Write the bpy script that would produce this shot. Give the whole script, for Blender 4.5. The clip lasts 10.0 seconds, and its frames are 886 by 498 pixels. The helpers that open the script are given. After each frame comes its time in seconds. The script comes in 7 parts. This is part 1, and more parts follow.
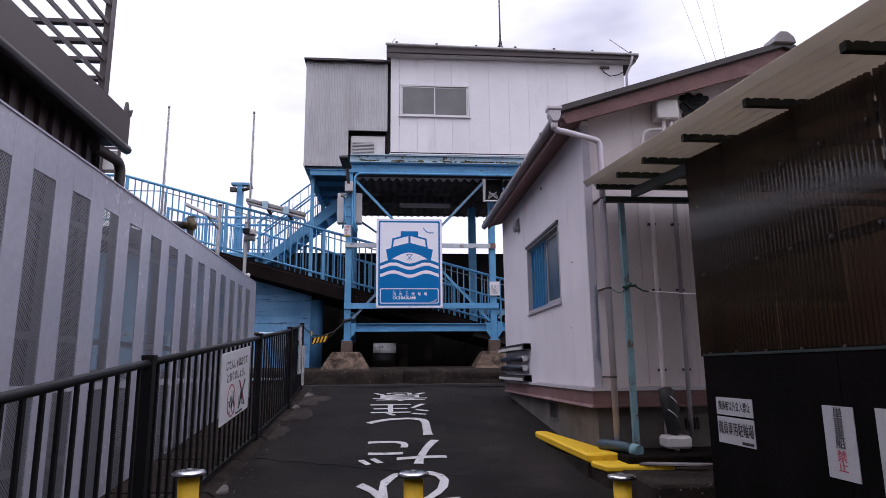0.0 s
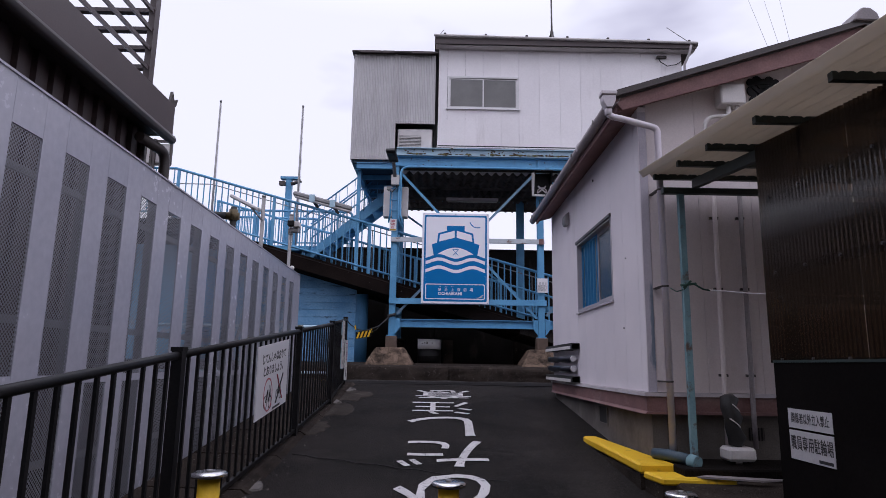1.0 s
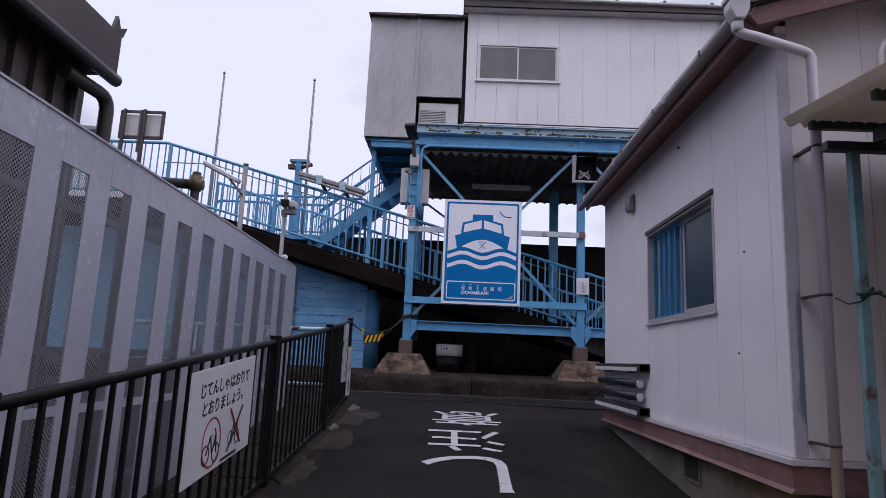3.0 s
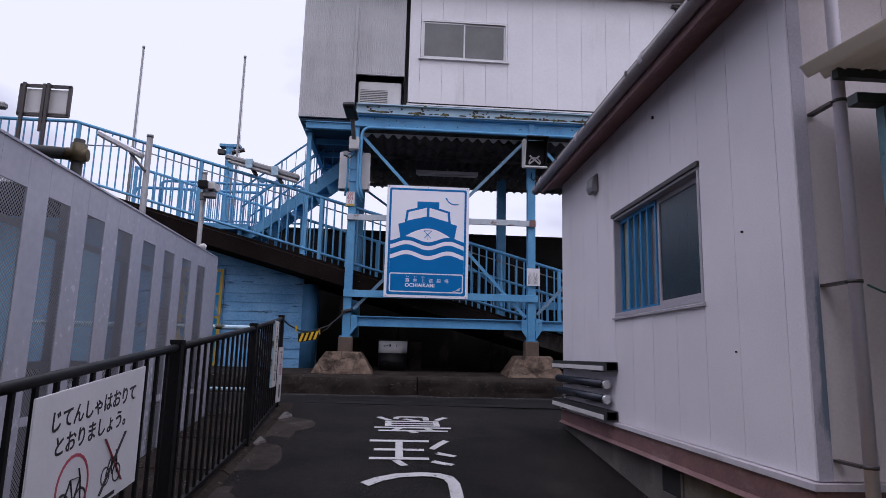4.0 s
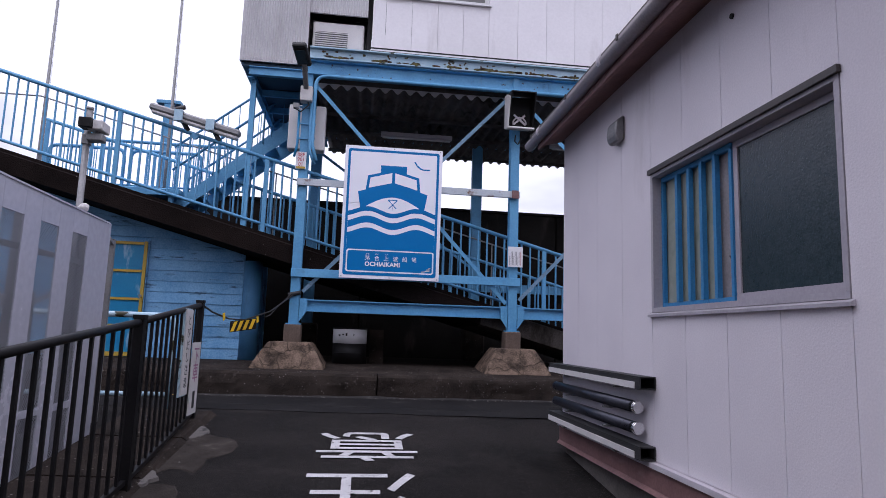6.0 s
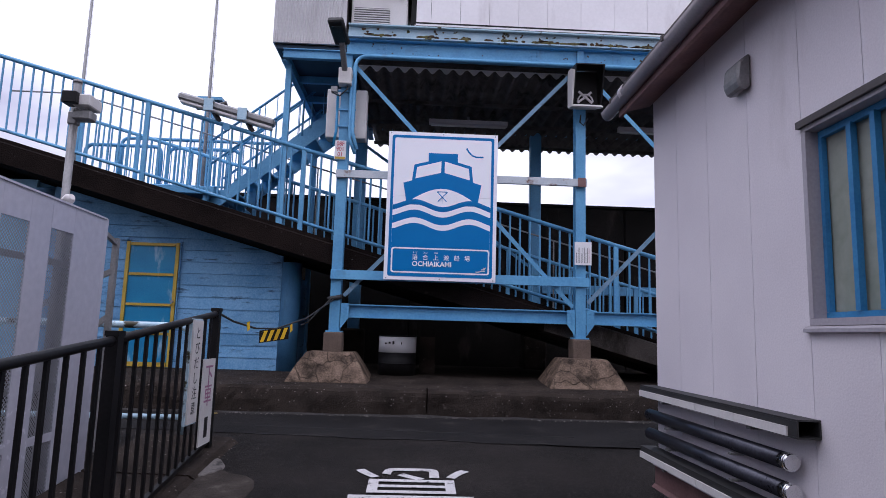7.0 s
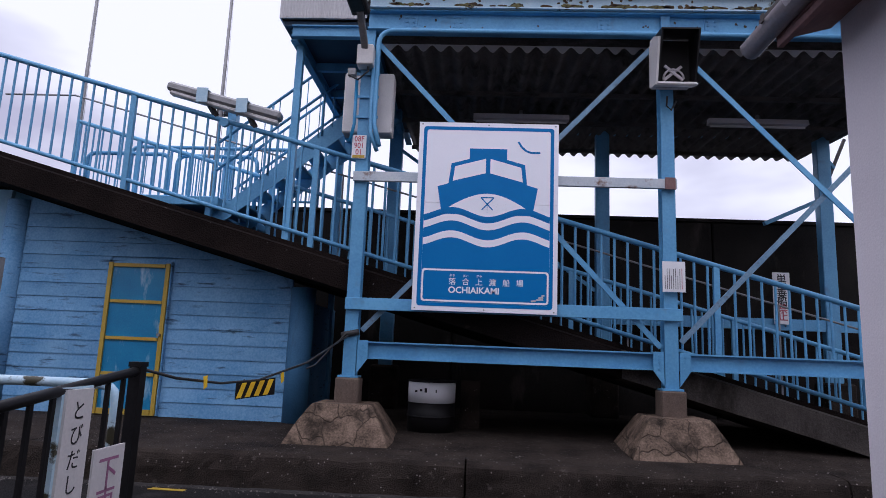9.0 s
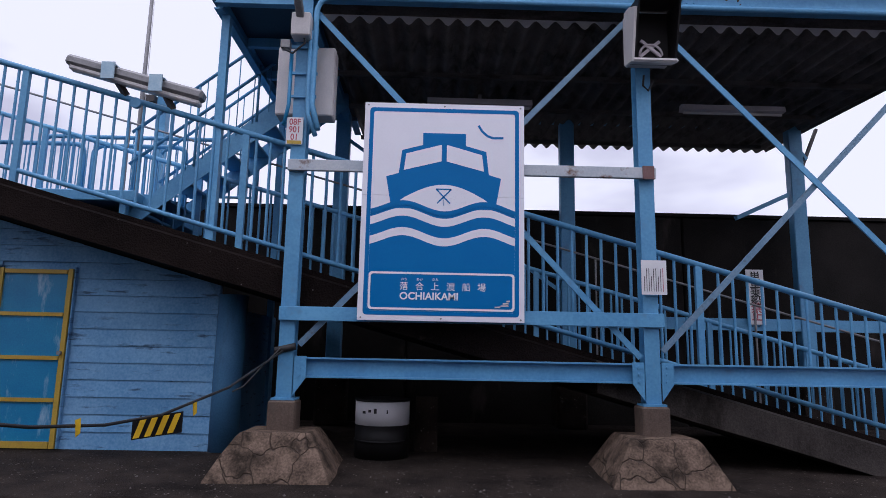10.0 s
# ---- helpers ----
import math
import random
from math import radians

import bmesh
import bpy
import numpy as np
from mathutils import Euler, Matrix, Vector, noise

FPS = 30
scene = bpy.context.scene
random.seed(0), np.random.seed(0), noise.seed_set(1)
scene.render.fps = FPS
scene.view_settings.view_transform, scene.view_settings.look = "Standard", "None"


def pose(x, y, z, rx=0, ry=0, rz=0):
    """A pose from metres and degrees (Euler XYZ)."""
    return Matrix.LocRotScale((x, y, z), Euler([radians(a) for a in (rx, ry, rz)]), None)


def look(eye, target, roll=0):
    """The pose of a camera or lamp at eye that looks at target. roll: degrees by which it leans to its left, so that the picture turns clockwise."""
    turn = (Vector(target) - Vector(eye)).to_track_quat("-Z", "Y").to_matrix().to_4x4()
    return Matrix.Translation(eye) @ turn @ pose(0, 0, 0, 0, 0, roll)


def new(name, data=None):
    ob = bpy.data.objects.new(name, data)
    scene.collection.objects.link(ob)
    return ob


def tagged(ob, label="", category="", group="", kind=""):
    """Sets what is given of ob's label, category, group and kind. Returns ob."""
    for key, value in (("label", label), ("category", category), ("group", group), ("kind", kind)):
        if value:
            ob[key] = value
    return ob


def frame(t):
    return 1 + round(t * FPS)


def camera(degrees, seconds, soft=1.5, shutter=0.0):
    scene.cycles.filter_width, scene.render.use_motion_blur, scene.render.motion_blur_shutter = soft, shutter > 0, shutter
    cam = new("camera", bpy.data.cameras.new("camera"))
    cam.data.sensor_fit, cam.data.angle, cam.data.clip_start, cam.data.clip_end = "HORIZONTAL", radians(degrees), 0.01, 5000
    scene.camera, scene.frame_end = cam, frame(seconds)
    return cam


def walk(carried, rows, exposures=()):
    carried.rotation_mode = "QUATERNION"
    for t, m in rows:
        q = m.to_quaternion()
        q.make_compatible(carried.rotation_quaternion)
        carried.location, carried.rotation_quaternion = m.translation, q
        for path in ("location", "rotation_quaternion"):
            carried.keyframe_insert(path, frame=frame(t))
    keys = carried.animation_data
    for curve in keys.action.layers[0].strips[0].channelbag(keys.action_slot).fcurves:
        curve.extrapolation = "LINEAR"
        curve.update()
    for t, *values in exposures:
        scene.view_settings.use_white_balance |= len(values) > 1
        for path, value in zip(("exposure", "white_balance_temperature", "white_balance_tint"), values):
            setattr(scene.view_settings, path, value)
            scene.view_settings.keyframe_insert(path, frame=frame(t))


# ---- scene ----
cam = camera(70.0, 10.0, soft=0.5)
PATH = [
    (0, (-0.019, 0.413, 1.541), (0.151, 2.37, 1.912), -0.6),
    (0.5, (0.012, 0.467, 1.53), (0.076, 2.424, 1.935), 1.2),
    (1, (0.034, 0.671, 1.559), (0.052, 2.638, 1.919), 0.9),
    (1.5, (-0.025, 1.047, 1.623), (-0.088, 3.013, 1.987), 0.4),
    (2, (0.027, 1.444, 1.647), (-0.058, 3.408, 2.014), 2.3),
    (2.5, (-0.036, 1.951, 1.722), (-0.095, 3.918, 2.077), 2.6),
    (4, (-0.047, 3.188, 1.857), (0.09, 5.155, 2.19), 1.4),
    (4.5, (-0.119, 3.521, 1.896), (0.213, 5.469, 2.201), 0.7),
    (5, (-0.082, 3.88, 1.954), (0.231, 5.827, 2.286), 1.6),
    (6.5, (0.119, 5.291, 2.068), (0.291, 7.268, 2.319), 1.7),
    (7, (0.156, 5.8, 2.128), (0.229, 7.78, 2.398), 1.7),
    (7.5, (0.199, 6.226, 2.226), (0.218, 8.195, 2.576), 1.4),
    (8, (0.212, 6.677, 2.267), (0.19, 8.647, 2.614), 1.8),
    (8.5, (0.309, 7.098, 2.339), (0.236, 9.069, 2.673), 2.8),
    (9, (0.311, 7.56, 2.388), (0.21, 9.53, 2.715), 2.3),
    (9.5, (0.373, 7.929, 2.482), (0.26, 9.882, 2.899), 3.2),
    (10, (0.324, 8.368, 2.536), (0.36, 10.341, 2.861), 1.1),
]
EXPOSURES = [(t, e, k, 17) for t, e, k in ((0, -0.12, 5950), (0.5, -0.34, 5950), (1, -0.3, 5900), (1.5, -0.27, 5850), (2, -0.44, 5800), (2.5, -0.44, 5800), (4, -0.34, 5800), (5, -0.13, 5800), (6.5, -0.02, 5800), (7, -0.02, 5800), (7.5, -0.07, 5800), (8, -0.26, 5800), (9, -0.22, 5800), (9.5, -0.34, 5800), (10, -0.34, 5800))]
walk(cam, [(t, look(eye, target, roll)) for t, eye, target, roll in PATH], exposures=EXPOSURES)

# ---- world and light ----
world = bpy.data.worlds.new("world")
scene.world = world
world.use_nodes = True
wn, wl = world.node_tree.nodes, world.node_tree.links
wn.clear()
w_out = wn.new("ShaderNodeOutputWorld")
w_bg = wn.new("ShaderNodeBackground")
w_sky = wn.new("ShaderNodeTexSky")
w_sky.sky_type, w_sky.sun_disc = "NISHITA", False
w_sky.sun_elevation, w_sky.sun_rotation = radians(48), radians(200)
w_dim = wn.new("ShaderNodeMix")
w_dim.data_type, w_dim.blend_type = "RGBA", "MULTIPLY"
w_dim.inputs["Factor"].default_value = 1.0
w_dim.inputs["B"].default_value = (0.08, 0.08, 0.08, 1)
w_co = wn.new("ShaderNodeTexCoord")
w_map = wn.new("ShaderNodeMapping")
w_map.inputs["Scale"].default_value = (1.0, 1.0, 2.6)
w_map.inputs["Location"].default_value = (2.6, 0.9, 0.4)
w_noise = wn.new("ShaderNodeTexNoise")
w_noise.inputs["Scale"].default_value = 1.5
w_noise.inputs["Detail"].default_value = 5
w_noise.inputs["Roughness"].default_value = 0.5
w_ramp = wn.new("ShaderNodeValToRGB")
w_ramp.color_ramp.elements[0].position, w_ramp.color_ramp.elements[0].color = 0.375, (0.76, 0.73, 0.87, 1)
w_ramp.color_ramp.elements[1].position, w_ramp.color_ramp.elements[1].color = 0.515, (1.42, 1.39, 1.45, 1)
w_mix = wn.new("ShaderNodeMix")
w_mix.data_type = "RGBA"
w_mix.inputs["Factor"].default_value = 0.92
wl.new(w_sky.outputs["Color"], w_dim.inputs["A"])
wl.new(w_co.outputs["Generated"], w_map.inputs["Vector"])
wl.new(w_map.outputs["Vector"], w_noise.inputs["Vector"])
wl.new(w_noise.outputs["Fac"], w_ramp.inputs["Fac"])
wl.new(w_dim.outputs["Result"], w_mix.inputs["A"])
wl.new(w_ramp.outputs["Color"], w_mix.inputs["B"])
w_sep = wn.new("ShaderNodeSeparateXYZ")
w_up = wn.new("ShaderNodeMapRange")
w_up.inputs["From Min"].default_value, w_up.inputs["From Max"].default_value = 0.5, 1.0
w_up.inputs["To Min"].default_value, w_up.inputs["To Max"].default_value = 0.95, 2.1
w_lift = wn.new("ShaderNodeVectorMath")
w_lift.operation = "SCALE"
wl.new(w_co.outputs["Generated"], w_sep.inputs["Vector"])
wl.new(w_sep.outputs["Z"], w_up.inputs["Value"])
wl.new(w_mix.outputs["Result"], w_lift.inputs[0])
wl.new(w_up.outputs["Result"], w_lift.inputs["Scale"])
wl.new(w_lift.outputs["Vector"], w_bg.inputs["Color"])
w_bg.inputs["Strength"].default_value = 0.92
wl.new(w_bg.outputs["Background"], w_out.inputs["Surface"])
sun = new("sun", bpy.data.lights.new("sun", "SUN"))
sun.data.energy, sun.data.angle, sun.data.color = 0.5, radians(60), (1.0, 0.97, 0.97)
sun.matrix_world = look((-5, 0, 22), (0, 8, 2))

# ---- helpers ----


def box(bm, x0, x1, y0, y1, z0, z1):
    """A box between two corners."""
    v = [bm.verts.new((x, y, z)) for x in (x0, x1) for y in (y0, y1) for z in (z0, z1)]
    for q in ((0, 1, 3, 2), (4, 6, 7, 5), (0, 4, 5, 1), (2, 3, 7, 6), (0, 2, 6, 4), (1, 5, 7, 3)):
        bm.faces.new([v[i] for i in q])
    return v


def prism(bm, ring, shift):
    """A solid from a ring of points, swept along shift."""
    a = [bm.verts.new(p) for p in ring]
    b = [bm.verts.new(Vector(p) + Vector(shift)) for p in ring]
    n = len(a)
    bm.faces.new(a)
    bm.faces.new(b[::-1])
    for i in range(n):
        bm.faces.new((a[i], b[i], b[(i + 1) % n], a[(i + 1) % n]))


def frame_of(p, q):
    d = (Vector(q) - Vector(p)).normalized()
    up = Vector((0, 0, 1)) if abs(d.z) < 0.9 else Vector((0, 1, 0))
    s = d.cross(up).normalized()
    return d, s, s.cross(d).normalized()


def bar(bm, p, q, w, h):
    """A rectangular bar from p to q: w across, h along its own up."""
    d, s, u = frame_of(p, q)
    prism(bm, [Vector(p) + s * a * w / 2 + u * b * h / 2 for a, b in ((-1, -1), (1, -1), (1, 1), (-1, 1))], Vector(q) - Vector(p))


def tube(bm, pts, r, seg=10, cap=True):
    """A round pipe through the points."""
    pts = [Vector(p) for p in pts]
    rings = []
    n = len(pts)
    for i, p in enumerate(pts):
        a, b = pts[max(i - 1, 0)], pts[min(i + 1, n - 1)]
        d, s, u = frame_of(a, b)
        if rings:
            s = (old - d * old.dot(d)).normalized()
            u = s.cross(d).normalized()
        old = s
        rr = r[i] if isinstance(r, (list, tuple)) else r
        rings.append([bm.verts.new(p + (s * math.cos(t) + u * math.sin(t)) * rr) for t in (2 * math.pi * k / seg for k in range(seg))])
    for a, b in zip(rings, rings[1:]):
        for k in range(seg):
            f = bm.faces.new((a[k], a[(k + 1) % seg], b[(k + 1) % seg], b[k]))
            f.smooth = True
    if cap:
        bm.faces.new(rings[0][::-1])
        bm.faces.new(rings[-1])


def arc(c, p, q, n=5):
    """Points of a rounded corner c between p and q."""
    c, p, q = Vector(c), Vector(p), Vector(q)
    return [(1 - t) ** 2 * p + 2 * t * (1 - t) * c + t * t * q for t in (k / n for k in range(n + 1))]


def ibeam(bm, p, q, w, h, t=0.012):
    """An H section from p to q: w wide, h high."""
    d, s, u = frame_of(p, q)
    a, b, c, e = w / 2, h / 2, t / 2, h / 2 - t
    outline = ((-a, -b), (a, -b), (a, -e), (c, -e), (c, e), (a, e), (a, b), (-a, b), (-a, e), (-c, e), (-c, -e), (-a, -e))
    prism(bm, [Vector(p) + s * i + u * j for i, j in outline], Vector(q) - Vector(p))


def wave(bm, x0, x1, y0, y1, zf, pitch, amp, thick=0.008, step=8):
    """A corrugated sheet with its waves running along y; zf(x, y) is its height."""
    n = max(2, int((x1 - x0) / pitch * step))
    top = []
    for k in range(n + 1):
        x = x0 + (x1 - x0) * k / n
        w = amp * math.cos(2 * math.pi * (x - x0) / pitch)
        top.append([bm.verts.new((x, y, zf(x, y) + w + e)) for y in (y0, y1) for e in (0, -thick)])
    for a, b in zip(top, top[1:]):
        for i, j in ((0, 2), (3, 1), (1, 0), (2, 3)):
            f = bm.faces.new((a[i], a[j], b[j], b[i]))
            f.smooth = True


def part(name, bm, material, parent=None, label="", bevel=0.0):
    """Links a bmesh as one mesh object under a thing or a part."""
    if bevel:
        bmesh.ops.bevel(bm, geom=bm.edges[:], offset=bevel, segments=1, affect="EDGES", clamp_overlap=True)
    bmesh.ops.recalc_face_normals(bm, faces=bm.faces[:])
    me = bpy.data.meshes.new(name)
    bm.to_mesh(me)
    bm.free()
    me.materials.append(material)
    ob = new(name, me)
    if parent:
        attach(ob, parent)
    if label:
        ob["label"] = label
    return ob


def attach(ob, parent):
    ob.parent = parent
    if parent.type == "EMPTY":
        ob.matrix_parent_inverse = parent.matrix_basis.inverted()
    return ob


def thing(name, at, label, category, group="", kind=""):
    ob = new(name)
    ob.empty_display_size = 0.1
    ob.matrix_basis = Matrix.Translation(at)
    return tagged(ob, label, category, group, kind)


def one(name, parent, material, f, label="", bevel=0.0):
    """A part whose mesh the function f fills."""
    bm = bmesh.new()
    f(bm)
    return part(name, bm, material, parent, label, bevel)


def lettering(name, body, size, material, m, parent=None, depth=0.002, weight=0.0, label="", spacing=1.0, line=1.0, sx=1.0, align="CENTER"):
    """Writing in the built-in font as a mesh; m is its pose, the writing lies in its x and y."""
    cu = bpy.data.curves.new(name, "FONT")
    cu.body, cu.size, cu.extrude, cu.offset = body, size, depth, weight
    cu.align_x, cu.align_y, cu.space_character, cu.space_line = align, "CENTER", spacing, line
    cu.resolution_u = 3
    tmp = bpy.data.objects.new("tmp", cu)
    scene.collection.objects.link(tmp)
    dg = bpy.context.evaluated_depsgraph_get()
    me = bpy.data.meshes.new_from_object(tmp.evaluated_get(dg))
    bpy.data.objects.remove(tmp)
    me.name = name
    me.transform(m @ Matrix.Diagonal((sx, 1, 1, 1)))
    me.materials.clear()
    me.materials.append(material)
    ob = new(name, me)
    if parent:
        attach(ob, parent)
    if label:
        ob["label"] = label
    return ob


# ---- materials ----


def surface(name, c1, c2, rough=0.6, metal=0.0, scale=4.0, fine=70.0, bump=0.12, dist=0.004, stain=None, stain_at=(0.58, 0.72), stain_scale=2.0, streak=1.0, vary=0.0, spec=0.5):
    """Colour that wanders between c1 and c2 at two scales, with optional stains, fine relief and a little change from piece to piece."""
    m = bpy.data.materials.new(name)
    m.use_nodes = True
    nt = m.node_tree
    n, l = nt.nodes, nt.links
    b = n["Principled BSDF"]
    b.inputs["Metallic"].default_value = metal
    b.inputs["Specular IOR Level"].default_value = spec
    co = n.new("ShaderNodeTexCoord")
    big = n.new("ShaderNodeTexNoise")
    big.inputs["Scale"].default_value, big.inputs["Detail"].default_value = scale, 6
    small = n.new("ShaderNodeTexNoise")
    small.inputs["Scale"].default_value, small.inputs["Detail"].default_value = fine, 4
    l.new(co.outputs["Object"], big.inputs["Vector"])
    l.new(co.outputs["Object"], small.inputs["Vector"])
    add = n.new("ShaderNodeMath")
    add.operation = "MULTIPLY_ADD"
    add.inputs[1].default_value = 0.45
    l.new(small.outputs["Fac"], add.inputs[0])
    half = n.new("ShaderNodeMath")
    half.operation = "MULTIPLY"
    half.inputs[1].default_value = 0.55
    l.new(big.outputs["Fac"], half.inputs[0])
    l.new(half.outputs[0], add.inputs[2])
    rng = n.new("ShaderNodeMapRange")
    rng.inputs["From Min"].default_value, rng.inputs["From Max"].default_value = 0.36, 0.64
    l.new(add.outputs[0], rng.inputs["Value"])
    mix = n.new("ShaderNodeMix")
    mix.data_type = "RGBA"
    mix.inputs["A"].default_value, mix.inputs["B"].default_value = (*c1, 1), (*c2, 1)
    l.new(rng.outputs["Result"], mix.inputs["Factor"])
    col = mix.outputs["Result"]
    if vary:
        info = n.new("ShaderNodeObjectInfo")
        hsv = n.new("ShaderNodeHueSaturation")
        r2 = n.new("ShaderNodeMapRange")
        r2.inputs["To Min"].default_value, r2.inputs["To Max"].default_value = 1 - vary, 1 + vary
        l.new(info.outputs["Random"], r2.inputs["Value"])
        l.new(r2.outputs["Result"], hsv.inputs["Value"])
        l.new(col, hsv.inputs["Color"])
        col = hsv.outputs["Color"]
    if stain:
        mp = n.new("ShaderNodeMapping")
        mp.inputs["Scale"].default_value = (1, 1, 1 / streak)
        sn = n.new("ShaderNodeTexNoise")
        sn.inputs["Scale"].default_value, sn.inputs["Detail"].default_value, sn.inputs["Roughness"].default_value = stain_scale, 8, 0.65
        l.new(co.outputs["Object"], mp.inputs["Vector"])
        l.new(mp.outputs["Vector"], sn.inputs["Vector"])
        sr = n.new("ShaderNodeMapRange")
        sr.inputs["From Min"].default_value, sr.inputs["From Max"].default_value = stain_at
        l.new(sn.outputs["Fac"], sr.inputs["Value"])
        smx = n.new("ShaderNodeMix")
        smx.data_type = "RGBA"
        smx.inputs["B"].default_value = (*stain, 1)
        l.new(sr.outputs["Result"], smx.inputs["Factor"])
        l.new(col, smx.inputs["A"])
        col = smx.outputs["Result"]
    l.new(col, b.inputs["Base Color"])
    rr = n.new("ShaderNodeMapRange")
    rr.inputs["To Min"].default_value, rr.inputs["To Max"].default_value = max(rough - 0.12, 0.03), min(rough + 0.12, 1)
    l.new(add.outputs[0], rr.inputs["Value"])
    l.new(rr.outputs["Result"], b.inputs["Roughness"])
    if bump:
        bp = n.new("ShaderNodeBump")
        bp.inputs["Strength"].default_value, bp.inputs["Distance"].default_value = bump, dist
        l.new(small.outputs["Fac"], bp.inputs["Height"])
        l.new(bp.outputs["Normal"], b.inputs["Normal"])
    return m


def speckle(m, scale, colour, size=0.3, share=0.5):
    """Scatter small stones of another colour over a surface."""
    n, l = m.node_tree.nodes, m.node_tree.links
    b = n["Principled BSDF"]
    old = b.inputs["Base Color"].links[0].from_socket
    co = n.new("ShaderNodeTexCoord")
    vo = n.new("ShaderNodeTexVoronoi")
    vo.inputs["Scale"].default_value = scale
    l.new(co.outputs["Object"], vo.inputs["Vector"])
    lt = n.new("ShaderNodeMapRange")
    lt.inputs["From Min"].default_value, lt.inputs["From Max"].default_value = size, size * 0.6
    l.new(vo.outputs["Distance"], lt.inputs["Value"])
    sp = n.new("ShaderNodeSeparateColor")
    l.new(vo.outputs["Color"], sp.inputs["Color"])
    pick = n.new("ShaderNodeMapRange")
    pick.inputs["From Min"].default_value, pick.inputs["From Max"].default_value = 1 - share, 1
    l.new(sp.outputs["Red"], pick.inputs["Value"])
    both = n.new("ShaderNodeMath")
    both.operation = "MULTIPLY"
    l.new(lt.outputs["Result"], both.inputs[0])
    l.new(pick.outputs["Result"], both.inputs[1])
    mx = n.new("ShaderNodeMix")
    mx.data_type = "RGBA"
    mx.inputs["B"].default_value = (*colour, 1)
    l.new(both.outputs[0], mx.inputs["Factor"])
    l.new(old, mx.inputs["A"])
    l.new(mx.outputs["Result"], b.inputs["Base Color"])
    return m


def clear(name, colour, solid, rough, tint, glow=0.0):
    """A tinted plastic sheet: part solid, part see-through; glow is the share of its body that scatters light through."""
    m = bpy.data.materials.new(name)
    m.use_nodes = True
    n, l = m.node_tree.nodes, m.node_tree.links
    b = n["Principled BSDF"]
    b.inputs["Base Color"].default_value = (*colour, 1)
    b.inputs["Roughness"].default_value = rough
    body = b.outputs["BSDF"]
    if glow:
        tr = n.new("ShaderNodeBsdfTranslucent")
        co = n.new("ShaderNodeTexCoord")
        nz = n.new("ShaderNodeTexNoise")
        nz.inputs["Scale"].default_value, nz.inputs["Detail"].default_value = 2.5, 7
        dirt = n.new("ShaderNodeMix")
        dirt.data_type = "RGBA"
        dirt.inputs["A"].default_value, dirt.inputs["B"].default_value = (*[c * 0.55 for c in tint], 1), (*tint, 1)
        l.new(co.outputs["Object"], nz.inputs["Vector"])
        l.new(nz.outputs["Fac"], dirt.inputs["Factor"])
        l.new(dirt.outputs["Result"], tr.inputs["Color"])
        half = n.new("ShaderNodeMixShader")
        half.inputs["Fac"].default_value = glow
        l.new(body, half.inputs[1])
        l.new(tr.outputs["BSDF"], half.inputs[2])
        body = half.outputs["Shader"]
    t = n.new("ShaderNodeBsdfTransparent")
    t.inputs["Color"].default_value = (*tint, 1)
    mx = n.new("ShaderNodeMixShader")
    mx.inputs["Fac"].default_value = solid
    l.new(t.outputs["BSDF"], mx.inputs[1])
    l.new(body, mx.inputs[2])
    l.new(mx.outputs["Shader"], n["Material Output"].inputs["Surface"])
    return m


ASPHALT = speckle(surface("asphalt", (0.004, 0.0034, 0.0032), (0.027, 0.0225, 0.0208), 0.85, scale=1.2, fine=110, bump=1.0, dist=0.015, stain=(0.04, 0.034, 0.031), stain_at=(0.54, 0.8), stain_scale=1.3, spec=0.1), 85, (0.085, 0.074, 0.068), 0.42, 0.5)
CONCRETE = surface("concrete", (0.08, 0.068, 0.061), (0.165, 0.143, 0.128), 0.85, scale=3, fine=90, bump=0.4, stain=(0.07, 0.06, 0.05), stain_at=(0.5, 0.7), stain_scale=2.5)
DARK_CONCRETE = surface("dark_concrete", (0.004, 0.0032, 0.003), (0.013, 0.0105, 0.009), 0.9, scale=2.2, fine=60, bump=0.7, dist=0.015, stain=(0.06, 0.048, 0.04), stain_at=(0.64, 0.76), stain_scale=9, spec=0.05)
PLINTH = surface("plinth_mortar", (0.075, 0.05, 0.037), (0.15, 0.106, 0.08), 0.85, scale=5, fine=80, bump=0.4, stain=(0.1, 0.075, 0.06), stain_at=(0.52, 0.68), stain_scale=4)
BLUE = surface("blue_steel_paint", (0.085, 0.275, 0.49), (0.135, 0.37, 0.59), 0.5, scale=3, fine=40, bump=0.06, stain=(0.09, 0.18, 0.3), stain_at=(0.58, 0.8), stain_scale=5, vary=0.06)
PALE_BLUE = surface("chalky_blue_paint", (0.33, 0.5, 0.62), (0.5, 0.62, 0.68), 0.6, scale=4, fine=50, bump=0.15, stain=(0.04, 0.035, 0.015), stain_at=(0.58, 0.63), stain_scale=4)
RUSTY = surface("rusty_pale_paint", (0.42, 0.47, 0.52), (0.56, 0.58, 0.6), 0.6, scale=5, fine=60, bump=0.15, stain=(0.16, 0.07, 0.035), stain_at=(0.56, 0.66), stain_scale=4)
BOARD = surface("blue_board_paint", (0.1, 0.265, 0.48), (0.225, 0.42, 0.63), 0.75, scale=2.2, fine=45, bump=0.2, stain=(0.05, 0.1, 0.17), stain_at=(0.58, 0.67), stain_scale=2.8, streak=0.16, vary=0.1, spec=0.25)
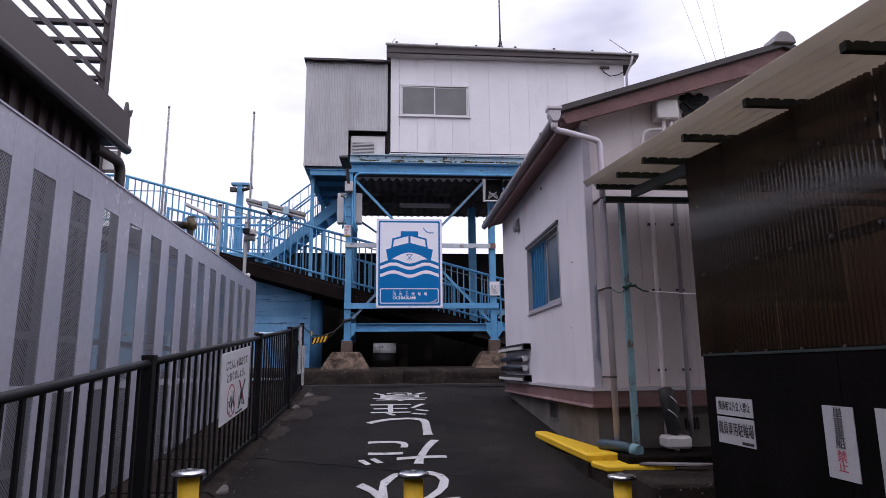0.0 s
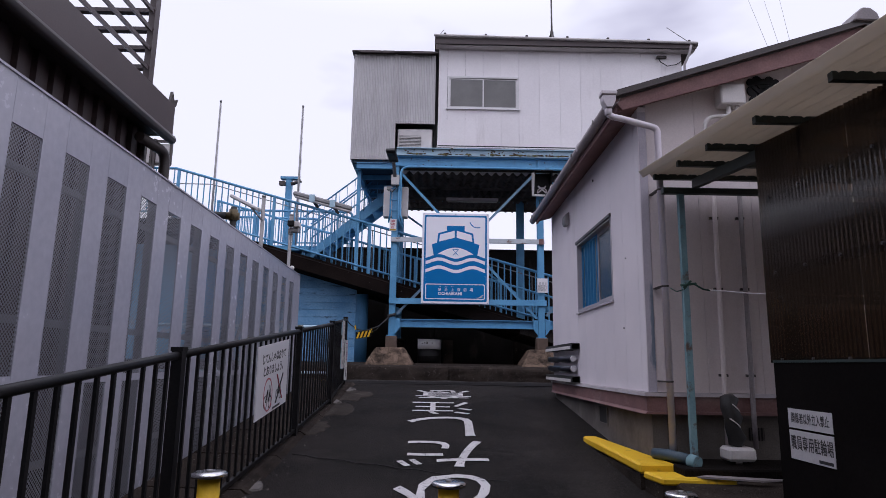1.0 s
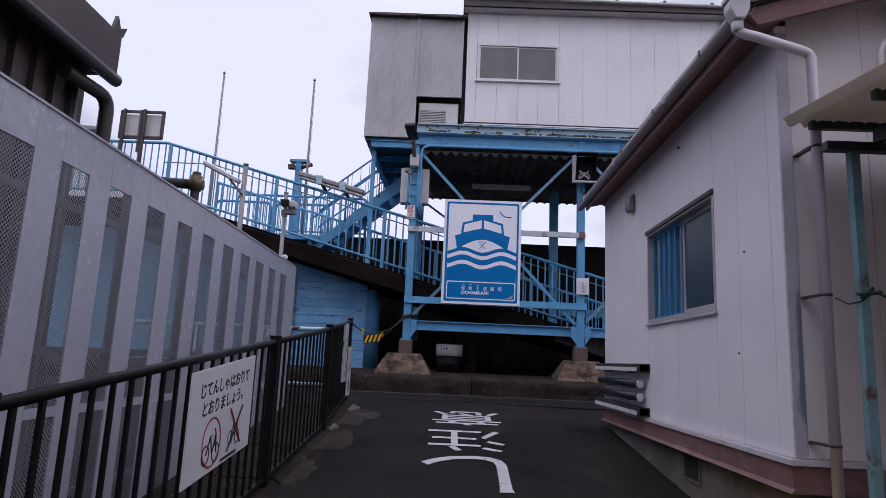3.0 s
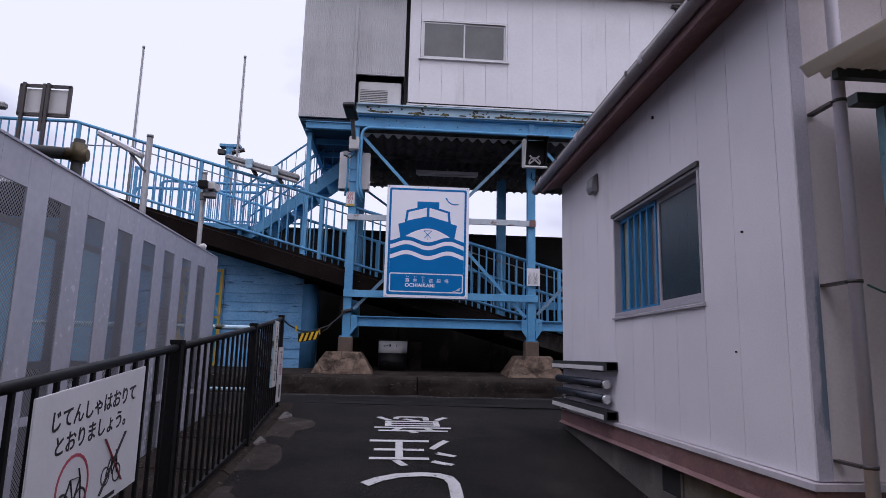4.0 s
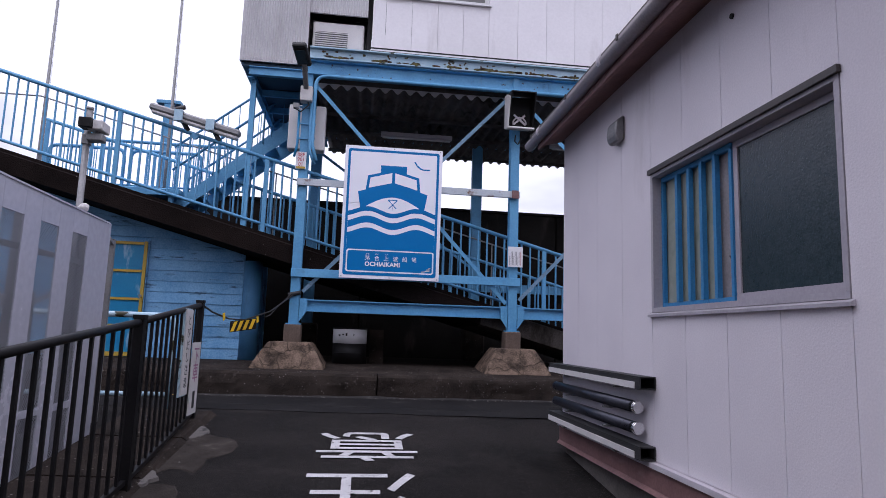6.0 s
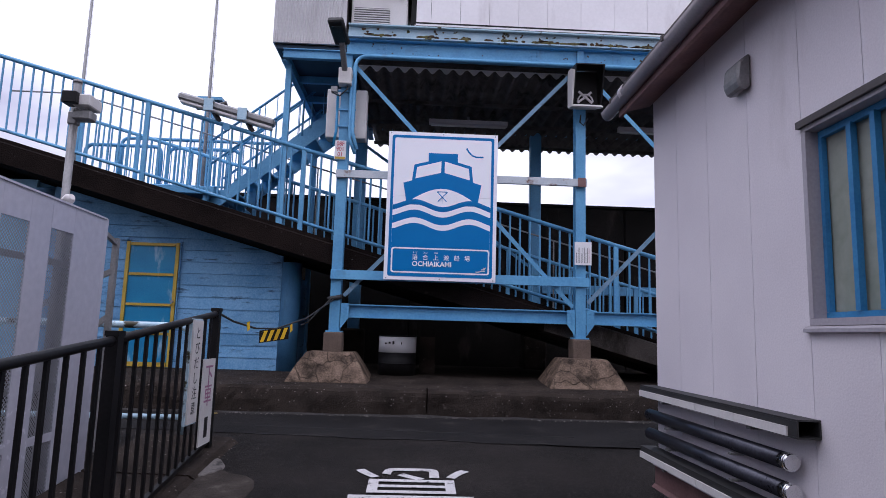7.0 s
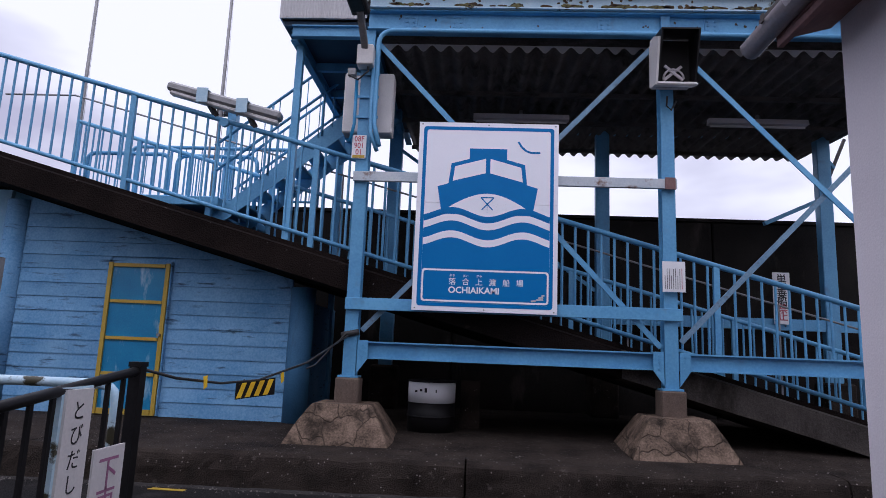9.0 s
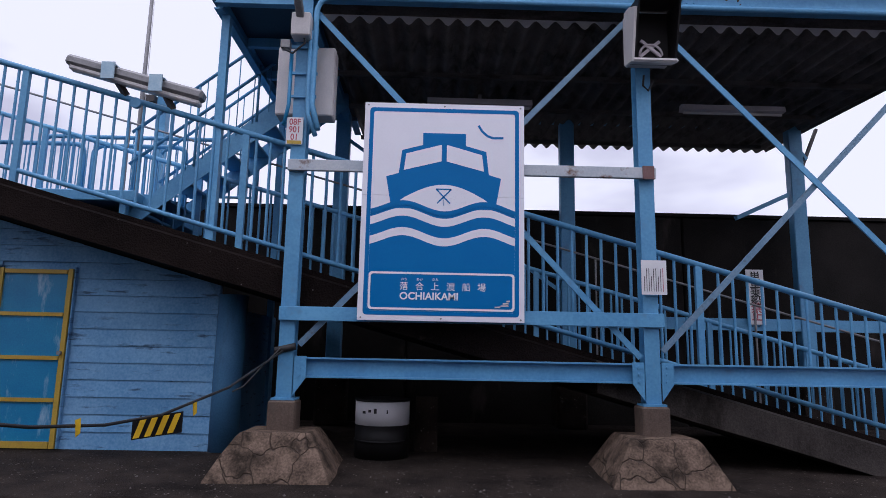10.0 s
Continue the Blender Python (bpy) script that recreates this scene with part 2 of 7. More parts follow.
DEEP_BLUE = surface("deep_blue_panel", (0.01, 0.17, 0.36), (0.02, 0.23, 0.43), 0.35, scale=4, bump=0.05, stain=(0.33, 0.48, 0.6), stain_at=(0.55, 0.68), stain_scale=6, streak=3.5)
YELLOW = surface("yellow_trim_paint", (0.38, 0.25, 0.025), (0.5, 0.33, 0.04), 0.5, bump=0.1, stain=(0.2, 0.13, 0.03), stain_at=(0.6, 0.75))
ROAD_YELLOW = surface("yellow_road_paint", (0.72, 0.42, 0.005), (0.82, 0.52, 0.01), 0.6, bump=0.3, fine=120, stain=(0.16, 0.1, 0.04), stain_at=(0.58, 0.72), stain_scale=6)
ROAD_WHITE = speckle(surface("worn_road_paint", (0.4, 0.38, 0.38), (0.56, 0.54, 0.54), 0.75, fine=140, bump=0.4, stain=(0.09, 0.085, 0.082), stain_at=(0.57, 0.66), stain_scale=16), 55, (0.06, 0.055, 0.053), 0.3, 0.6)
STUCCO = surface("white_stucco", (0.63, 0.58, 0.61), (0.73, 0.675, 0.7), 0.85, scale=1.5, fine=110, bump=0.22, dist=0.006, stain=(0.48, 0.43, 0.43), stain_at=(0.6, 0.85), stain_scale=1.5, streak=3, vary=0.02)
# White siding turned cream for the warm shade by the shelter roof.
CREAM = surface("warm_shade_siding", (0.6, 0.53, 0.525), (0.69, 0.615, 0.605), 0.7, scale=2, fine=80, bump=0.15, stain=(0.36, 0.29, 0.24), stain_at=(0.6, 0.85), streak=4, vary=0.03)
HUT_WHITE = surface("white_steel_panel", (0.78, 0.74, 0.75), (0.85, 0.81, 0.82), 0.45, scale=1.5, fine=30, bump=0.04, stain=(0.55, 0.5, 0.5), stain_at=(0.6, 0.85), streak=5, vary=0.025)
HUT_GREY = surface("grey_corrugated_steel", (0.43, 0.41, 0.42), (0.52, 0.5, 0.5), 0.5, metal=0.1, scale=2, fine=40, bump=0.05, stain=(0.33, 0.3, 0.3), stain_at=(0.55, 0.8), streak=5)
SLATE = surface("cement_corrugate", (0.085, 0.077, 0.074), (0.16, 0.145, 0.138), 0.9, scale=4, fine=70, bump=0.3, stain=(0.03, 0.027, 0.025), stain_at=(0.5, 0.7), streak=0.3, spec=0.1)
BROWN_TRIM = surface("faded_maroon_board", (0.14, 0.07, 0.066), (0.225, 0.12, 0.112), 0.7, scale=5, fine=60, bump=0.2, stain=(0.27, 0.18, 0.165), stain_at=(0.55, 0.75), streak=0.3)
DARK_TRIM = surface("dark_brown_metal", (0.035, 0.026, 0.024), (0.06, 0.046, 0.042), 0.45, bump=0.08)
BROWN_METAL = surface("brown_sheet_metal", (0.05, 0.033, 0.033), (0.078, 0.053, 0.053), 0.4, scale=2, bump=0.05, vary=0.05)
BLACK = surface("black_powder_coat", (0.005, 0.0045, 0.005), (0.012, 0.0105, 0.011), 0.5, bump=0.08, spec=0.22)
RUBBER = surface("black_rubber", (0.012, 0.012, 0.012), (0.03, 0.028, 0.028), 0.6, bump=0.1)
GREY_PVC = surface("grey_pvc", (0.52, 0.47, 0.5), (0.6, 0.55, 0.57), 0.45, bump=0.04, stain=(0.36, 0.32, 0.32), stain_at=(0.58, 0.8), streak=4)
PIPE_LILAC = surface("lilac_pvc", (0.66, 0.6, 0.66), (0.73, 0.67, 0.72), 0.4, bump=0.03, stain=(0.58, 0.52, 0.56), stain_at=(0.58, 0.8), streak=4)
GUTTER = surface("weathered_gutter", (0.19, 0.165, 0.172), (0.28, 0.245, 0.252), 0.5, bump=0.06)
WHITE = surface("white_enamel", (0.74, 0.72, 0.73), (0.8, 0.78, 0.79), 0.35, bump=0.03, stain=(0.55, 0.5, 0.47), stain_at=(0.66, 0.85))
OFF_WHITE = surface("aged_white_plastic", (0.56, 0.53, 0.52), (0.66, 0.62, 0.6), 0.5, bump=0.05, stain=(0.38, 0.33, 0.3), stain_at=(0.6, 0.8), streak=3)
SIGN_WHITE = surface("sign_white_film", (0.84, 0.82, 0.87), (0.87, 0.85, 0.9), 0.3, bump=0.0)
SIGN_BLUE = surface("sign_blue_film", (0.0015, 0.15, 0.42), (0.0025, 0.165, 0.44), 0.45, bump=0.0, spec=0.2)
INK = surface("black_ink", (0.012, 0.011, 0.014), (0.02, 0.018, 0.02), 0.5, bump=0.0)
RED_INK = surface("faded_red_ink", (0.42, 0.06, 0.09), (0.5, 0.1, 0.13), 0.5, bump=0.0)
PURPLE_INK = surface("faded_purple_ink", (0.28, 0.1, 0.2), (0.36, 0.16, 0.26), 0.5, bump=0.0)
GALV = surface("galvanised_steel", (0.2, 0.195, 0.195), (0.3, 0.29, 0.29), 0.5, metal=0.4, scale=8, bump=0.05, stain=(0.2, 0.17, 0.15), stain_at=(0.6, 0.8))
STEEL = surface("stainless_steel", (0.6, 0.6, 0.6), (0.7, 0.7, 0.7), 0.22, metal=1.0, bump=0.02)
ALU = surface("aluminium_frame", (0.5, 0.48, 0.48), (0.58, 0.56, 0.56), 0.38, metal=0.6, bump=0.02)
TEAL_POST = surface("peeling_teal_paint", (0.14, 0.27, 0.31), (0.22, 0.35, 0.38), 0.6, scale=6, bump=0.2, stain=(0.1, 0.055, 0.035), stain_at=(0.55, 0.66), stain_scale=9)
GREEN_BEAM = surface("dark_green_steel", (0.012, 0.022, 0.02), (0.03, 0.045, 0.04), 0.5, bump=0.1, stain=(0.06, 0.04, 0.03), stain_at=(0.6, 0.75))
PLYWOOD = surface("black_stained_panel", (0.004, 0.0032, 0.0032), (0.009, 0.0073, 0.007), 0.85, scale=2, bump=0.1, spec=0.03)
PANEL = surface("pale_grey_panel", (0.44, 0.43, 0.49), (0.52, 0.51, 0.57), 0.25, scale=0.7, fine=20, bump=0.01, vary=0.03)
SMOKED = clear("smoked_sheet", (0.045, 0.037, 0.032), 0.6, 0.16, (0.66, 0.52, 0.4))
POLY = clear("cream_polycarbonate", (0.62, 0.56, 0.47), 0.92, 0.3, (0.7, 0.63, 0.54), 0.5)
GLASS_DARK = surface("frosted_dark_glass", (0.02, 0.03, 0.032), (0.035, 0.047, 0.05), 0.2, scale=30, fine=90, bump=0.35, dist=0.004)
GLASS = surface("window_glass_blind", (0.14, 0.135, 0.13), (0.19, 0.185, 0.18), 0.08, scale=2, bump=0.0)
# Near-black that stands for shade inside gaps, vents and the signal hood.
HOLE = surface("recess_shade_black", (0.01, 0.009, 0.009), (0.016, 0.014, 0.014), 0.9, bump=0.0)


def perforated():
    m = surface("perforated_sheet", (0.22, 0.22, 0.245), (0.28, 0.28, 0.305), 0.4, scale=1, bump=0.0)
    n, l = m.node_tree.nodes, m.node_tree.links
    co = n.new("ShaderNodeTexCoord")
    mp = n.new("ShaderNodeMapping")
    mp.inputs["Rotation"].default_value = (radians(45), 0, 0)
    sc = n.new("ShaderNodeVectorMath")
    sc.operation = "MULTIPLY"
    sc.inputs[1].default_value = (0, 60, 60)
    fr = n.new("ShaderNodeVectorMath")
    fr.operation = "FRACTION"
    su = n.new("ShaderNodeVectorMath")
    su.operation = "SUBTRACT"
    su.inputs[1].default_value = (0, 0.5, 0.5)
    ln = n.new("ShaderNodeVectorMath")
    ln.operation = "LENGTH"
    gt = n.new("ShaderNodeMath")
    gt.operation = "GREATER_THAN"
    gt.inputs[1].default_value = 0.40
    l.new(co.outputs["Object"], mp.inputs["Vector"])
    l.new(mp.outputs["Vector"], sc.inputs[0])
    l.new(sc.outputs["Vector"], fr.inputs[0])
    l.new(fr.outputs["Vector"], su.inputs[0])
    l.new(su.outputs["Vector"], ln.inputs[0])
    l.new(ln.outputs["Value"], gt.inputs[0])
    t = n.new("ShaderNodeBsdfTransparent")
    mx = n.new("ShaderNodeMixShader")
    l.new(gt.outputs[0], mx.inputs["Fac"])
    l.new(t.outputs["BSDF"], mx.inputs[1])
    l.new(n["Principled BSDF"].outputs["BSDF"], mx.inputs[2])
    l.new(mx.outputs["Shader"], n["Material Output"].inputs["Surface"])
    return m


PERFORATED = perforated()


# ---- ground, kerb platform, levee wall, ramp ----


def road_z(y):
    """The lane climbs one in ten and flattens before the kerb."""
    if y < -6:
        return -0.48
    if y > 11.15:
        return 1.235
    return 0.12 + 0.1 * y


def ramp_z(x):
    """The footway's top, falling to the right; level on the levee."""
    return min(4.56, 3.391 - 0.274 * (x + 1.45))


def ground():
    bm = bmesh.new()
    xs = [-3000, -300, -40, -12] + [-6 + 0.5 * i for i in range(25)] + [12, 40, 300, 3000]
    ys = [-3000, -300, -40, -6] + [-5 + 0.5 * i for i in range(37)] + [17, 40, 300, 3000]
    grid = []
    for y in ys:
        row = []
        for x in xs:
            near = abs(x) < 7 and -6 < y < 12.5
            row.append(bm.verts.new((x, y, road_z(y) + (noise.noise(Vector((x * 0.7, y * 0.7, 3))) * 0.004 if near else 0))))
        grid.append(row)
    for a, b in zip(grid, grid[1:]):
        for i in range(len(xs) - 1):
            bm.faces.new((a[i], a[i + 1], b[i + 1], b[i])).smooth = True
    return tagged(part("ground", bm, ASPHALT), "dark worn asphalt lane climbing to a kerb", "ground", kind="structure")


ground()


def patched_strip():
    """The newer asphalt strip along the kerb, and broken concrete along the fence foot."""
    bm = bmesh.new()
    n = 40
    a = []
    for i in range(n + 1):
        x = -4.5 + 9 * i / n
        y = 11.35 - 0.09 * (x - 0.5) + 0.05 * noise.noise(Vector((x * 1.7, 0, 0)))
        a.append((bm.verts.new((x, y, road_z(y) + 0.006)), bm.verts.new((x, y + 0.35, road_z(y + 0.35) + 0.016)), bm.verts.new((x, 12.84, road_z(12.84) + 0.012))))
    for p, q in zip(a, a[1:]):
        bm.faces.new((p[0], q[0], q[1], p[1]))
        bm.faces.new((p[1], q[1], q[2], p[2]))
    tagged(part("road_patch", bm, speckle(surface("newer_asphalt", (0.006, 0.0053, 0.0053), (0.017, 0.0152, 0.015), 0.85, scale=1.5, fine=110, bump=0.7, dist=0.008, stain=(0.042, 0.037, 0.034), stain_at=(0.56, 0.75), stain_scale=3, spec=0.12), 60, (0.055, 0.049, 0.046), 0.36, 0.25)), "smooth grey asphalt strip laid along the kerb", "road", kind="structure")


patched_strip()

platform = thing("kerb_platform", (0, 13, 1.3), "stained dark concrete ledge behind a cracked kerb", "kerb", kind="structure")


def kerb():
    cuts = [-9.0, -6.4, -3.4, 0.29, 3.3, 6.4, 9.4]
    for x0, x1 in zip(cuts, cuts[1:]):
        bm = bmesh.new()
        n = 70
        for i in range(n + 1):
            x = x0 + 0.008 + (x1 - x0 - 0.016) * i / n
            prof = ((12.84, 1.1), (12.845, 1.26), (12.85, 1.33), (12.85, 1.39), (12.855, 1.45), (12.87, 1.495), (12.91, 1.523), (12.98, 1.53), (13.16, 1.534), (13.16, 1.1))
            ring = []
            for k, (y, z) in enumerate(prof):
                rough = noise.noise(Vector((x * 3.1, z * 5, y))) * 0.03 + noise.noise(Vector((x * 14, z * 20, 3))) * 0.014
                if k in (7, 8):
                    rough *= 0.15
                ring.append(bm.verts.new((x, y + (rough if k < 7 else 0), z + (rough * 0.5 if 4 < k < 9 else 0))))
            if i:
                for k in range(10):
                    bm.faces.new((last[k], ring[k], ring[(k + 1) % 10], last[(k + 1) % 10]))
            if i in (0, n):
                bm.faces.new(ring)
            last = ring
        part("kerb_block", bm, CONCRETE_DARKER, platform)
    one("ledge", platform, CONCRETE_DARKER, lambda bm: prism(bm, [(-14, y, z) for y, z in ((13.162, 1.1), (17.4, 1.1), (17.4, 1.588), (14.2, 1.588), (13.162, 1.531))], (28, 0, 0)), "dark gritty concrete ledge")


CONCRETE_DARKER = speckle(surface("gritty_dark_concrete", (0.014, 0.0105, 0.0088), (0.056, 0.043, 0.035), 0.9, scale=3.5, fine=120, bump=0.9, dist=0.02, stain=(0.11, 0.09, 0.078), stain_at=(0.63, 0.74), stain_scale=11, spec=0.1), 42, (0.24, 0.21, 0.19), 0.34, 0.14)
kerb()


def kerb_foot():
    """A crumbled mortar fillet along the foot of the kerb."""
    bm = bmesh.new()
    n = 150
    last = None
    for i in range(n + 1):
        x = -4.2 + 8.4 * i / n
        j = noise.noise(Vector((x * 2.1, 1, 0)))
        k = noise.noise(Vector((x * 7.0, 2, 0)))
        w = max(0.01, 0.07 + 0.07 * j + 0.04 * k)
        y = 12.83 - w
        row = [bm.verts.new(p) for p in ((x, y, road_z(y) + 0.01), (x, 12.83 - w * 0.5, road_z(12.8) + 0.014 + 0.008 * k), (x, 12.835, road_z(12.83) + 0.026 + 0.016 * j))]
        if last:
            for q in range(2):
                bm.faces.new((last[q], row[q], row[q + 1], last[q + 1]))
        last = row
    part("kerb_foot", bm, surface("crumbled_mortar", (0.012, 0.01, 0.009), (0.03, 0.025, 0.022), 0.95, scale=5, fine=60, bump=1.0, dist=0.02, stain=(0.1, 0.088, 0.078), stain_at=(0.6, 0.72), stain_scale=7), platform, "crumbled mortar fillet")


kerb_foot()

levee = thing("wall_levee", (0, 17.5, 1.6), "tall concrete flood wall along the river, coloured near-black for its shadow", "wall", kind="structure")
# The wall's shadow is put into its near-black base colour.
LEVEE = surface("levee_shadow_concrete", (0.01, 0.009, 0.008), (0.026, 0.022, 0.02), 0.9, scale=1.5, fine=60, bump=0.4, stain=(0.06, 0.05, 0.044), stain_at=(0.58, 0.75), stain_scale=2, streak=3, spec=0.1)
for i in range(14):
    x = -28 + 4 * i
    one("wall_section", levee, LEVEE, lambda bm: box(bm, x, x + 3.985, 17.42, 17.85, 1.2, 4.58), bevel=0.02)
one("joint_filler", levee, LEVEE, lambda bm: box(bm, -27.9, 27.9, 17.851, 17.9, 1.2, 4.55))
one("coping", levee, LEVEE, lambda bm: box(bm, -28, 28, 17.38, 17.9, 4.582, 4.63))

ramp = thing("ramp", (0, 15, 1.6), "sloping concrete footway with a dark mossy edge", "ramp", kind="structure")


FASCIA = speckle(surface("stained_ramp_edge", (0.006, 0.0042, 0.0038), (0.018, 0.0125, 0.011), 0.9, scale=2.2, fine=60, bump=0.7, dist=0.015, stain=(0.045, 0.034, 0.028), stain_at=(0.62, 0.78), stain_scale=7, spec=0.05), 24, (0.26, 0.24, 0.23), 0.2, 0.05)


def ramp_body(bm, xs):
    last = None
    for x in xs:
        z = ramp_z(x)
        j = noise.noise(Vector((x * 1.3, 4, 0))) * 0.012
        low = max(1.3, z - 0.3 - j)
        ring = [bm.verts.new(p) for p in ((x, 13.92 + j, z - 0.02), (x, 13.96, z), (x, 16.4, z), (x, 16.4, low), (x, 14.2, low), (x, 13.92 - j, low + 0.02))]
        if last:
            for k in range(6):
                bm.faces.new((last[k], ring[k], ring[(k + 1) % 6], last[(k + 1) % 6]))
        last = ring


XS = [-12, -9, -7.5, -6.5] + [-5.72 + 0.5 * i for i in range(26)]
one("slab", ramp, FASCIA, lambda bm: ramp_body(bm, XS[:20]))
one("lower_slab", ramp, surface("grey_ramp_concrete", (0.035, 0.03, 0.027), (0.085, 0.073, 0.066), 0.9, scale=2.5, fine=70, bump=0.5, dist=0.01, stain=(0.015, 0.012, 0.01), stain_at=(0.5, 0.68), stain_scale=3, streak=3, spec=0.1), lambda bm: ramp_body(bm, XS[19:]), "paler worn end of the footway")
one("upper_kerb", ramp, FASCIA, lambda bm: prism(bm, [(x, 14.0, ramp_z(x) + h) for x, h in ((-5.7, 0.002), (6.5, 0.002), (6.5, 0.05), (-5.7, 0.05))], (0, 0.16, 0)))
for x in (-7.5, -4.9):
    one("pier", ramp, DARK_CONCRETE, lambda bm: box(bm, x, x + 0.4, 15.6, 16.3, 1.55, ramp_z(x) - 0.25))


# ---- unseen walls added behind the lane to block low sky light ----

# Added out of view to cut the low light under overhangs.
closing = thing("wall_south_unseen", (0, -6, -0.48), "plain unseen walls added behind to block low sky light", "wall", kind="structure")
for x0, x1, top in ((-11, -3.2, 7.4), (-3.18, 4.4, 8.6), (4.42, 12, 7.0)):
    one("sky_block_wall", closing, CONCRETE, lambda bm: box(bm, x0, x1, -6.8, -6.3, -0.52, top))


# ---- railings ----


def railing(name, x0, x1, y, zf, label, posts, pitch=0.133, top=1.15, low=0.17, r=0.029, mat=BLUE):
    """A footway railing along x that follows the height zf."""
    t = thing(name, (x0, y, zf(x0)), label, "railing")
    knots = sorted({x0, x1, *[p for p in (-5.72,) if x0 < p < x1]})
    one("top_rail", t, mat, lambda bm: tube(bm, [(x, y, zf(x) + top) for x in knots], r))
    one("bottom_rail", t, mat, lambda bm: tube(bm, [(x, y, zf(x) + low) for x in knots], r * 0.8, 8))
    for p in posts:
        one("post", t, mat, lambda bm: bar(bm, (p, y, zf(p) + 0.03), (p, y, zf(p) + top - 0.01), 0.06, 0.045))
    n = int((x1 - x0) / pitch)
    for i in range(1, n):
        x = x0 + (x1 - x0) * i / n
        if min(abs(x - p) for p in posts) > 0.06:
            one("baluster", t, mat, lambda bm: tube(bm, [(x, y, zf(x) + low), (x, y, zf(x) + top - 0.01)], 0.0145, 6, False))
    return t


railing("railing", -9.9, 6.3, 14.08, ramp_z, "light blue steel railing along the sloping footway", [-9.85, -7.75, -5.65, -3.53, -1.43, 0.67, 2.77, 4.87], 0.133)
railing("railing", -5.45, 6.3, 16.0, ramp_z, "light blue steel railing on the far side of the footway", [-5.42, -4.5, -2.55, -0.5, 1.6, 3.7, 5.8], 0.13, top=1.0, low=0.12)
handrail = thing("handrail", (-6, 16.0, 5), "thin weathered handrail pipe following the footway", "handrail")
one("pipe", handrail, GALV, lambda bm: tube(bm, [(x, 16.25, ramp_z(x) + 1.42) for x in (-6.8, -5.72, 6.0)], 0.014, 6))
for x in (-5.6, -3.6, -1.6, 0.4, 2.4, 4.4):
    one("bracket", handrail, GALV, lambda bm: bar(bm, (x, 16.25, ramp_z(x) - 0.01), (x, 16.25, ramp_z(x) + 1.42), 0.02, 0.02))


def levee_gate(x, y, w, z, group):
    """A short hoop railing with round corners on the levee top."""
    t = thing("hoop_railing", (x, y, z), "blue steel hoop railing on the levee crossing", "railing", group)
    top = z + 1.0
    one("hoop", t, BLUE, lambda bm: tube(bm, [(x, y, z), *arc((x, y, top), (x, y, top - 0.15), (x + 0.15, y, top)), *arc((x + w, y, top), (x + w - 0.15, y, top), (x + w, y, top - 0.15)), (x + w, y, z)], 0.032))
    one("lower_rail", t, BLUE, lambda bm: tube(bm, [(x, y, z + 0.12), (x + w, y, z + 0.12)], 0.02, 8))
    n = int(w / 0.13)
    for i in range(1, n):
        one("baluster", t, BLUE, lambda bm: tube(bm, [(x + w * i / n, y, z + 0.12), (x + w * i / n, y, top)], 0.01, 6, False))


levee_gate(-5.7, 16.7, 1.3, 4.24, "levee hoop railings")
levee_gate(-4.3, 16.75, 1.25, 4.24, "levee hoop railings")
levee_gate(-5.5, 17.55, 3.2, 4.63, "levee hoop railings")
landing = thing("landing", (-4, 15.8, 4), "blue steel landing plate at the foot of the stair", "landing")
one("plate", landing, BLUE, lambda bm: box(bm, -5.7, -2.95, 15.2, 17.3, 4.12, 4.24), bevel=0.01)
for x in (-4.6, -3.1):
    for y in (15.3, 17.2):
        one("leg", landing, BLUE, lambda bm: bar(bm, (x, y, ramp_z(x) - 0.02 if y < 16.4 else 1.57), (x, y, 4.13), 0.07, 0.07))

stair = thing("stair", (-3.1, 15.5, 4.1), "light blue steel stair climbing to the elevated hut", "stair")
for y in (15.42, 16.22):
    one("stringer", stair, BLUE, lambda bm: prism(bm, [(-3.35, y, 3.84), (-3.1, y, 3.84), (-0.8, y, 5.68), (-0.8, y, 5.9), (-0.95, y, 5.9)], (0, 0.014, 0)))
    for h in (1.0, 0.62):
        one("handrail", stair, BLUE, lambda bm: tube(bm, [(-3.15, y, 3.98 + h), (-0.95, y, 5.76 + h)], 0.02, 8))
    for k in range(4):
        x = -3.1 + 0.68 * k
        one("baluster_post", stair, BLUE, lambda bm: tube(bm, [(x, y, 4.0 + (x + 3.15) * 0.81), (x, y, 4.98 + (x + 3.15) * 0.81)], 0.016, 6))
    for k in range(12):
        x = -3.05 + 0.18 * k
        one("rod", stair, BLUE, lambda bm: tube(bm, [(x, y, 4.02 + (x + 3.15) * 0.81), (x, y, 4.96 + (x + 3.15) * 0.81)], 0.007, 5))
for k in range(10):
    x, z = -3.2 + 0.232 * k, 4.02 + 0.188 * k
    one("tread", stair, BLUE, lambda bm: box(bm, x, x + 0.25, 15.436, 16.22, z, z + 0.03))

# ---- steel frame under the elevated hut ----

# Blue paint greyed to carry the shading of this diagonal; stains are separate.
BRACE = surface("shaded_brace_grey", (0.1, 0.2, 0.3), (0.19, 0.3, 0.4), 0.55, scale=5, fine=50, bump=0.08, stain=(0.09, 0.08, 0.075), stain_at=(0.58, 0.7), stain_scale=6)
FRAME_X = (-0.88, 2.22, 5.36)
steel = thing("steel_frame", (2.2, 15.4, 1.6), "light blue painted steel frame with cross bracing on mortar footings", "steel frame")
for x in FRAME_X:
    one("post", steel, BLUE, lambda bm: ibeam(bm, (x, 13.85, 2.13), (x, 13.85, 5.76), 0.13, 0.14, 0.012), "light blue H-section post")
    one("base_plate", steel, BLUE, lambda bm: box(bm, x - 0.1, x + 0.1, 13.75, 13.95, 2.128, 2.146))
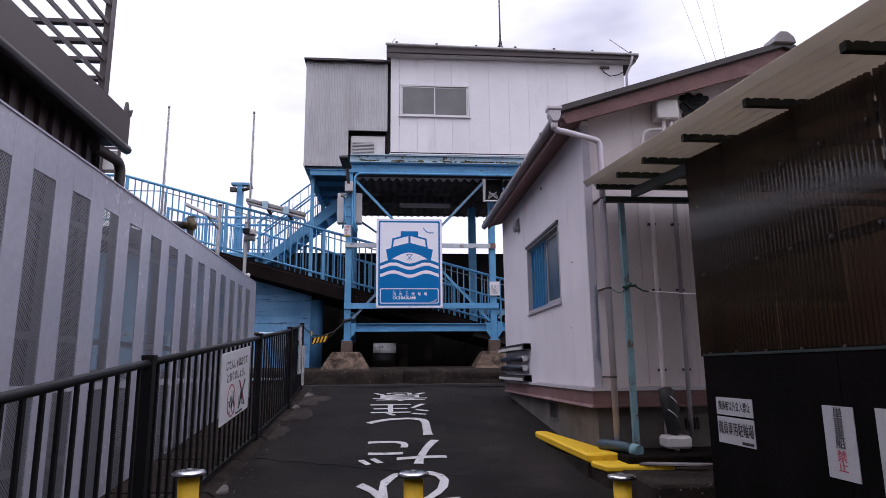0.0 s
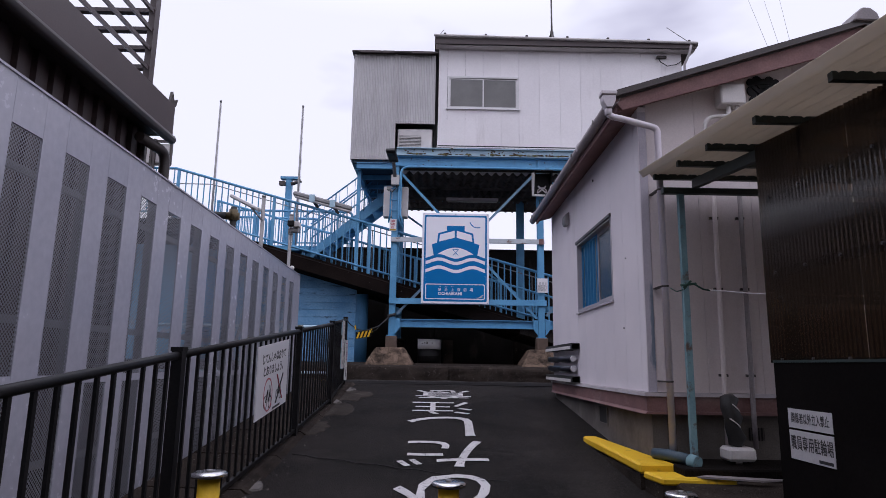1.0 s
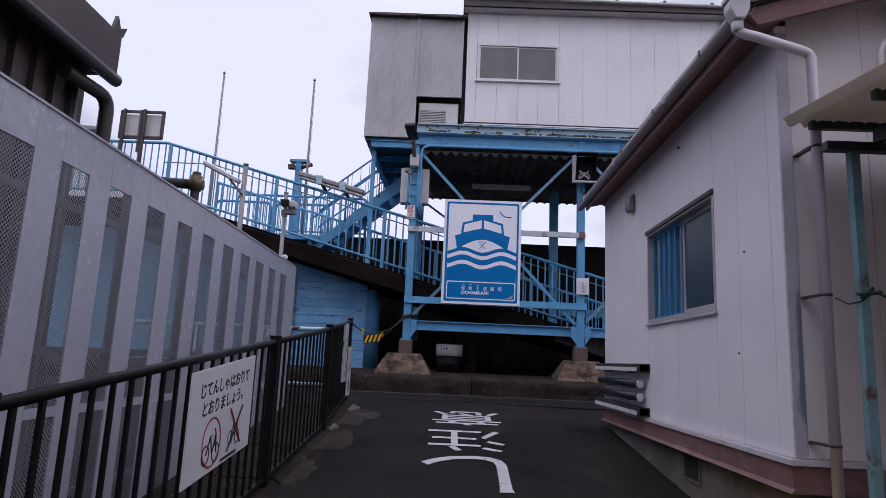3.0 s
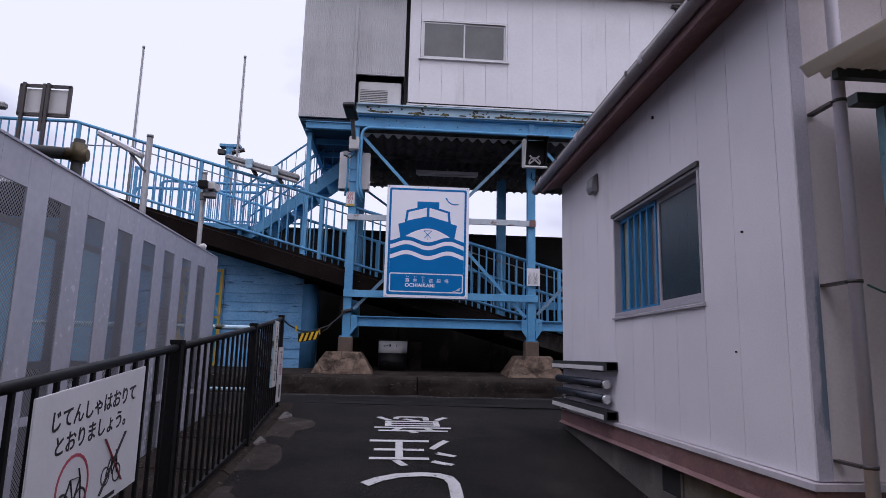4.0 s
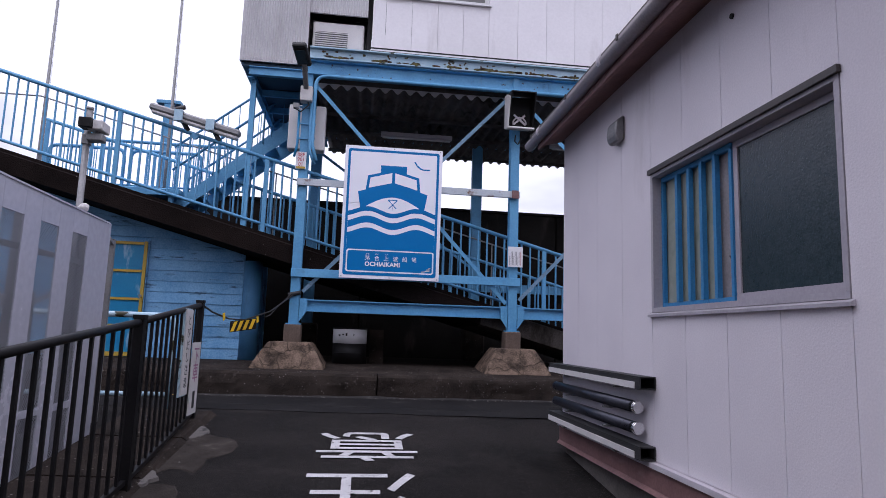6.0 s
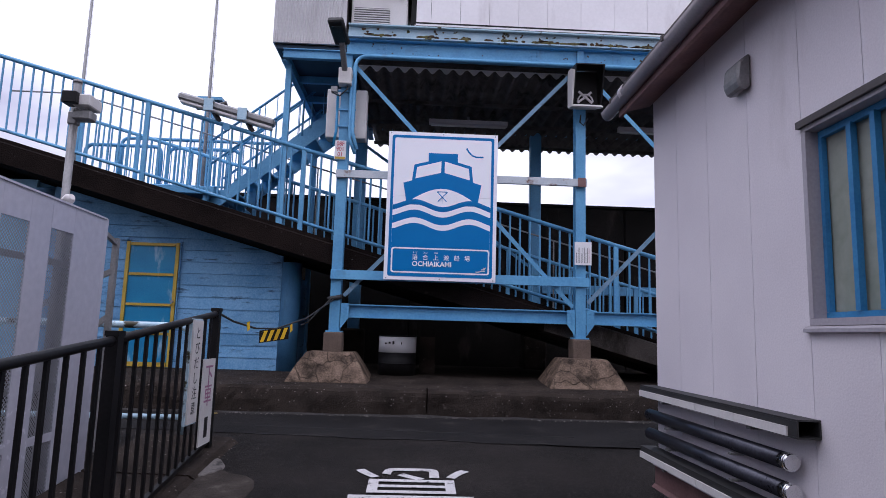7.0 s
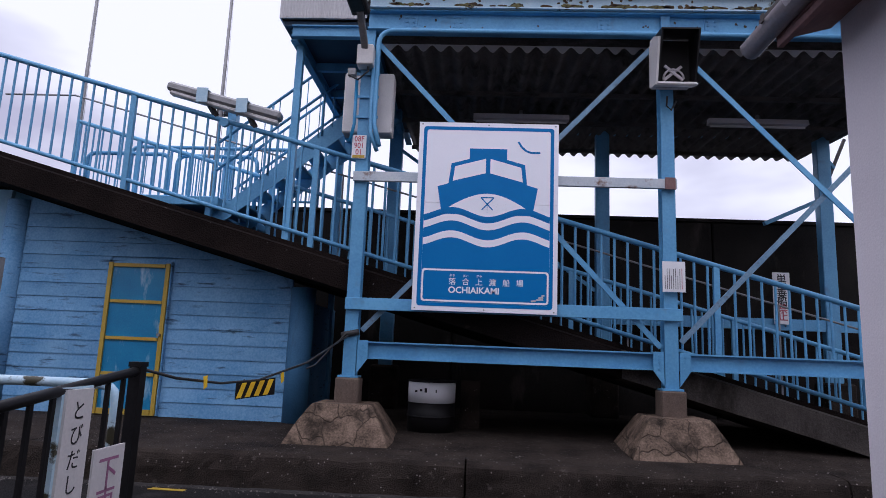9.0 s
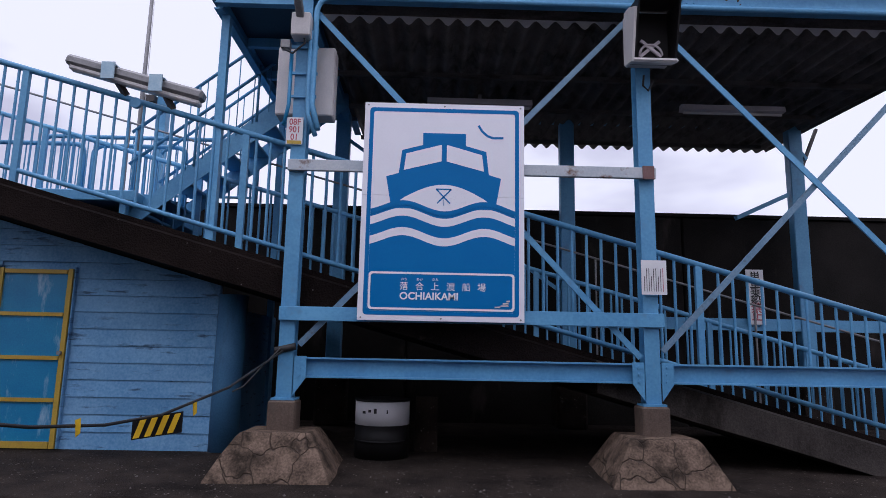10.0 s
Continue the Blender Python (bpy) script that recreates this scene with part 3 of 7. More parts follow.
for x in (-0.96, 2.21, 5.485):
    one("rear_post", steel, BLUE, lambda bm: bar(bm, (x, 17.0, 1.58), (x, 17.0, 5.9), 0.2, 0.14), bevel=0.01)
    one("rear_shoe", steel, CONCRETE_DARKER, lambda bm: box(bm, x - 0.2, x + 0.2, 16.8, 17.2, 1.58, 2.2), "concrete shoe", bevel=0.03)
for x0, x1 in zip(FRAME_X, FRAME_X[1:]):
    one("lower_beam", steel, BLUE, lambda bm: ibeam(bm, (x0 + 0.075, 13.85, 2.397), (x1 - 0.075, 13.85, 2.397), 0.12, 0.168, 0.014))
    for xe, sgn in ((x0 + 0.075, 1), (x1 - 0.075, -1)):
        one("gusset", steel, BLUE, lambda bm: prism(bm, [(xe, 13.775, 2.17), (xe + sgn * 0.1, 13.775, 2.31), (xe + sgn * 0.1, 13.775, 2.49), (xe, 13.775, 2.49)], (0, 0.01, 0)))
        for k in range(3):
            one("bolt", steel, BLUE, lambda bm: tube(bm, [(xe + sgn * 0.045, 13.765, 2.33 + 0.06 * k), (xe + sgn * 0.045, 13.776, 2.33 + 0.06 * k)], 0.014, 6))
    one("diagonal", steel, BLUE, lambda bm: bar(bm, (x0 + 0.1, 13.79, 5.615), (x1 - 0.1, 13.79, 2.53), 0.016, 0.052))
    one("diagonal", steel, BRACE, lambda bm: bar(bm, (x1 - 0.1, 13.815, 5.66), (x0 + 0.1, 13.815, 2.585), 0.016, 0.052), "blue brace greyed as if shaded")
one("middle_rail", steel, BLUE, lambda bm: bar(bm, (-0.95, 13.755, 2.845), (2.32, 13.755, 2.845), 0.03, 0.118), bevel=0.003)
one("clamp_rail", steel, RUSTY, lambda bm: bar(bm, (-0.95, 13.75, 4.14), (2.29, 13.75, 4.14), 0.04, 0.1), "off-white angle with rust spots", bevel=0.004)
for x in (-0.15, 2.22):
    one("clamp", steel, BROWN_TRIM, lambda bm: box(bm, x - 0.05, x + 0.05, 13.715, 13.729, 4.08, 4.2), "rusty clamp")
one("top_beam", steel, BLUE, lambda bm: ibeam(bm, (-0.9, 13.82, 5.87), (5.6, 13.82, 5.87), 0.16, 0.22, 0.016))
one("channel", steel, PALE_BLUE, lambda bm: prism(bm, [(-0.88, y, z) for y, z in ((13.95, 5.985), (13.7, 5.985), (13.7, 6.0), (13.72, 6.0), (13.72, 6.13), (13.66, 6.13), (13.66, 6.148), (13.95, 6.148))], (6.48, 0, 0)), "pale blue channel with peeling rusty paint")
one("conduit", steel, BLUE, lambda bm: tube(bm, [(5.4, 13.74, 5.735), (-0.55, 13.74, 5.735), *arc((-0.77, 13.74, 5.735), (-0.6, 13.74, 5.735), (-0.77, 13.74, 5.57)), (-0.77, 13.74, 4.7), (-0.70, 13.7, 4.45)], 0.026, 8))
for x in (-0.45, 0.05, 1.6, 2.7):
    one("bolt_plate", steel, BLUE, lambda bm: (box(bm, x - 0.07, x + 0.07, 13.802, 13.8125, 5.79, 5.95), *[tube(bm, [(x + dx, 13.79, 5.82 + dz), (x + dx, 13.803, 5.82 + dz)], 0.012, 6) for dx in (-0.035, 0.035) for dz in (0, 0.05, 0.1)]))
one("post_head", steel, BLUE, lambda bm: box(bm, 2.17, 2.265, 13.775, 13.8, 5.765, 5.983), bevel=0.004)
one("cross_beam", steel, BLUE, lambda bm: bar(bm, (2.35, 17.0, 3.0), (8.0, 17.0, 3.0), 0.1, 0.16))
one("rear_beam", steel, BLUE, lambda bm: ibeam(bm, (-1.1, 17.1, 5.94), (5.7, 17.1, 5.94), 0.12, 0.16))
one("rear_brace", steel, BLUE, lambda bm: bar(bm, (5.35, 17.0, 4.84), (4.6, 17.0, 4.49), 0.08, 0.06))
one("rear_strut", steel, DARK_TRIM, lambda bm: bar(bm, (5.84, 17.0, 5.83), (5.45, 17.0, 4.92), 0.04, 0.04), "dark rear strut")
one("rear_strut", steel, BLUE, lambda bm: bar(bm, (5.46, 16.96, 5.6), (5.64, 16.96, 5.36), 0.05, 0.04))
for x in (-0.88, 2.22, 5.36):
    one("floor_joist", steel, BLUE, lambda bm: ibeam(bm, (x, 13.92, 5.99), (x, 18.0, 5.99), 0.1, 0.14))
one("rear_diagonal", steel, BLUE, lambda bm: bar(bm, (-0.9, 16.96, 5.5), (2.1, 16.96, 3.4), 0.015, 0.05))


def plinth(x, group):
    t = thing("footing", (x, 13.85, 1.56), "tapered rubble mortar footing with cracked seams", "footing", group)

    def heap(bm):
        rings = []
        for k, (w, d, z) in enumerate(((0.485, 0.45, 1.52), (0.47, 0.435, 1.56), (0.38, 0.335, 1.73), (0.295, 0.255, 1.865), (0.27, 0.23, 1.89))):
            ring = []
            for i in range(24):
                a = 2 * math.pi * (i + 0.0) / 24
                c, s = math.cos(a), math.sin(a)
                e = 1 / max(abs(c), abs(s)) ** 0.98
                j = 1 + 0.05 * noise.noise(Vector((x + c * 2, s * 2, z * 3)))
                ring.append(bm.verts.new((x + c * e * w * j, 13.8 + s * e * d * j, z)))
            rings.append(ring)
        for a, b in zip(rings, rings[1:]):
            for i in range(24):
                bm.faces.new((a[i], a[(i + 1) % 24], b[(i + 1) % 24], b[i]))
        bm.faces.new(rings[-1])

    one("mortar_cone", t, PLINTH_CRACKED, heap)
    one("stub", t, PLINTH, lambda bm: box(bm, x - 0.115, x + 0.115, 13.72, 13.96, 1.87, 2.125), "square concrete stub", bevel=0.012)


def cracked():
    m = surface("cracked_mortar", (0.06, 0.042, 0.03), (0.225, 0.158, 0.115), 0.9, scale=7, fine=60, bump=0.0, stain=(0.03, 0.022, 0.016), stain_at=(0.5, 0.66), stain_scale=4, spec=0.15)
    n, l = m.node_tree.nodes, m.node_tree.links
    b = n["Principled BSDF"]
    co = n.new("ShaderNodeTexCoord")
    wob = n.new("ShaderNodeTexNoise")
    wob.inputs["Scale"].default_value = 6
    ad = n.new("ShaderNodeMix")
    ad.data_type = "RGBA"
    ad.inputs["Factor"].default_value = 0.12
    vo = n.new("ShaderNodeTexVoronoi")
    vo.feature = "DISTANCE_TO_EDGE"
    vo.inputs["Scale"].default_value = 4.2
    l.new(co.outputs["Object"], wob.inputs["Vector"])
    l.new(co.outputs["Object"], ad.inputs["A"])
    l.new(wob.outputs["Color"], ad.inputs["B"])
    l.new(ad.outputs["Result"], vo.inputs["Vector"])
    rg = n.new("ShaderNodeMapRange")
    rg.inputs["From Max"].default_value = 0.022
    l.new(vo.outputs["Distance"], rg.inputs["Value"])
    src = b.inputs["Base Color"].links[0].from_socket
    mx = n.new("ShaderNodeMix")
    mx.data_type = "RGBA"
    mx.inputs["A"].default_value = (0.06, 0.044, 0.034, 1)
    l.new(rg.outputs["Result"], mx.inputs["Factor"])
    l.new(src, mx.inputs["B"])
    l.new(mx.outputs["Result"], b.inputs["Base Color"])
    bp = n.new("ShaderNodeBump")
    bp.inputs["Strength"].default_value, bp.inputs["Distance"].default_value = 0.8, 0.015
    l.new(rg.outputs["Result"], bp.inputs["Height"])
    l.new(bp.outputs["Normal"], b.inputs["Normal"])
    return m


PLINTH_CRACKED = cracked()
for x in FRAME_X:
    plinth(x, "frame footings")

canopy = thing("canopy", (2, 16, 5.7), "dark corrugated cement canopy with a scalloped edge", "canopy")
one("sheet", canopy, SLATE, lambda bm: wave(bm, -0.8, 5.72, 14.06, 18.15, lambda x, y: 5.7 + 0.044 * (y - 14.06), 0.19, 0.038))
one("closure_board", canopy, WHITE, lambda bm: prism(bm, [(-0.8 + 0.019 * k, 14.062, 5.705 + 0.038 * math.cos(2 * math.pi * 0.019 * k / 0.19)) for k in range(330)] + [(5.451, 14.062, 5.752), (-0.8, 14.062, 5.752)], (0, 0.012, 0)), "white closure board cut to the waves")
# Board added in place of the dark shade beneath beam and floor.
one("gap_shade_board", canopy, SLATE, lambda bm: box(bm, -0.78, 5.6, 14.05, 14.07, 5.754, 5.93), "added dark board standing in for shade under the beam")
for y in (15.2, 16.3, 17.7):
    one("purlin", canopy, SLATE, lambda bm: box(bm, -0.8, 5.4, y, y + 0.05, 5.605 + 0.044 * (y - 14.06), 5.66 + 0.044 * (y - 14.06)))


def tube_light(x, y, z):
    t = thing("strip_light", (x, y, z), "switched-off white fluorescent strip light under the canopy", "strip light", "canopy strip lights")
    one("casing", t, GREY_PVC, lambda bm: prism(bm, [(x - 0.63, y - 0.06, z), (x - 0.63, y + 0.06, z), (x - 0.63, y + 0.04, z + 0.07), (x - 0.63, y - 0.04, z + 0.07)], (1.26, 0, 0)))
    one("tube", t, OFF_WHITE, lambda bm: tube(bm, [(x - 0.6, y, z - 0.025), (x + 0.6, y, z - 0.025)], 0.016, 8))
    one("hanger", t, GALV, lambda bm: box(bm, x - 0.02, x + 0.02, y - 0.02, y + 0.02, z + 0.07, z + 0.13))


tube_light(0.865, 15.6, 5.49)
tube_light(3.935, 15.6, 5.49)

# ---- elevated hut ----

hut = thing("elevated_hut", (2.7, 16, 6.15), "white panelled control hut raised on the blue steel frame", "hut")

# flaking rust along the beam and channel
RUST = surface("flaking_rust", (0.03, 0.018, 0.01), (0.1, 0.055, 0.02), 0.9, scale=12, bump=0.5, stain=(0.09, 0.1, 0.03), stain_at=(0.55, 0.65), stain_scale=9)


def rust_fleck(x, z, w, h, y):
    def outline(bm):
        k = 9
        pts = []
        for i in range(k):
            a = 2 * math.pi * i / k
            e = 1 + 0.8 * noise.noise(Vector((x * 7 + math.cos(a), math.sin(a), z * 5)))
            pts.append((x + w * e * math.cos(a), y, z + h * e * math.sin(a)))
        prism(bm, pts, (0, -0.006, 0))

    one("rust_fleck", steel, RUST, outline)


MOSS = surface("mossy_crust", (0.07, 0.062, 0.02), (0.16, 0.14, 0.05), 0.95, scale=14, bump=0.7, stain=(0.02, 0.014, 0.01), stain_at=(0.5, 0.6), stain_scale=18)


def moss_clump(x, z, w, h):
    """A small crust of moss and scale growing on the channel's lower lip."""
    def heap(bm):
        bmesh.ops.create_icosphere(bm, subdivisions=2, radius=1.0)
        for v in bm.verts:
            e = 1 + 0.5 * noise.noise(v.co * 1.7 + Vector((x * 9, 0, z)))
            v.co = Vector((x + w * e * v.co.x, 13.708 + 0.012 * v.co.y, z + h * e * v.co.z))

    one("moss_clump", steel, MOSS, heap)


rnd = random.Random(5)
for cx, n in ((-0.45, 5), (0.15, 6), (0.62, 4), (1.2, 7), (1.75, 9), (2.2, 6), (2.62, 9), (3.15, 10), (3.9, 4)):
    for k in range(n):
        x = cx + rnd.gauss(0, 0.13)
        rust_fleck(x, 6.012 + 0.022 * rnd.random(), 0.018 + 0.05 * rnd.random(), 0.008 + 0.014 * rnd.random(), 13.7195)
    for k in range(n // 3):
        moss_clump(cx + rnd.gauss(0, 0.09), 6.012, 0.03 + 0.05 * rnd.random(), 0.014 + 0.02 * rnd.random())
for k in range(26):
    x = -0.8 + rnd.random() * 4.6
    rust_fleck(x, 6.045 + 0.07 * rnd.random(), 0.008 + 0.014 * rnd.random(), 0.008 + 0.013 * rnd.random(), 13.7195)
for k in range(22):
    x = -0.7 + rnd.random() * 4.4
    rust_fleck(x, 5.8 + 0.15 * rnd.random(), 0.006 + 0.01 * rnd.random(), 0.006 + 0.012 * rnd.random(), 13.8135)

X0, X1, Z0, Z1, YF, YB = 0.0, 5.45, 6.245, 8.545, 13.85, 18.0
WX0, WX1, WZ0, WZ1 = 0.2, 1.785, 7.115, 7.89
one("drip_edge", hut, WHITE, lambda bm: box(bm, X0, X1, 13.672, 13.848, 6.163, 6.186), "white metal drip edge")
one("drip_gap", hut, HOLE, lambda bm: (box(bm, X0, X1, 13.676, 13.848, 6.15, 6.162), box(bm, X0, X1, 13.676, 13.848, 6.187, 6.212)))
xs = [0.0, 0.2] + [0.2 + 1.585 * i / 4 for i in range(1, 5)] + [1.785 + 3.665 * i / 8 for i in range(1, 9)]
for a, b in zip(xs, xs[1:]):
    if a >= WX0 - 0.01 and b <= WX1 + 0.01:
        one("panel", hut, HUT_WHITE, lambda bm: box(bm, a + 0.002, b - 0.002, YF, YF + 0.05, Z0, WZ0))
        one("panel", hut, HUT_WHITE, lambda bm: box(bm, a + 0.002, b - 0.002, YF, YF + 0.05, WZ1, Z1))
    else:
        one("panel", hut, HUT_WHITE, lambda bm: box(bm, a + 0.002, b - 0.002, YF, YF + 0.05, Z0, Z1))
one("side_wall", hut, HUT_WHITE, lambda bm: box(bm, X1 - 0.06, X1 - 0.002, YF + 0.052, YB, Z0, Z1))
one("side_wall", hut, HUT_WHITE, lambda bm: box(bm, X0 + 0.002, X0 + 0.06, YF + 0.052, YB, Z0, Z1))
one("rear_wall", hut, HUT_WHITE, lambda bm: box(bm, X0, X1, YB + 0.002, YB + 0.06, Z0, Z1))
one("floor_slab", hut, DARK_TRIM, lambda bm: box(bm, X0, X1, YF + 0.1, YB, 6.06, 6.24))
one("drip_edge", hut, OFF_WHITE, lambda bm: (box(bm, -0.02, 5.5, YF - 0.03, YF - 0.002, 6.21, 6.245)))
one("roof", hut, DARK_TRIM, lambda bm: prism(bm, [(-0.1, 13.62, 8.66), (-0.1, 18.3, 8.56), (-0.1, 18.3, 8.6), (-0.1, 13.62, 8.73)], (5.85, 0, -0.04)), "brown metal mono-pitch roof")
one("fascia", hut, BROWN_METAL, lambda bm: box(bm, -0.1, 5.7, 13.6, 13.618, 8.54, 8.65), "brown metal fascia")
one("gutter", hut, OFF_WHITE, lambda bm: tube(bm, [(-0.12, 13.56, 8.715), (5.72, 13.56, 8.655)], 0.03, 8), "pale eaves gutter")
for k in range(7):
    x = 0.1 + 0.9 * k
    one("gutter_clip", hut, DARK_TRIM, lambda bm: box(bm, x, x + 0.05, 13.53, 13.6, 8.735 - 0.0103 * x, 8.765 - 0.0103 * x))
one("downpipe", hut, GREY_PVC, lambda bm: tube(bm, [(5.58, 13.58, 8.62), (5.56, 13.65, 8.45), (5.49, 13.78, 8.25), (5.49, 13.8, 7.9)], 0.03, 8))
one("cable", hut, RUBBER, lambda bm: tube(bm, [(4.9, 13.8, 8.42), (4.95, 13.78, 8.3), (5.1, 13.78, 8.2), (5.3, 13.78, 8.24), (5.42, 13.78, 8.32)], 0.012, 6))
one("cable_box", hut, DARK_TRIM, lambda bm: box(bm, 4.88, 5.1, 13.79, 13.845, 8.4, 8.45))
one("aerial", hut, GALV, lambda bm: tube(bm, [(-0.03, 13.65, 8.72), (0.1, 13.65, 8.9)], 0.008, 5), "short wire aerial")
one("aerial", hut, GALV, lambda bm: tube(bm, [(5.6, 13.65, 8.69), (5.08, 13.65, 9.06)], 0.008, 5), "short wire aerial")
one("soffit", hut, OFF_WHITE, lambda bm: box(bm, -0.08, 5.7, 13.652, YF - 0.003, 8.53, 8.543))


def sliding_window(parent, name, a, b, c, d, y, label):
    w = one(name, parent, ALU, lambda bm: [box(bm, *q) for q in ((a, b, y, y + 0.06, c, c + 0.035), (a, b, y, y + 0.06, d - 0.035, d), (a, a + 0.035, y, y + 0.06, c + 0.036, d - 0.036), (b - 0.035, b, y, y + 0.06, c + 0.036, d - 0.036))], label)
    mid = (a + b) / 2
    for p, q, e in ((a + 0.036, mid + 0.015, 0.02), (mid - 0.015, b - 0.036, 0.036)):
        one("sash", w, ALU, lambda bm: [box(bm, *k) for k in ((p, q, y + e, y + e + 0.014, c + 0.037, c + 0.065), (p, q, y + e, y + e + 0.014, d - 0.065, d - 0.037), (p, p + 0.028, y + e, y + e + 0.014, c + 0.066, d - 0.066), (q - 0.028, q, y + e, y + e + 0.014, c + 0.066, d - 0.066))])
        one("pane", w, GLASS, lambda bm: box(bm, p + 0.028, q - 0.028, y + e + 0.004, y + e + 0.009, c + 0.066, d - 0.066), "grey glass with a drawn blind")
    return w


hut_win = sliding_window(hut, "window", WX0 + 0.004, WX1 - 0.004, WZ0 + 0.004, WZ1 - 0.004, YF - 0.012, "aluminium sliding window")
one("sill", hut_win, WHITE, lambda bm: box(bm, WX0 - 0.03, WX1 + 0.03, YF - 0.05, YF - 0.004, WZ0 - 0.012, WZ0 + 0.003))

annex = thing("hut_annex", (-1, 15, 5.9), "grey corrugated steel annex beside the white hut", "annex")


def ribbed(bm, x0, x1, z0, z1, y, pitch=0.035):
    n = int((x1 - x0) / pitch)
    pts = []
    for i in range(2 * n + 1):
        x = x0 + (x1 - x0) * i / (2 * n)
        yy = y - (0.008 if i % 2 else 0)
        pts.append((bm.verts.new((x, yy, z0)), bm.verts.new((x, yy, z1))))
    for a, b in zip(pts, pts[1:]):
        bm.faces.new((a[0], b[0], b[1], a[1]))


one("sheet", annex, HUT_GREY, lambda bm: (ribbed(bm, -1.87, -0.95, 5.92, 8.375, 13.84), box(bm, -1.868, -0.952, 13.842, 13.87, 5.92, 8.375)))
one("sheet", annex, HUT_GREY, lambda bm: (ribbed(bm, -0.945, -0.07, 6.76, 8.375, 13.85), box(bm, -0.943, -0.072, 13.852, 13.88, 6.76, 8.375)))
one("corner_trim", annex, HUT_GREY, lambda bm: box(bm, -0.975, -0.93, 13.822, 13.84, 5.92, 8.375))
one("side_wall", annex, HUT_GREY, lambda bm: box(bm, -1.89, -1.87, 13.84, 17.2, 5.92, 8.375))
one("recess_side", annex, DARK_TRIM, lambda bm: box(bm, -0.95, -0.93, 13.9, 14.7, 6.1, 6.75))
one("recess_back", annex, HUT_GREY, lambda bm: box(bm, -0.93, -0.01, 14.6, 14.64, 6.1, 6.75))
one("gap", annex, HOLE, lambda bm: box(bm, -0.07, -0.004, 13.95, 14.0, 6.15, 8.4))
one("rear_wall", annex, HUT_GREY, lambda bm: box(bm, -1.87, -0.05, 17.2, 17.25, 5.92, 8.375))
one("roof", annex, DARK_TRIM, lambda bm: box(bm, -1.93, -0.02, 13.72, 17.3, 8.377, 8.407))
for x0, x1 in ((-1.75, -1.3), (-1.25, -1.0), (-0.6, -0.15)):
    one("gutter_piece", annex, BROWN_METAL, lambda bm: box(bm, x0, x1, 13.7, 13.719, 8.352, 8.4))
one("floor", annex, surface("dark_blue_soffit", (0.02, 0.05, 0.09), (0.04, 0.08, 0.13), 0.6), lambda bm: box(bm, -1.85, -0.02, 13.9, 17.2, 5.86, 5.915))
one("edge_beam", annex, BLUE, lambda bm: ibeam(bm, (-1.75, 13.9, 5.79), (-0.97, 13.9, 5.79), 0.08, 0.13))
for x in (-1.75, -0.9):
    one("joist", annex, BLUE, lambda bm: ibeam(bm, (x, 13.97, 5.79), (x, 17.1, 5.79), 0.08, 0.13))
for y in (14.8, 15.6, 16.4):
    one("joist", annex, BLUE, lambda bm: bar(bm, (-1.7, y, 5.8), (-0.95, y, 5.8), 0.06, 0.1))
one("column", annex, BLUE, lambda bm: bar(bm, (-1.71, 14.12, 3.4), (-1.71, 14.12, 5.725), 0.075, 0.075))
one("column", annex, BLUE, lambda bm: bar(bm, (-1.71, 16.5, 1.58), (-1.71, 16.5, 5.725), 0.075, 0.075))

ac = thing("air_conditioner", (-0.5, 14.0, 6.1), "aged outdoor air conditioner unit in a recess", "air conditioner")
one("casing", ac, OFF_WHITE, lambda bm: box(bm, -0.88, -0.12, 13.92, 14.22, 6.16, 6.66), bevel=0.015)
one("grille", ac, surface("shadowed_fan_grille", (0.1, 0.09, 0.08), (0.16, 0.15, 0.14), 0.6), lambda bm: (box(bm, -0.84, -0.36, 13.905, 13.918, 6.2, 6.5)), "dark fan grille")
for k in range(9):
    one("slat", ac, OFF_WHITE, lambda bm: box(bm, -0.84, -0.36, 13.894, 13.904, 6.21 + 0.033 * k, 6.222 + 0.033 * k))
for x in (-0.84, -0.18):
    one("foot", ac, GALV, lambda bm: box(bm, x, x + 0.06, 13.92, 14.22, 6.147, 6.159))

mast = thing("mast", (2.53, 13.8, 8.66), "thin steel aerial mast on a small tripod", "mast")
one("pole", mast, DARK_TRIM, lambda bm: tube(bm, [(2.53, 13.8, 8.64), (2.53, 13.8, 9.2), (2.53, 13.8, 11.6)], [0.03, 0.02, 0.012], 8))
for a in range(3):
    c, s = math.cos(a * 2.1 + 0.5), math.sin(a * 2.1 + 0.5)
    one("leg", mast, DARK_TRIM, lambda bm: tube(bm, [(2.53 + c * 0.2, 13.8 + s * 0.2, 8.64), (2.53, 13.8, 8.95)], 0.02, 6))
one("collar", mast, DARK_TRIM, lambda bm: tube(bm, [(2.53, 13.8, 8.9), (2.53, 13.8, 8.99)], 0.04, 8))

# ---- ferry sign on the frame ----


def flat(bm, pts, at, depth=0.0012):
    """A thin film cut to an outline in the sign's own width and height."""
    prism(bm, [(SX + u, at, SZ + v) for u, v in pts], (0, depth, 0))


def rounded(u0, u1, v0, v1, r, n=4):
    out = []
    for cu_, cv, a0 in ((u1 - r, v1 - r, 0), (u0 + r, v1 - r, 90), (u0 + r, v0 + r, 180), (u1 - r, v0 + r, 270)):
        out += [(cu_ + r * math.cos(radians(a0 + 90 * k / n)), cv + r * math.sin(radians(a0 + 90 * k / n))) for k in range(n + 1)]
    return out


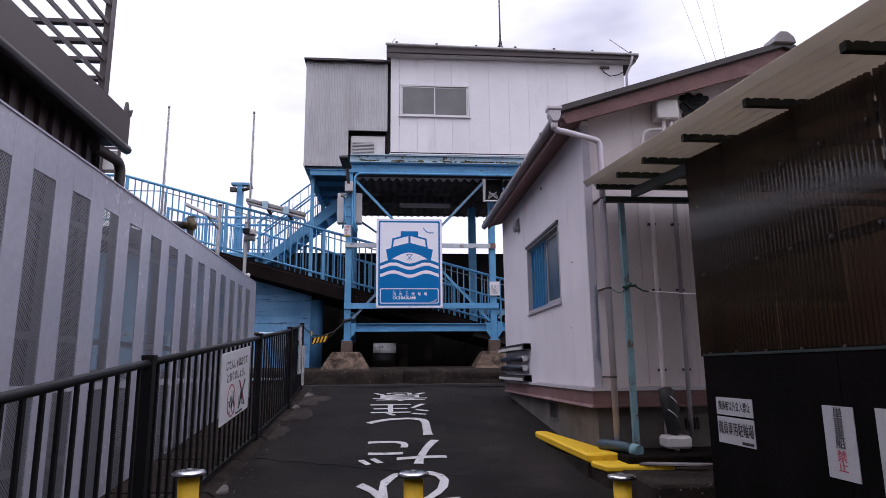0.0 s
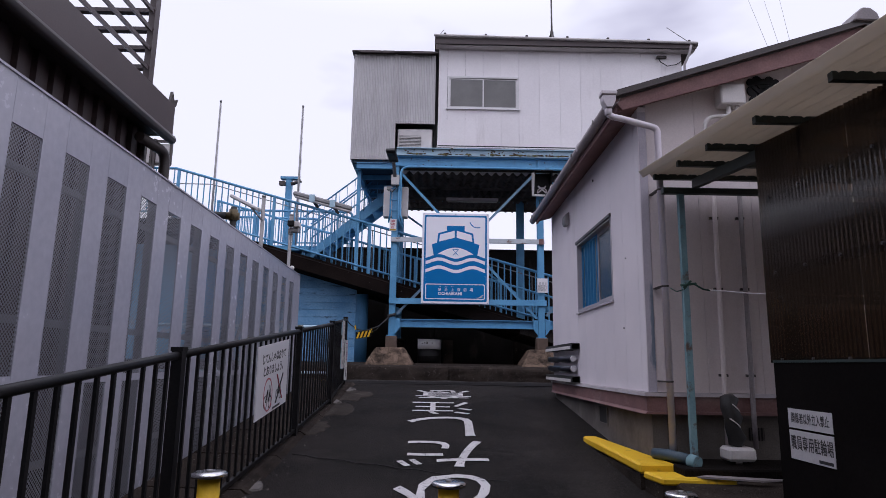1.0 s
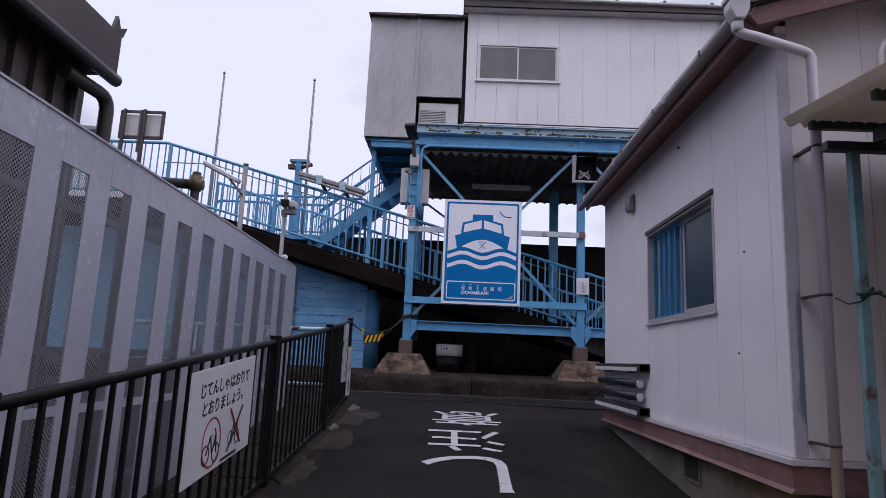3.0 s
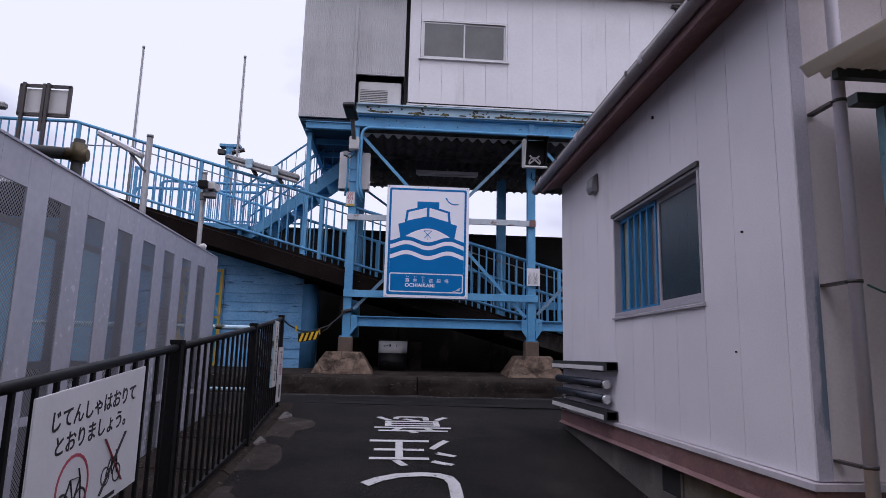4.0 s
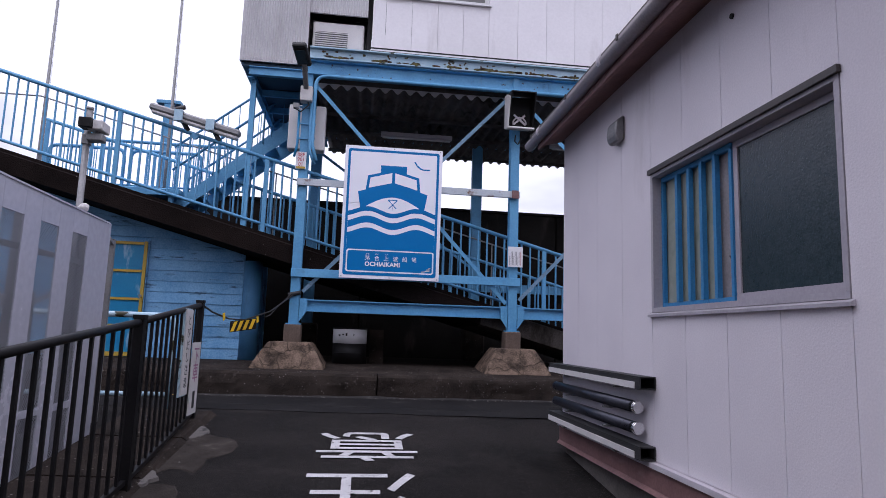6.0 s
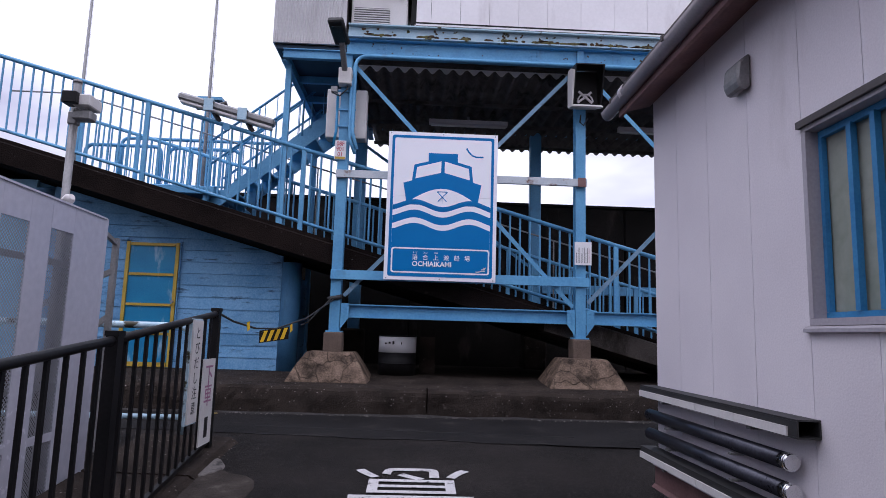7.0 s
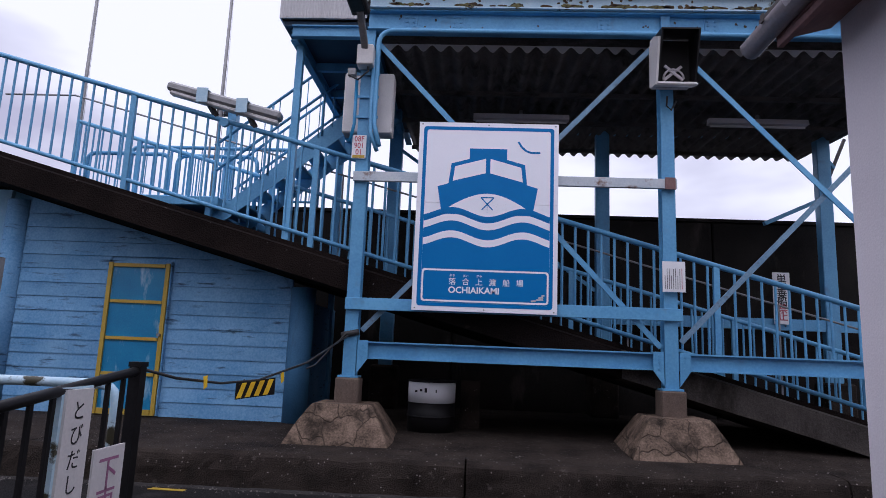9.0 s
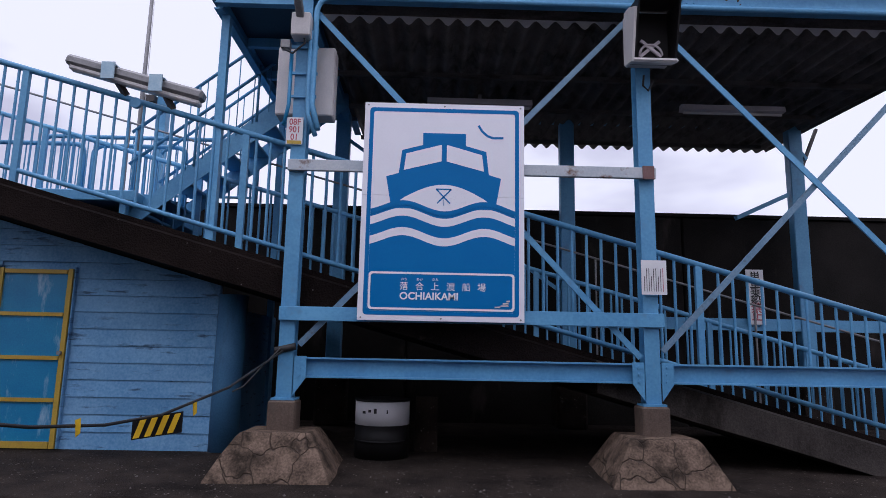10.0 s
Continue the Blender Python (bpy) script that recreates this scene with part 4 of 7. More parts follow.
def ring(bm, outer, inner, y, depth=0.0012):
    """A flat frame between two outlines of equal count."""
    n = len(outer)
    a = [[bm.verts.new((SX + u, yy, SZ + v)) for u, v in o] for yy in (y, y + depth) for o in (outer, inner)]
    for p, q in ((0, 1), (2, 3), (0, 2), (1, 3)):
        for i in range(n):
            bm.faces.new((a[p][i], a[p][(i + 1) % n], a[q][(i + 1) % n], a[q][i]))


SX, SZ, SY = -0.287, 2.798, 13.68
sign = thing("ferry_sign", (0.41, 13.7, 2.83), "large blue and white ferry landing sign with a boat pictogram", "sign")
one("board", sign, SIGN_WHITE, lambda bm: (box(bm, SX, SX + 1.402, SY, SY + 0.03, SZ, SZ + 1.072), box(bm, SX, SX + 1.402, SY, SY + 0.03, SZ + 1.075, SZ + 1.911)))
one("border", sign, SIGN_BLUE, lambda bm: ring(bm, rounded(0.045, 1.357, 0.045, 1.866, 0.03), rounded(0.08, 1.322, 0.08, 1.831, 0.02), SY - 0.0014))


def swell(u):
    return 0.045 * math.cos((u - 0.36) * 2 * math.pi / 0.7)


US = [0.081 + 1.24 * k / 40 for k in range(41)]
one("water", sign, SIGN_BLUE, lambda bm: flat(bm, [(u, 0.081) for u in (0.081, 1.321)] + [(u, 0.985 + swell(u)) for u in US[::-1]], SY - 0.0014))
for v, n in ((0.885, "upper_wave"), (0.715, "lower_wave")):
    one(n, sign, SIGN_WHITE, lambda bm: flat(bm, [(u, v - 0.035 + swell(u)) for u in US] + [(u, v + 0.035 + swell(u)) for u in US[::-1]], SY - 0.0028))
one("hull", sign, SIGN_BLUE, lambda bm: flat(bm, [(0.255, 0.96), (1.15, 0.96), (1.2, 1.24), (0.703, 1.39), (0.205, 1.24)], SY - 0.0030))
one("cabin", sign, SIGN_BLUE, lambda bm: flat(bm, [(0.31, 1.255), (0.703, 1.37), (1.096, 1.255), (1.07, 1.48), (0.89, 1.53), (0.89, 1.64), (0.516, 1.64), (0.516, 1.53), (0.336, 1.48)], SY - 0.0016))
for s in (-1, 1):
    one("cabin_window", sign, SIGN_WHITE, lambda bm: flat(bm, [(0.703 + s * a, b) for a, b in ((0.022, 1.385), (0.348, 1.3), (0.33, 1.45), (0.022, 1.535))], SY - 0.0044))
one("bow_wave", sign, SIGN_WHITE, lambda bm: flat(bm, [(0.32 + 0.77 * k / 20, 0.982 + swell(0.32 + 0.77 * k / 20)) for k in range(21)] + [(1.09 - 0.77 * k / 20, 1.03 + 0.145 * math.sin(math.pi * k / 20)) for k in range(1, 20)], SY - 0.0044))
one("crest", sign, SIGN_BLUE, lambda bm: flat(bm, [(u, 0.945 + swell(u)) for u in US] + [(u, 0.985 + swell(u)) for u in US[::-1]], SY - 0.0056))


def mark(bm):
    for p, q in (((0.64, 1.135), (0.77, 1.135)), ((0.64, 1.135), (0.76, 1.01)), ((0.77, 1.135), (0.65, 1.01)), ((0.705, 1.075), (0.705, 0.985))):
        bar(bm, (SX + p[0], SY - 0.005, SZ + p[1]), (SX + q[0], SY - 0.005, SZ + q[1]), 0.002, 0.011)


one("mark", sign, SIGN_BLUE, mark)
one("gull", sign, SIGN_BLUE, lambda bm: [bar(bm, (SX + a, SY - 0.001, SZ + b), (SX + c, SY - 0.001, SZ + d), 0.0015, 0.02) for a, b, c, d in ((1.0, 1.72, 1.035, 1.665), (1.035, 1.665, 1.08, 1.625), (1.08, 1.625, 1.13, 1.607), (1.13, 1.607, 1.22, 1.61))])
one("name_frame", sign, SIGN_WHITE, lambda bm: ring(bm, rounded(0.085, 1.318, 0.09, 0.41, 0.03), rounded(0.103, 1.3, 0.108, 0.392, 0.022), SY - 0.0028))
UP = pose(0, 0, 0, 90, 0, 0)
for k, ch in enumerate("落合上渡船場"):
    lettering("lettering", ch, 0.074, SIGN_WHITE, Matrix.Translation((SX + 0.385 + 0.131 * k, SY - 0.003, SZ + 0.285)) @ UP, sign, 0.0008, 0.0002)
lettering("lettering", "OCHIAIKAMI", 0.086, SIGN_WHITE, Matrix.Translation((SX + 0.597, SY - 0.003, SZ + 0.205)) @ UP, sign, 0.0008, 0.0022)
lettering("lettering", "おち", 0.028, SIGN_WHITE, Matrix.Translation((SX + 0.385, SY - 0.003, SZ + 0.347)) @ UP, sign, 0.0008)
lettering("lettering", "あい", 0.028, SIGN_WHITE, Matrix.Translation((SX + 0.516, SY - 0.003, SZ + 0.347)) @ UP, sign, 0.0008)
lettering("lettering", "かみ", 0.028, SIGN_WHITE, Matrix.Translation((SX + 0.647, SY - 0.003, SZ + 0.347)) @ UP, sign, 0.0008)
one("scuff", sign, OFF_WHITE, lambda bm: [flat(bm, [(u, v), (u + w, v + 0.004), (u + w * 0.9, v + 0.016), (u, v + 0.012)], SY - 0.0042) for u, v, w in ((1.2, 0.13, 0.07), (1.22, 0.15, 0.05), (1.15, 0.118, 0.05), (1.25, 0.17, 0.03))], "scuffed corner")
for x in (0.03, 0.7, 1.37):
    for z in (0.022, 1.888):
        one("rivet", sign, GALV, lambda bm: tube(bm, [(SX + x, SY - 0.004, SZ + z), (SX + x, SY + 0.001, SZ + z)], 0.008, 6))
for z in (0.03, 1.34):
    one("back_rail", sign, BLUE, lambda bm: box(bm, SX + 0.02, SX + 1.38, SY + 0.0305, SY + 0.0345 if z < 1 else SY + 0.049, SZ + z - 0.03, SZ + z + 0.03))

# ---- things on the frame posts ----

cabinet = thing("junction_cabinet", (-0.9, 14.1, 4.8), "grey steel electrical cabinet strapped behind a post", "electrical cabinet")
one("body", cabinet, OFF_WHITE, lambda bm: box(bm, -1.145, -0.615, 13.93, 14.13, 4.67, 5.34), bevel=0.012)
one("lid_seam", cabinet, GREY_PVC, lambda bm: box(bm, -1.15, -0.61, 13.985, 13.99, 4.68, 5.33))
for z in (4.78, 5.0, 5.25):
    one("strap", cabinet, BLUE, lambda bm: box(bm, -0.99, -0.74, 13.755, 13.775, z - 0.012, z + 0.012))
lamp = thing("post_lamp", (-0.88, 13.7, 5.5), "grey floodlight on a bracket at the top of a post", "floodlight")
one("driver_box", lamp, OFF_WHITE, lambda bm: box(bm, -0.97, -0.8, 13.62, 13.77, 5.3, 5.52), "off-white driver box", bevel=0.01)
one("arm", lamp, GALV, lambda bm: bar(bm, (-0.89, 13.66, 5.46), (-0.91, 13.36, 5.74), 0.07, 0.05), bevel=0.008)
one("head", lamp, RUBBER, lambda bm: bar(bm, (-0.905, 13.42, 5.74), (-0.965, 13.05, 5.88), 0.19, 0.07), bevel=0.015)
one("lens", lamp, GLASS_DARK, lambda bm: bar(bm, (-0.918, 13.34, 5.72), (-0.955, 13.11, 5.807), 0.13, 0.012))
one("cable", lamp, RUBBER, lambda bm: tube(bm, [(-0.87, 13.7, 5.38), (-0.85, 13.68, 5.25), (-0.95, 13.66, 5.14), (-1.05, 13.68, 5.2), (-1.03, 13.72, 5.26)], 0.01, 6))
one("sensor", lamp, GALV, lambda bm: box(bm, -1.06, -0.98, 13.66, 13.74, 5.2, 5.27))
conduits = thing("conduit_pair", (-0.8, 13.76, 4.4), "blue flexible cable conduits running down the post", "conduit")
one("conduit", conduits, BLUE, lambda bm: tube(bm, [(-0.81, 13.74, 5.4), (-0.81, 13.74, 4.85), (-0.8, 13.72, 4.6), (-0.72, 13.71, 4.4)], 0.022, 8))
one("conduit", conduits, DEEP_BLUE, lambda bm: tube(bm, [(-0.98, 13.76, 5.2), (-0.98, 13.76, 4.7), (-1.01, 13.74, 4.5)], 0.018, 8))
tag_plate = thing("pole_tag", (-0.9, 13.77, 4.35), "small white pole tag with red letters and figures", "tag")
one("plate", tag_plate, WHITE, lambda bm: box(bm, -0.985, -0.84, 13.755, 13.762, 4.33, 4.58))
one("stripe", tag_plate, YELLOW, lambda bm: box(bm, -0.975, -0.85, 13.752, 13.7545, 4.335, 4.365), "orange stripe")
lettering("lettering", "08F\n901\n01", 0.082, RED_INK, Matrix.Translation((-0.912, 13.753, 4.465)) @ UP, tag_plate, 0.0008, 0.001, line=0.85, sx=0.85)
notice = thing("notice", (2.22, 13.76, 3.1), "white paper notice tied to a blue post", "notice")
one("sheet", notice, WHITE, lambda bm: box(bm, 2.128, 2.345, 13.72, 13.728, 3.063, 3.36))
for k in range(9):
    one("line", notice, RED_INK if k == 8 else INK, lambda bm: box(bm, 2.15 + 0.02 * k, 2.154 + 0.02 * k, 13.717, 13.7195, 3.09, 3.09 + 0.22 * (0.6 + 0.4 * math.sin(k * 2.1) ** 2)))
board = thing("notice_board", (4.7, 16.85, 3.1), "tall white board with black and red warning writing", "notice")
one("sheet", board, WHITE, lambda bm: box(bm, 4.64, 4.88, 16.9, 16.915, 3.0, 3.75))
lettering("lettering", "単\n車\n乗\n船", 0.15, INK, Matrix.Translation((4.76, 16.896, 3.48)) @ UP, board, 0.0008, 0.002, line=0.72)
lettering("lettering", "禁\n止", 0.15, RED_INK, Matrix.Translation((4.76, 16.896, 3.16)) @ UP, board, 0.0008, 0.002, line=0.72)
for x in (4.71, 4.81):
    one("wire", board, GALV, lambda bm: tube(bm, [(x, 16.907, 3.01), (x, 16.94, 2.97)], 0.006, 5))

horn = thing("signal_head", (2.25, 13.6, 5.1), "white signal head with a black hood and crossed bars", "signal")


def hood(bm):
    for x in (2.04, 2.395):
        prism(bm, [(x, 13.3, 5.56), (x, 13.46, 5.1), (x, 13.62, 5.1), (x, 13.62, 5.6)], (0.015, 0, 0))
    prism(bm, [(2.04, 13.3, 5.56), (2.04, 13.62, 5.6), (2.04, 13.62, 5.615), (2.04, 13.3, 5.575)], (0.37, 0, 0))


one("casing", horn, OFF_WHITE, lambda bm: box(bm, 2.03, 2.42, 13.622, 13.74, 5.12, 5.6), bevel=0.02)
one("cheek", horn, OFF_WHITE, lambda bm: prism(bm, [(2.016, 13.46, 5.06), (2.016, 13.64, 5.1), (2.016, 13.64, 5.6), (2.016, 13.5, 5.58), (2.016, 13.34, 5.5)], (0.022, 0, 0)))
one("hood", horn, BLACK, hood)
one("floor", horn, OFF_WHITE, lambda bm: prism(bm, [(2.02, 13.45, 5.05), (2.02, 13.62, 5.1), (2.02, 13.62, 5.14), (2.02, 13.45, 5.09)], (0.41, 0, 0)), bevel=0.018)
# Face painted near-black for the deep shade inside the hood.
one("face", horn, HOLE, lambda bm: box(bm, 2.056, 2.394, 13.605, 13.62, 5.1, 5.59))
one("cross", horn, GREY_PVC, lambda bm: (bar(bm, (2.13, 13.59, 5.16), (2.31, 13.59, 5.31), 0.02, 0.026), bar(bm, (2.32, 13.58, 5.16), (2.14, 13.58, 5.31), 0.02, 0.026), tube(bm, [(2.225 + 0.1 * math.cos(q * 0.314), 13.57, 5.17 + 0.1 * math.sin(q * 0.314)) for q in range(11)], 0.011, 6)))
one("cable", horn, RUBBER, lambda bm: tube(bm, [(2.2, 13.7, 5.04), (2.19, 13.7, 4.94), (2.24, 13.71, 4.9), (2.3, 13.74, 5.01)], 0.01, 6))

barrel = thing("barrel", (-0.1, 14.45, 1.59), "black steel drum with a white painted top band", "drum")
one("body", barrel, BLACK, lambda bm: (tube(bm, [(-0.1, 14.45, 1.588), (-0.1, 14.45, 1.88)], 0.25, 24), tube(bm, [(-0.1, 14.45, 1.73), (-0.1, 14.45, 1.75)], 0.258, 24)))
one("band", barrel, WHITE, lambda bm: tube(bm, [(-0.1, 14.45, 1.882), (-0.1, 14.45, 2.09)], 0.252, 24), "chalky white band with faded scribbles")
one("rim", barrel, BLACK, lambda bm: tube(bm, [(-0.1, 14.45, 2.091), (-0.1, 14.45, 2.11)], 0.258, 24))
for k in range(5):
    one("scribble", barrel, INK, lambda bm: box(bm, -0.26 + 0.05 * k, -0.235 + 0.05 * k, 14.205 - 0.004 * (2 - abs(k - 2)), 14.225, 1.99 + 0.01 * (k % 2), 2.01 + 0.012 * (k % 3)))
crate = thing("board_offcut", (0.35, 14.6, 1.59), "grimy grey board leaning behind the drum", "board")
one("board", crate, CONCRETE_DARKER, lambda bm: prism(bm, [(0.2, 14.75, 1.588), (0.42, 14.75, 1.588), (0.42, 14.9, 2.1), (0.2, 14.9, 2.1)], (0, 0.03, 0)))

# ---- lamps, poles and floodlights along the footway ----

rail_lamp = thing("rail_lamp", (-2.5, 14.05, 4.8), "long weathered lamp casing clamped on the railing", "strip light")
A, B = Vector((-3.1, 13.98, 5.165)), Vector((-1.83, 14.02, 4.85))
one("casing", rail_lamp, GALV, lambda bm: bar(bm, A, B, 0.14, 0.1), "grey metal casing", bevel=0.025)
one("diffuser", rail_lamp, OFF_WHITE, lambda bm: bar(bm, A + Vector((0.03, 0, -0.07)), B + Vector((-0.03, 0, -0.07)), 0.1, 0.05), bevel=0.015)
for k in (0.33, 0.68):
    c = A.lerp(B, k)
    one("clamp", rail_lamp, PALE_BLUE, lambda bm: (bar(bm, c + Vector((-0.06, 0, 0.066)), c + Vector((0.06, 0, 0.04)), 0.17, 0.012), box(bm, c.x - 0.06, c.x + 0.06, 13.885, 13.9, c.z - 0.1, c.z + 0.06)), "pale blue clamp strap")
    one("foot", rail_lamp, DARK_TRIM, lambda bm: bar(bm, c + Vector((0.04, 0.02, -0.08)), (c.x + 0.1, 14.08, ramp_z(c.x + 0.1) + 1.17), 0.05, 0.05))
one("junction", rail_lamp, BLUE, lambda bm: tube(bm, [(-2.47, 14.03, 4.79), (-2.47, 14.07, 4.79)], 0.05, 12))


def flag_pole(x, y, top):
    t = thing("flag_pole", (x, y, 4.7), "bare thin steel flagpole with a halyard", "flagpole", "levee flagpoles")
    one("pole", t, GALV, lambda bm: tube(bm, [(x, y, 1.58), (x, y, 5.5), (x, y, top)], [0.035, 0.03, 0.022], 8))
    one("halyard", t, WHITE, lambda bm: tube(bm, [(x + 0.05, y, 5.0), (x + 0.03, y, top - 0.05)], 0.004, 4))
    one("truck", t, GALV, lambda bm: tube(bm, [(x, y, top), (x, y, top + 0.05)], 0.03, 8))


flag_pole(-5.75, 16.48, 8.29)
flag_pole(-3.56, 16.41, 8.16)
post_cam = thing("camera_post", (-4.44, 19.05, 4.2), "square blue post with small cameras on top", "post")
one("shaft", post_cam, BLUE, lambda bm: bar(bm, (-4.44, 19.05, 1.2), (-4.44, 19.05, 6.96), 0.17, 0.17))
one("cap", post_cam, BLUE, lambda bm: box(bm, -4.69, -4.18, 18.94, 19.16, 6.96, 7.03))
one("camera", post_cam, DARK_TRIM, lambda bm: (box(bm, -4.7, -4.53, 18.85, 19.0, 6.74, 6.86), tube(bm, [(-4.35, 18.9, 6.78), (-4.05, 18.9, 6.88)], 0.055, 8)), "dark camera")

flood = thing("floodlight_pair", (-6.3, 14.1, 5.7), "pair of square floodlights in a dark frame on the railing", "floodlight")
one("frame", flood, DARK_TRIM, lambda bm: [bar(bm, p, q, 0.05, 0.05) for p, q in (((-6.72, 14.1, 6.33), (-5.86, 14.1, 6.33)), ((-6.72, 14.1, 5.8), (-5.86, 14.1, 5.8)), ((-6.7, 14.1, 5.8), (-6.7, 14.1, 6.33)), ((-5.88, 14.1, 5.8), (-5.88, 14.1, 6.33)), ((-6.3, 14.07, 5.5), (-6.3, 14.07, 6.36)), ((-6.62, 14.04, 5.2), (-6.62, 14.04, 6.36)), ((-6.22, 14.04, 5.2), (-6.22, 14.04, 6.36)))])
for x in (-6.66, -6.26):
    one("lamp_back", flood, OFF_WHITE, lambda bm: box(bm, x, x + 0.34, 14.12, 14.2, 5.84, 6.29), bevel=0.015)
hand_lamp = thing("lamp_stub", (-7.0, 14.1, 5.7), "grey lamp casing on the railing", "strip light")
one("casing", hand_lamp, GALV, lambda bm: bar(bm, (-7.7, 14.0, 5.92), (-6.85, 14.0, 5.9), 0.14, 0.12), bevel=0.03)
one("clamp", hand_lamp, DARK_TRIM, lambda bm: bar(bm, (-7.3, 14.05, 5.63), (-7.3, 14.05, 5.86), 0.05, 0.05))


def side_pole(y, top, lamp_on, group):
    x = -2.16
    t = thing("panel_pole", (x, y, road_z(y)), "galvanised steel pole beside the panel fence", "pole", group)
    one("pole", t, GALV, lambda bm: tube(bm, [(x, y, road_z(y)), (x, y, top)], 0.025, 10))
    one("cap", t, GALV, lambda bm: tube(bm, [(x, y, top), (x, y, top + 0.02)], 0.028, 10))
    if lamp_on:
        one("lamp", t, WHITE, lambda bm: bar(bm, (x - 0.04, y - 0.02, top - 0.17), (x - 0.42, y + 0.02, top + 0.02), 0.09, 0.05), "white lamp casing", bevel=0.012)
        one("bracket", t, GALV, lambda bm: tube(bm, [(x, y - 0.03, top - 0.3), (x - 0.15, y, top - 0.14)], 0.012, 6))
    else:
        one("hood", t, BLACK, lambda bm: box(bm, x - 0.02, x + 0.075, y - 0.14, y - 0.04, top - 0.18, top - 0.1), "black camera hood", bevel=0.006)
        one("housing", t, OFF_WHITE, lambda bm: box(bm, x + 0.03, x + 0.145, y - 0.1, y + 0.06, top - 0.185, top - 0.105), "pale camera housing", bevel=0.008)
        one("bracket", t, GALV, lambda bm: (box(bm, x + 0.02, x + 0.14, y - 0.07, y + 0.02, top - 0.265, top - 0.205), box(bm, x - 0.03, x + 0.03, y - 0.03, y + 0.03, top - 0.29, top - 0.2)), bevel=0.008)
        one("stem", t, GALV, lambda bm: tube(bm, [(x + 0.09, y - 0.03, top - 0.206), (x + 0.09, y - 0.03, top - 0.184)], 0.02, 8))
        one("small_lamp", t, OFF_WHITE, lambda bm: tube(bm, [(x, y - 0.04, top - 0.84), (x + 0.08, y - 0.09, top - 0.8), (x + 0.1, y - 0.1, top - 0.79)], [0.03, 0.035, 0.02], 8))


side_pole(8.42, 3.6, True, "panel fence poles")
side_pole(9.93, 3.72, False, "panel fence poles")
valve = thing("vent_pipe", (-2.2, 7.34, 3.0), "dark lagged pipe ending in a brass joint", "pipe")
one("pipe", valve, RUBBER, lambda bm: tube(bm, [(-2.9, 7.2, 3.1), (-2.2, 7.34, 3.1)], 0.04, 10))
one("riser", valve, RUBBER, lambda bm: tube(bm, [(-2.17, 7.34, road_z(7.3)), (-2.17, 7.34, 3.2)], 0.035, 10))
one("joint", valve, surface("dull_brass", (0.1, 0.075, 0.04), (0.17, 0.13, 0.065), 0.5, metal=0.4), lambda bm: (tube(bm, [(-2.17, 7.34, 3.05), (-2.17, 7.34, 3.17)], 0.048, 10), tube(bm, [(-2.24, 7.33, 3.1), (-2.11, 7.35, 3.1)], 0.042, 10)), "brass joint")

# ---- blue shed under the footway ----

shed = thing("shed", (-3.2, 14.65, 1.59), "light blue weatherboarded shed under the footway", "shed")
DX0, DX1, DZ1 = -3.799, -3.143, 3.241


def under(x):
    return ramp_z(x) - 0.32


POST_BLUE = surface("weathered_post_blue", (0.03, 0.12, 0.24), (0.06, 0.18, 0.32), 0.7, scale=4, bump=0.2, stain=(0.02, 0.06, 0.11), stain_at=(0.55, 0.68), streak=5)


def reach(z):
    """How far right a board can run at height z before it meets the footway."""
    return (3.071 - z) / 0.274 - 1.45


def weatherboard(a, b, z0, z1):
    r0, r1 = min(b, reach(z0)), min(b, reach(z1))
    if r1 < a + 0.1:
        return
    bm = bmesh.new()
    lo = [bm.verts.new(p) for p in ((a, 14.542, z0), (r0, 14.542, z0), (r1, 14.554, z1), (a, 14.554, z1))]
    hi = [bm.verts.new(p) for p in ((a, 14.572, z0), (r0, 14.572, z0), (r1, 14.572, z1), (a, 14.572, z1))]
    bm.faces.new(lo)
    bm.faces.new(hi[::-1])
    for i in range(4):
        bm.faces.new((lo[i], hi[i], hi[(i + 1) % 4], lo[(i + 1) % 4]))
    part("weatherboard", bm, BOARD, shed)


for k in range(16):
    z0 = 1.59 + 0.1594 * k
    z1 = z0 + 0.1555
    for a, b in ((-4.895, DX0 - 0.045), (DX1 + 0.045, -1.728)) if z0 < DZ1 else ((-4.895, -1.728),):
        weatherboard(a, b, z0, z1)
one("backing", shed, BOARD, lambda bm: prism(bm, [(-4.895, 14.575, 1.58), (-1.728, 14.575, 1.58), (-1.728, 14.575, under(-1.728)), (-4.895, 14.575, under(-4.895))], (0, 0.06, 0)))
one("side_wall", shed, BOARD, lambda bm: box(bm, -1.77, -1.71, 14.62, 16.8, 1.58, 2.95))
one("corner_post", shed, POST_BLUE, lambda bm: tube(bm, [(-1.604, 14.61, 1.58), (-1.604, 14.61, under(-1.4))], 0.14, 16), "blue round corner post")
one("corner_post", shed, BOARD, lambda bm: tube(bm, [(-5.03, 14.57, 1.58), (-5.03, 14.57, under(-4.7))], 0.13, 16), "blue round corner post")
one("side_panel", shed, surface("faded_blue_sheet", (0.16, 0.36, 0.55), (0.24, 0.45, 0.62), 0.6, stain=(0.4, 0.4, 0.42), stain_at=(0.6, 0.7)), lambda bm: box(bm, -8.5, -5.17, 14.59, 14.65, 1.58, 4.1))
door = one("door", shed, DEEP_BLUE, lambda bm: box(bm, DX0, DX1, 14.512, 14.55, 1.62, DZ1), "blue panelled door with yellow trim")
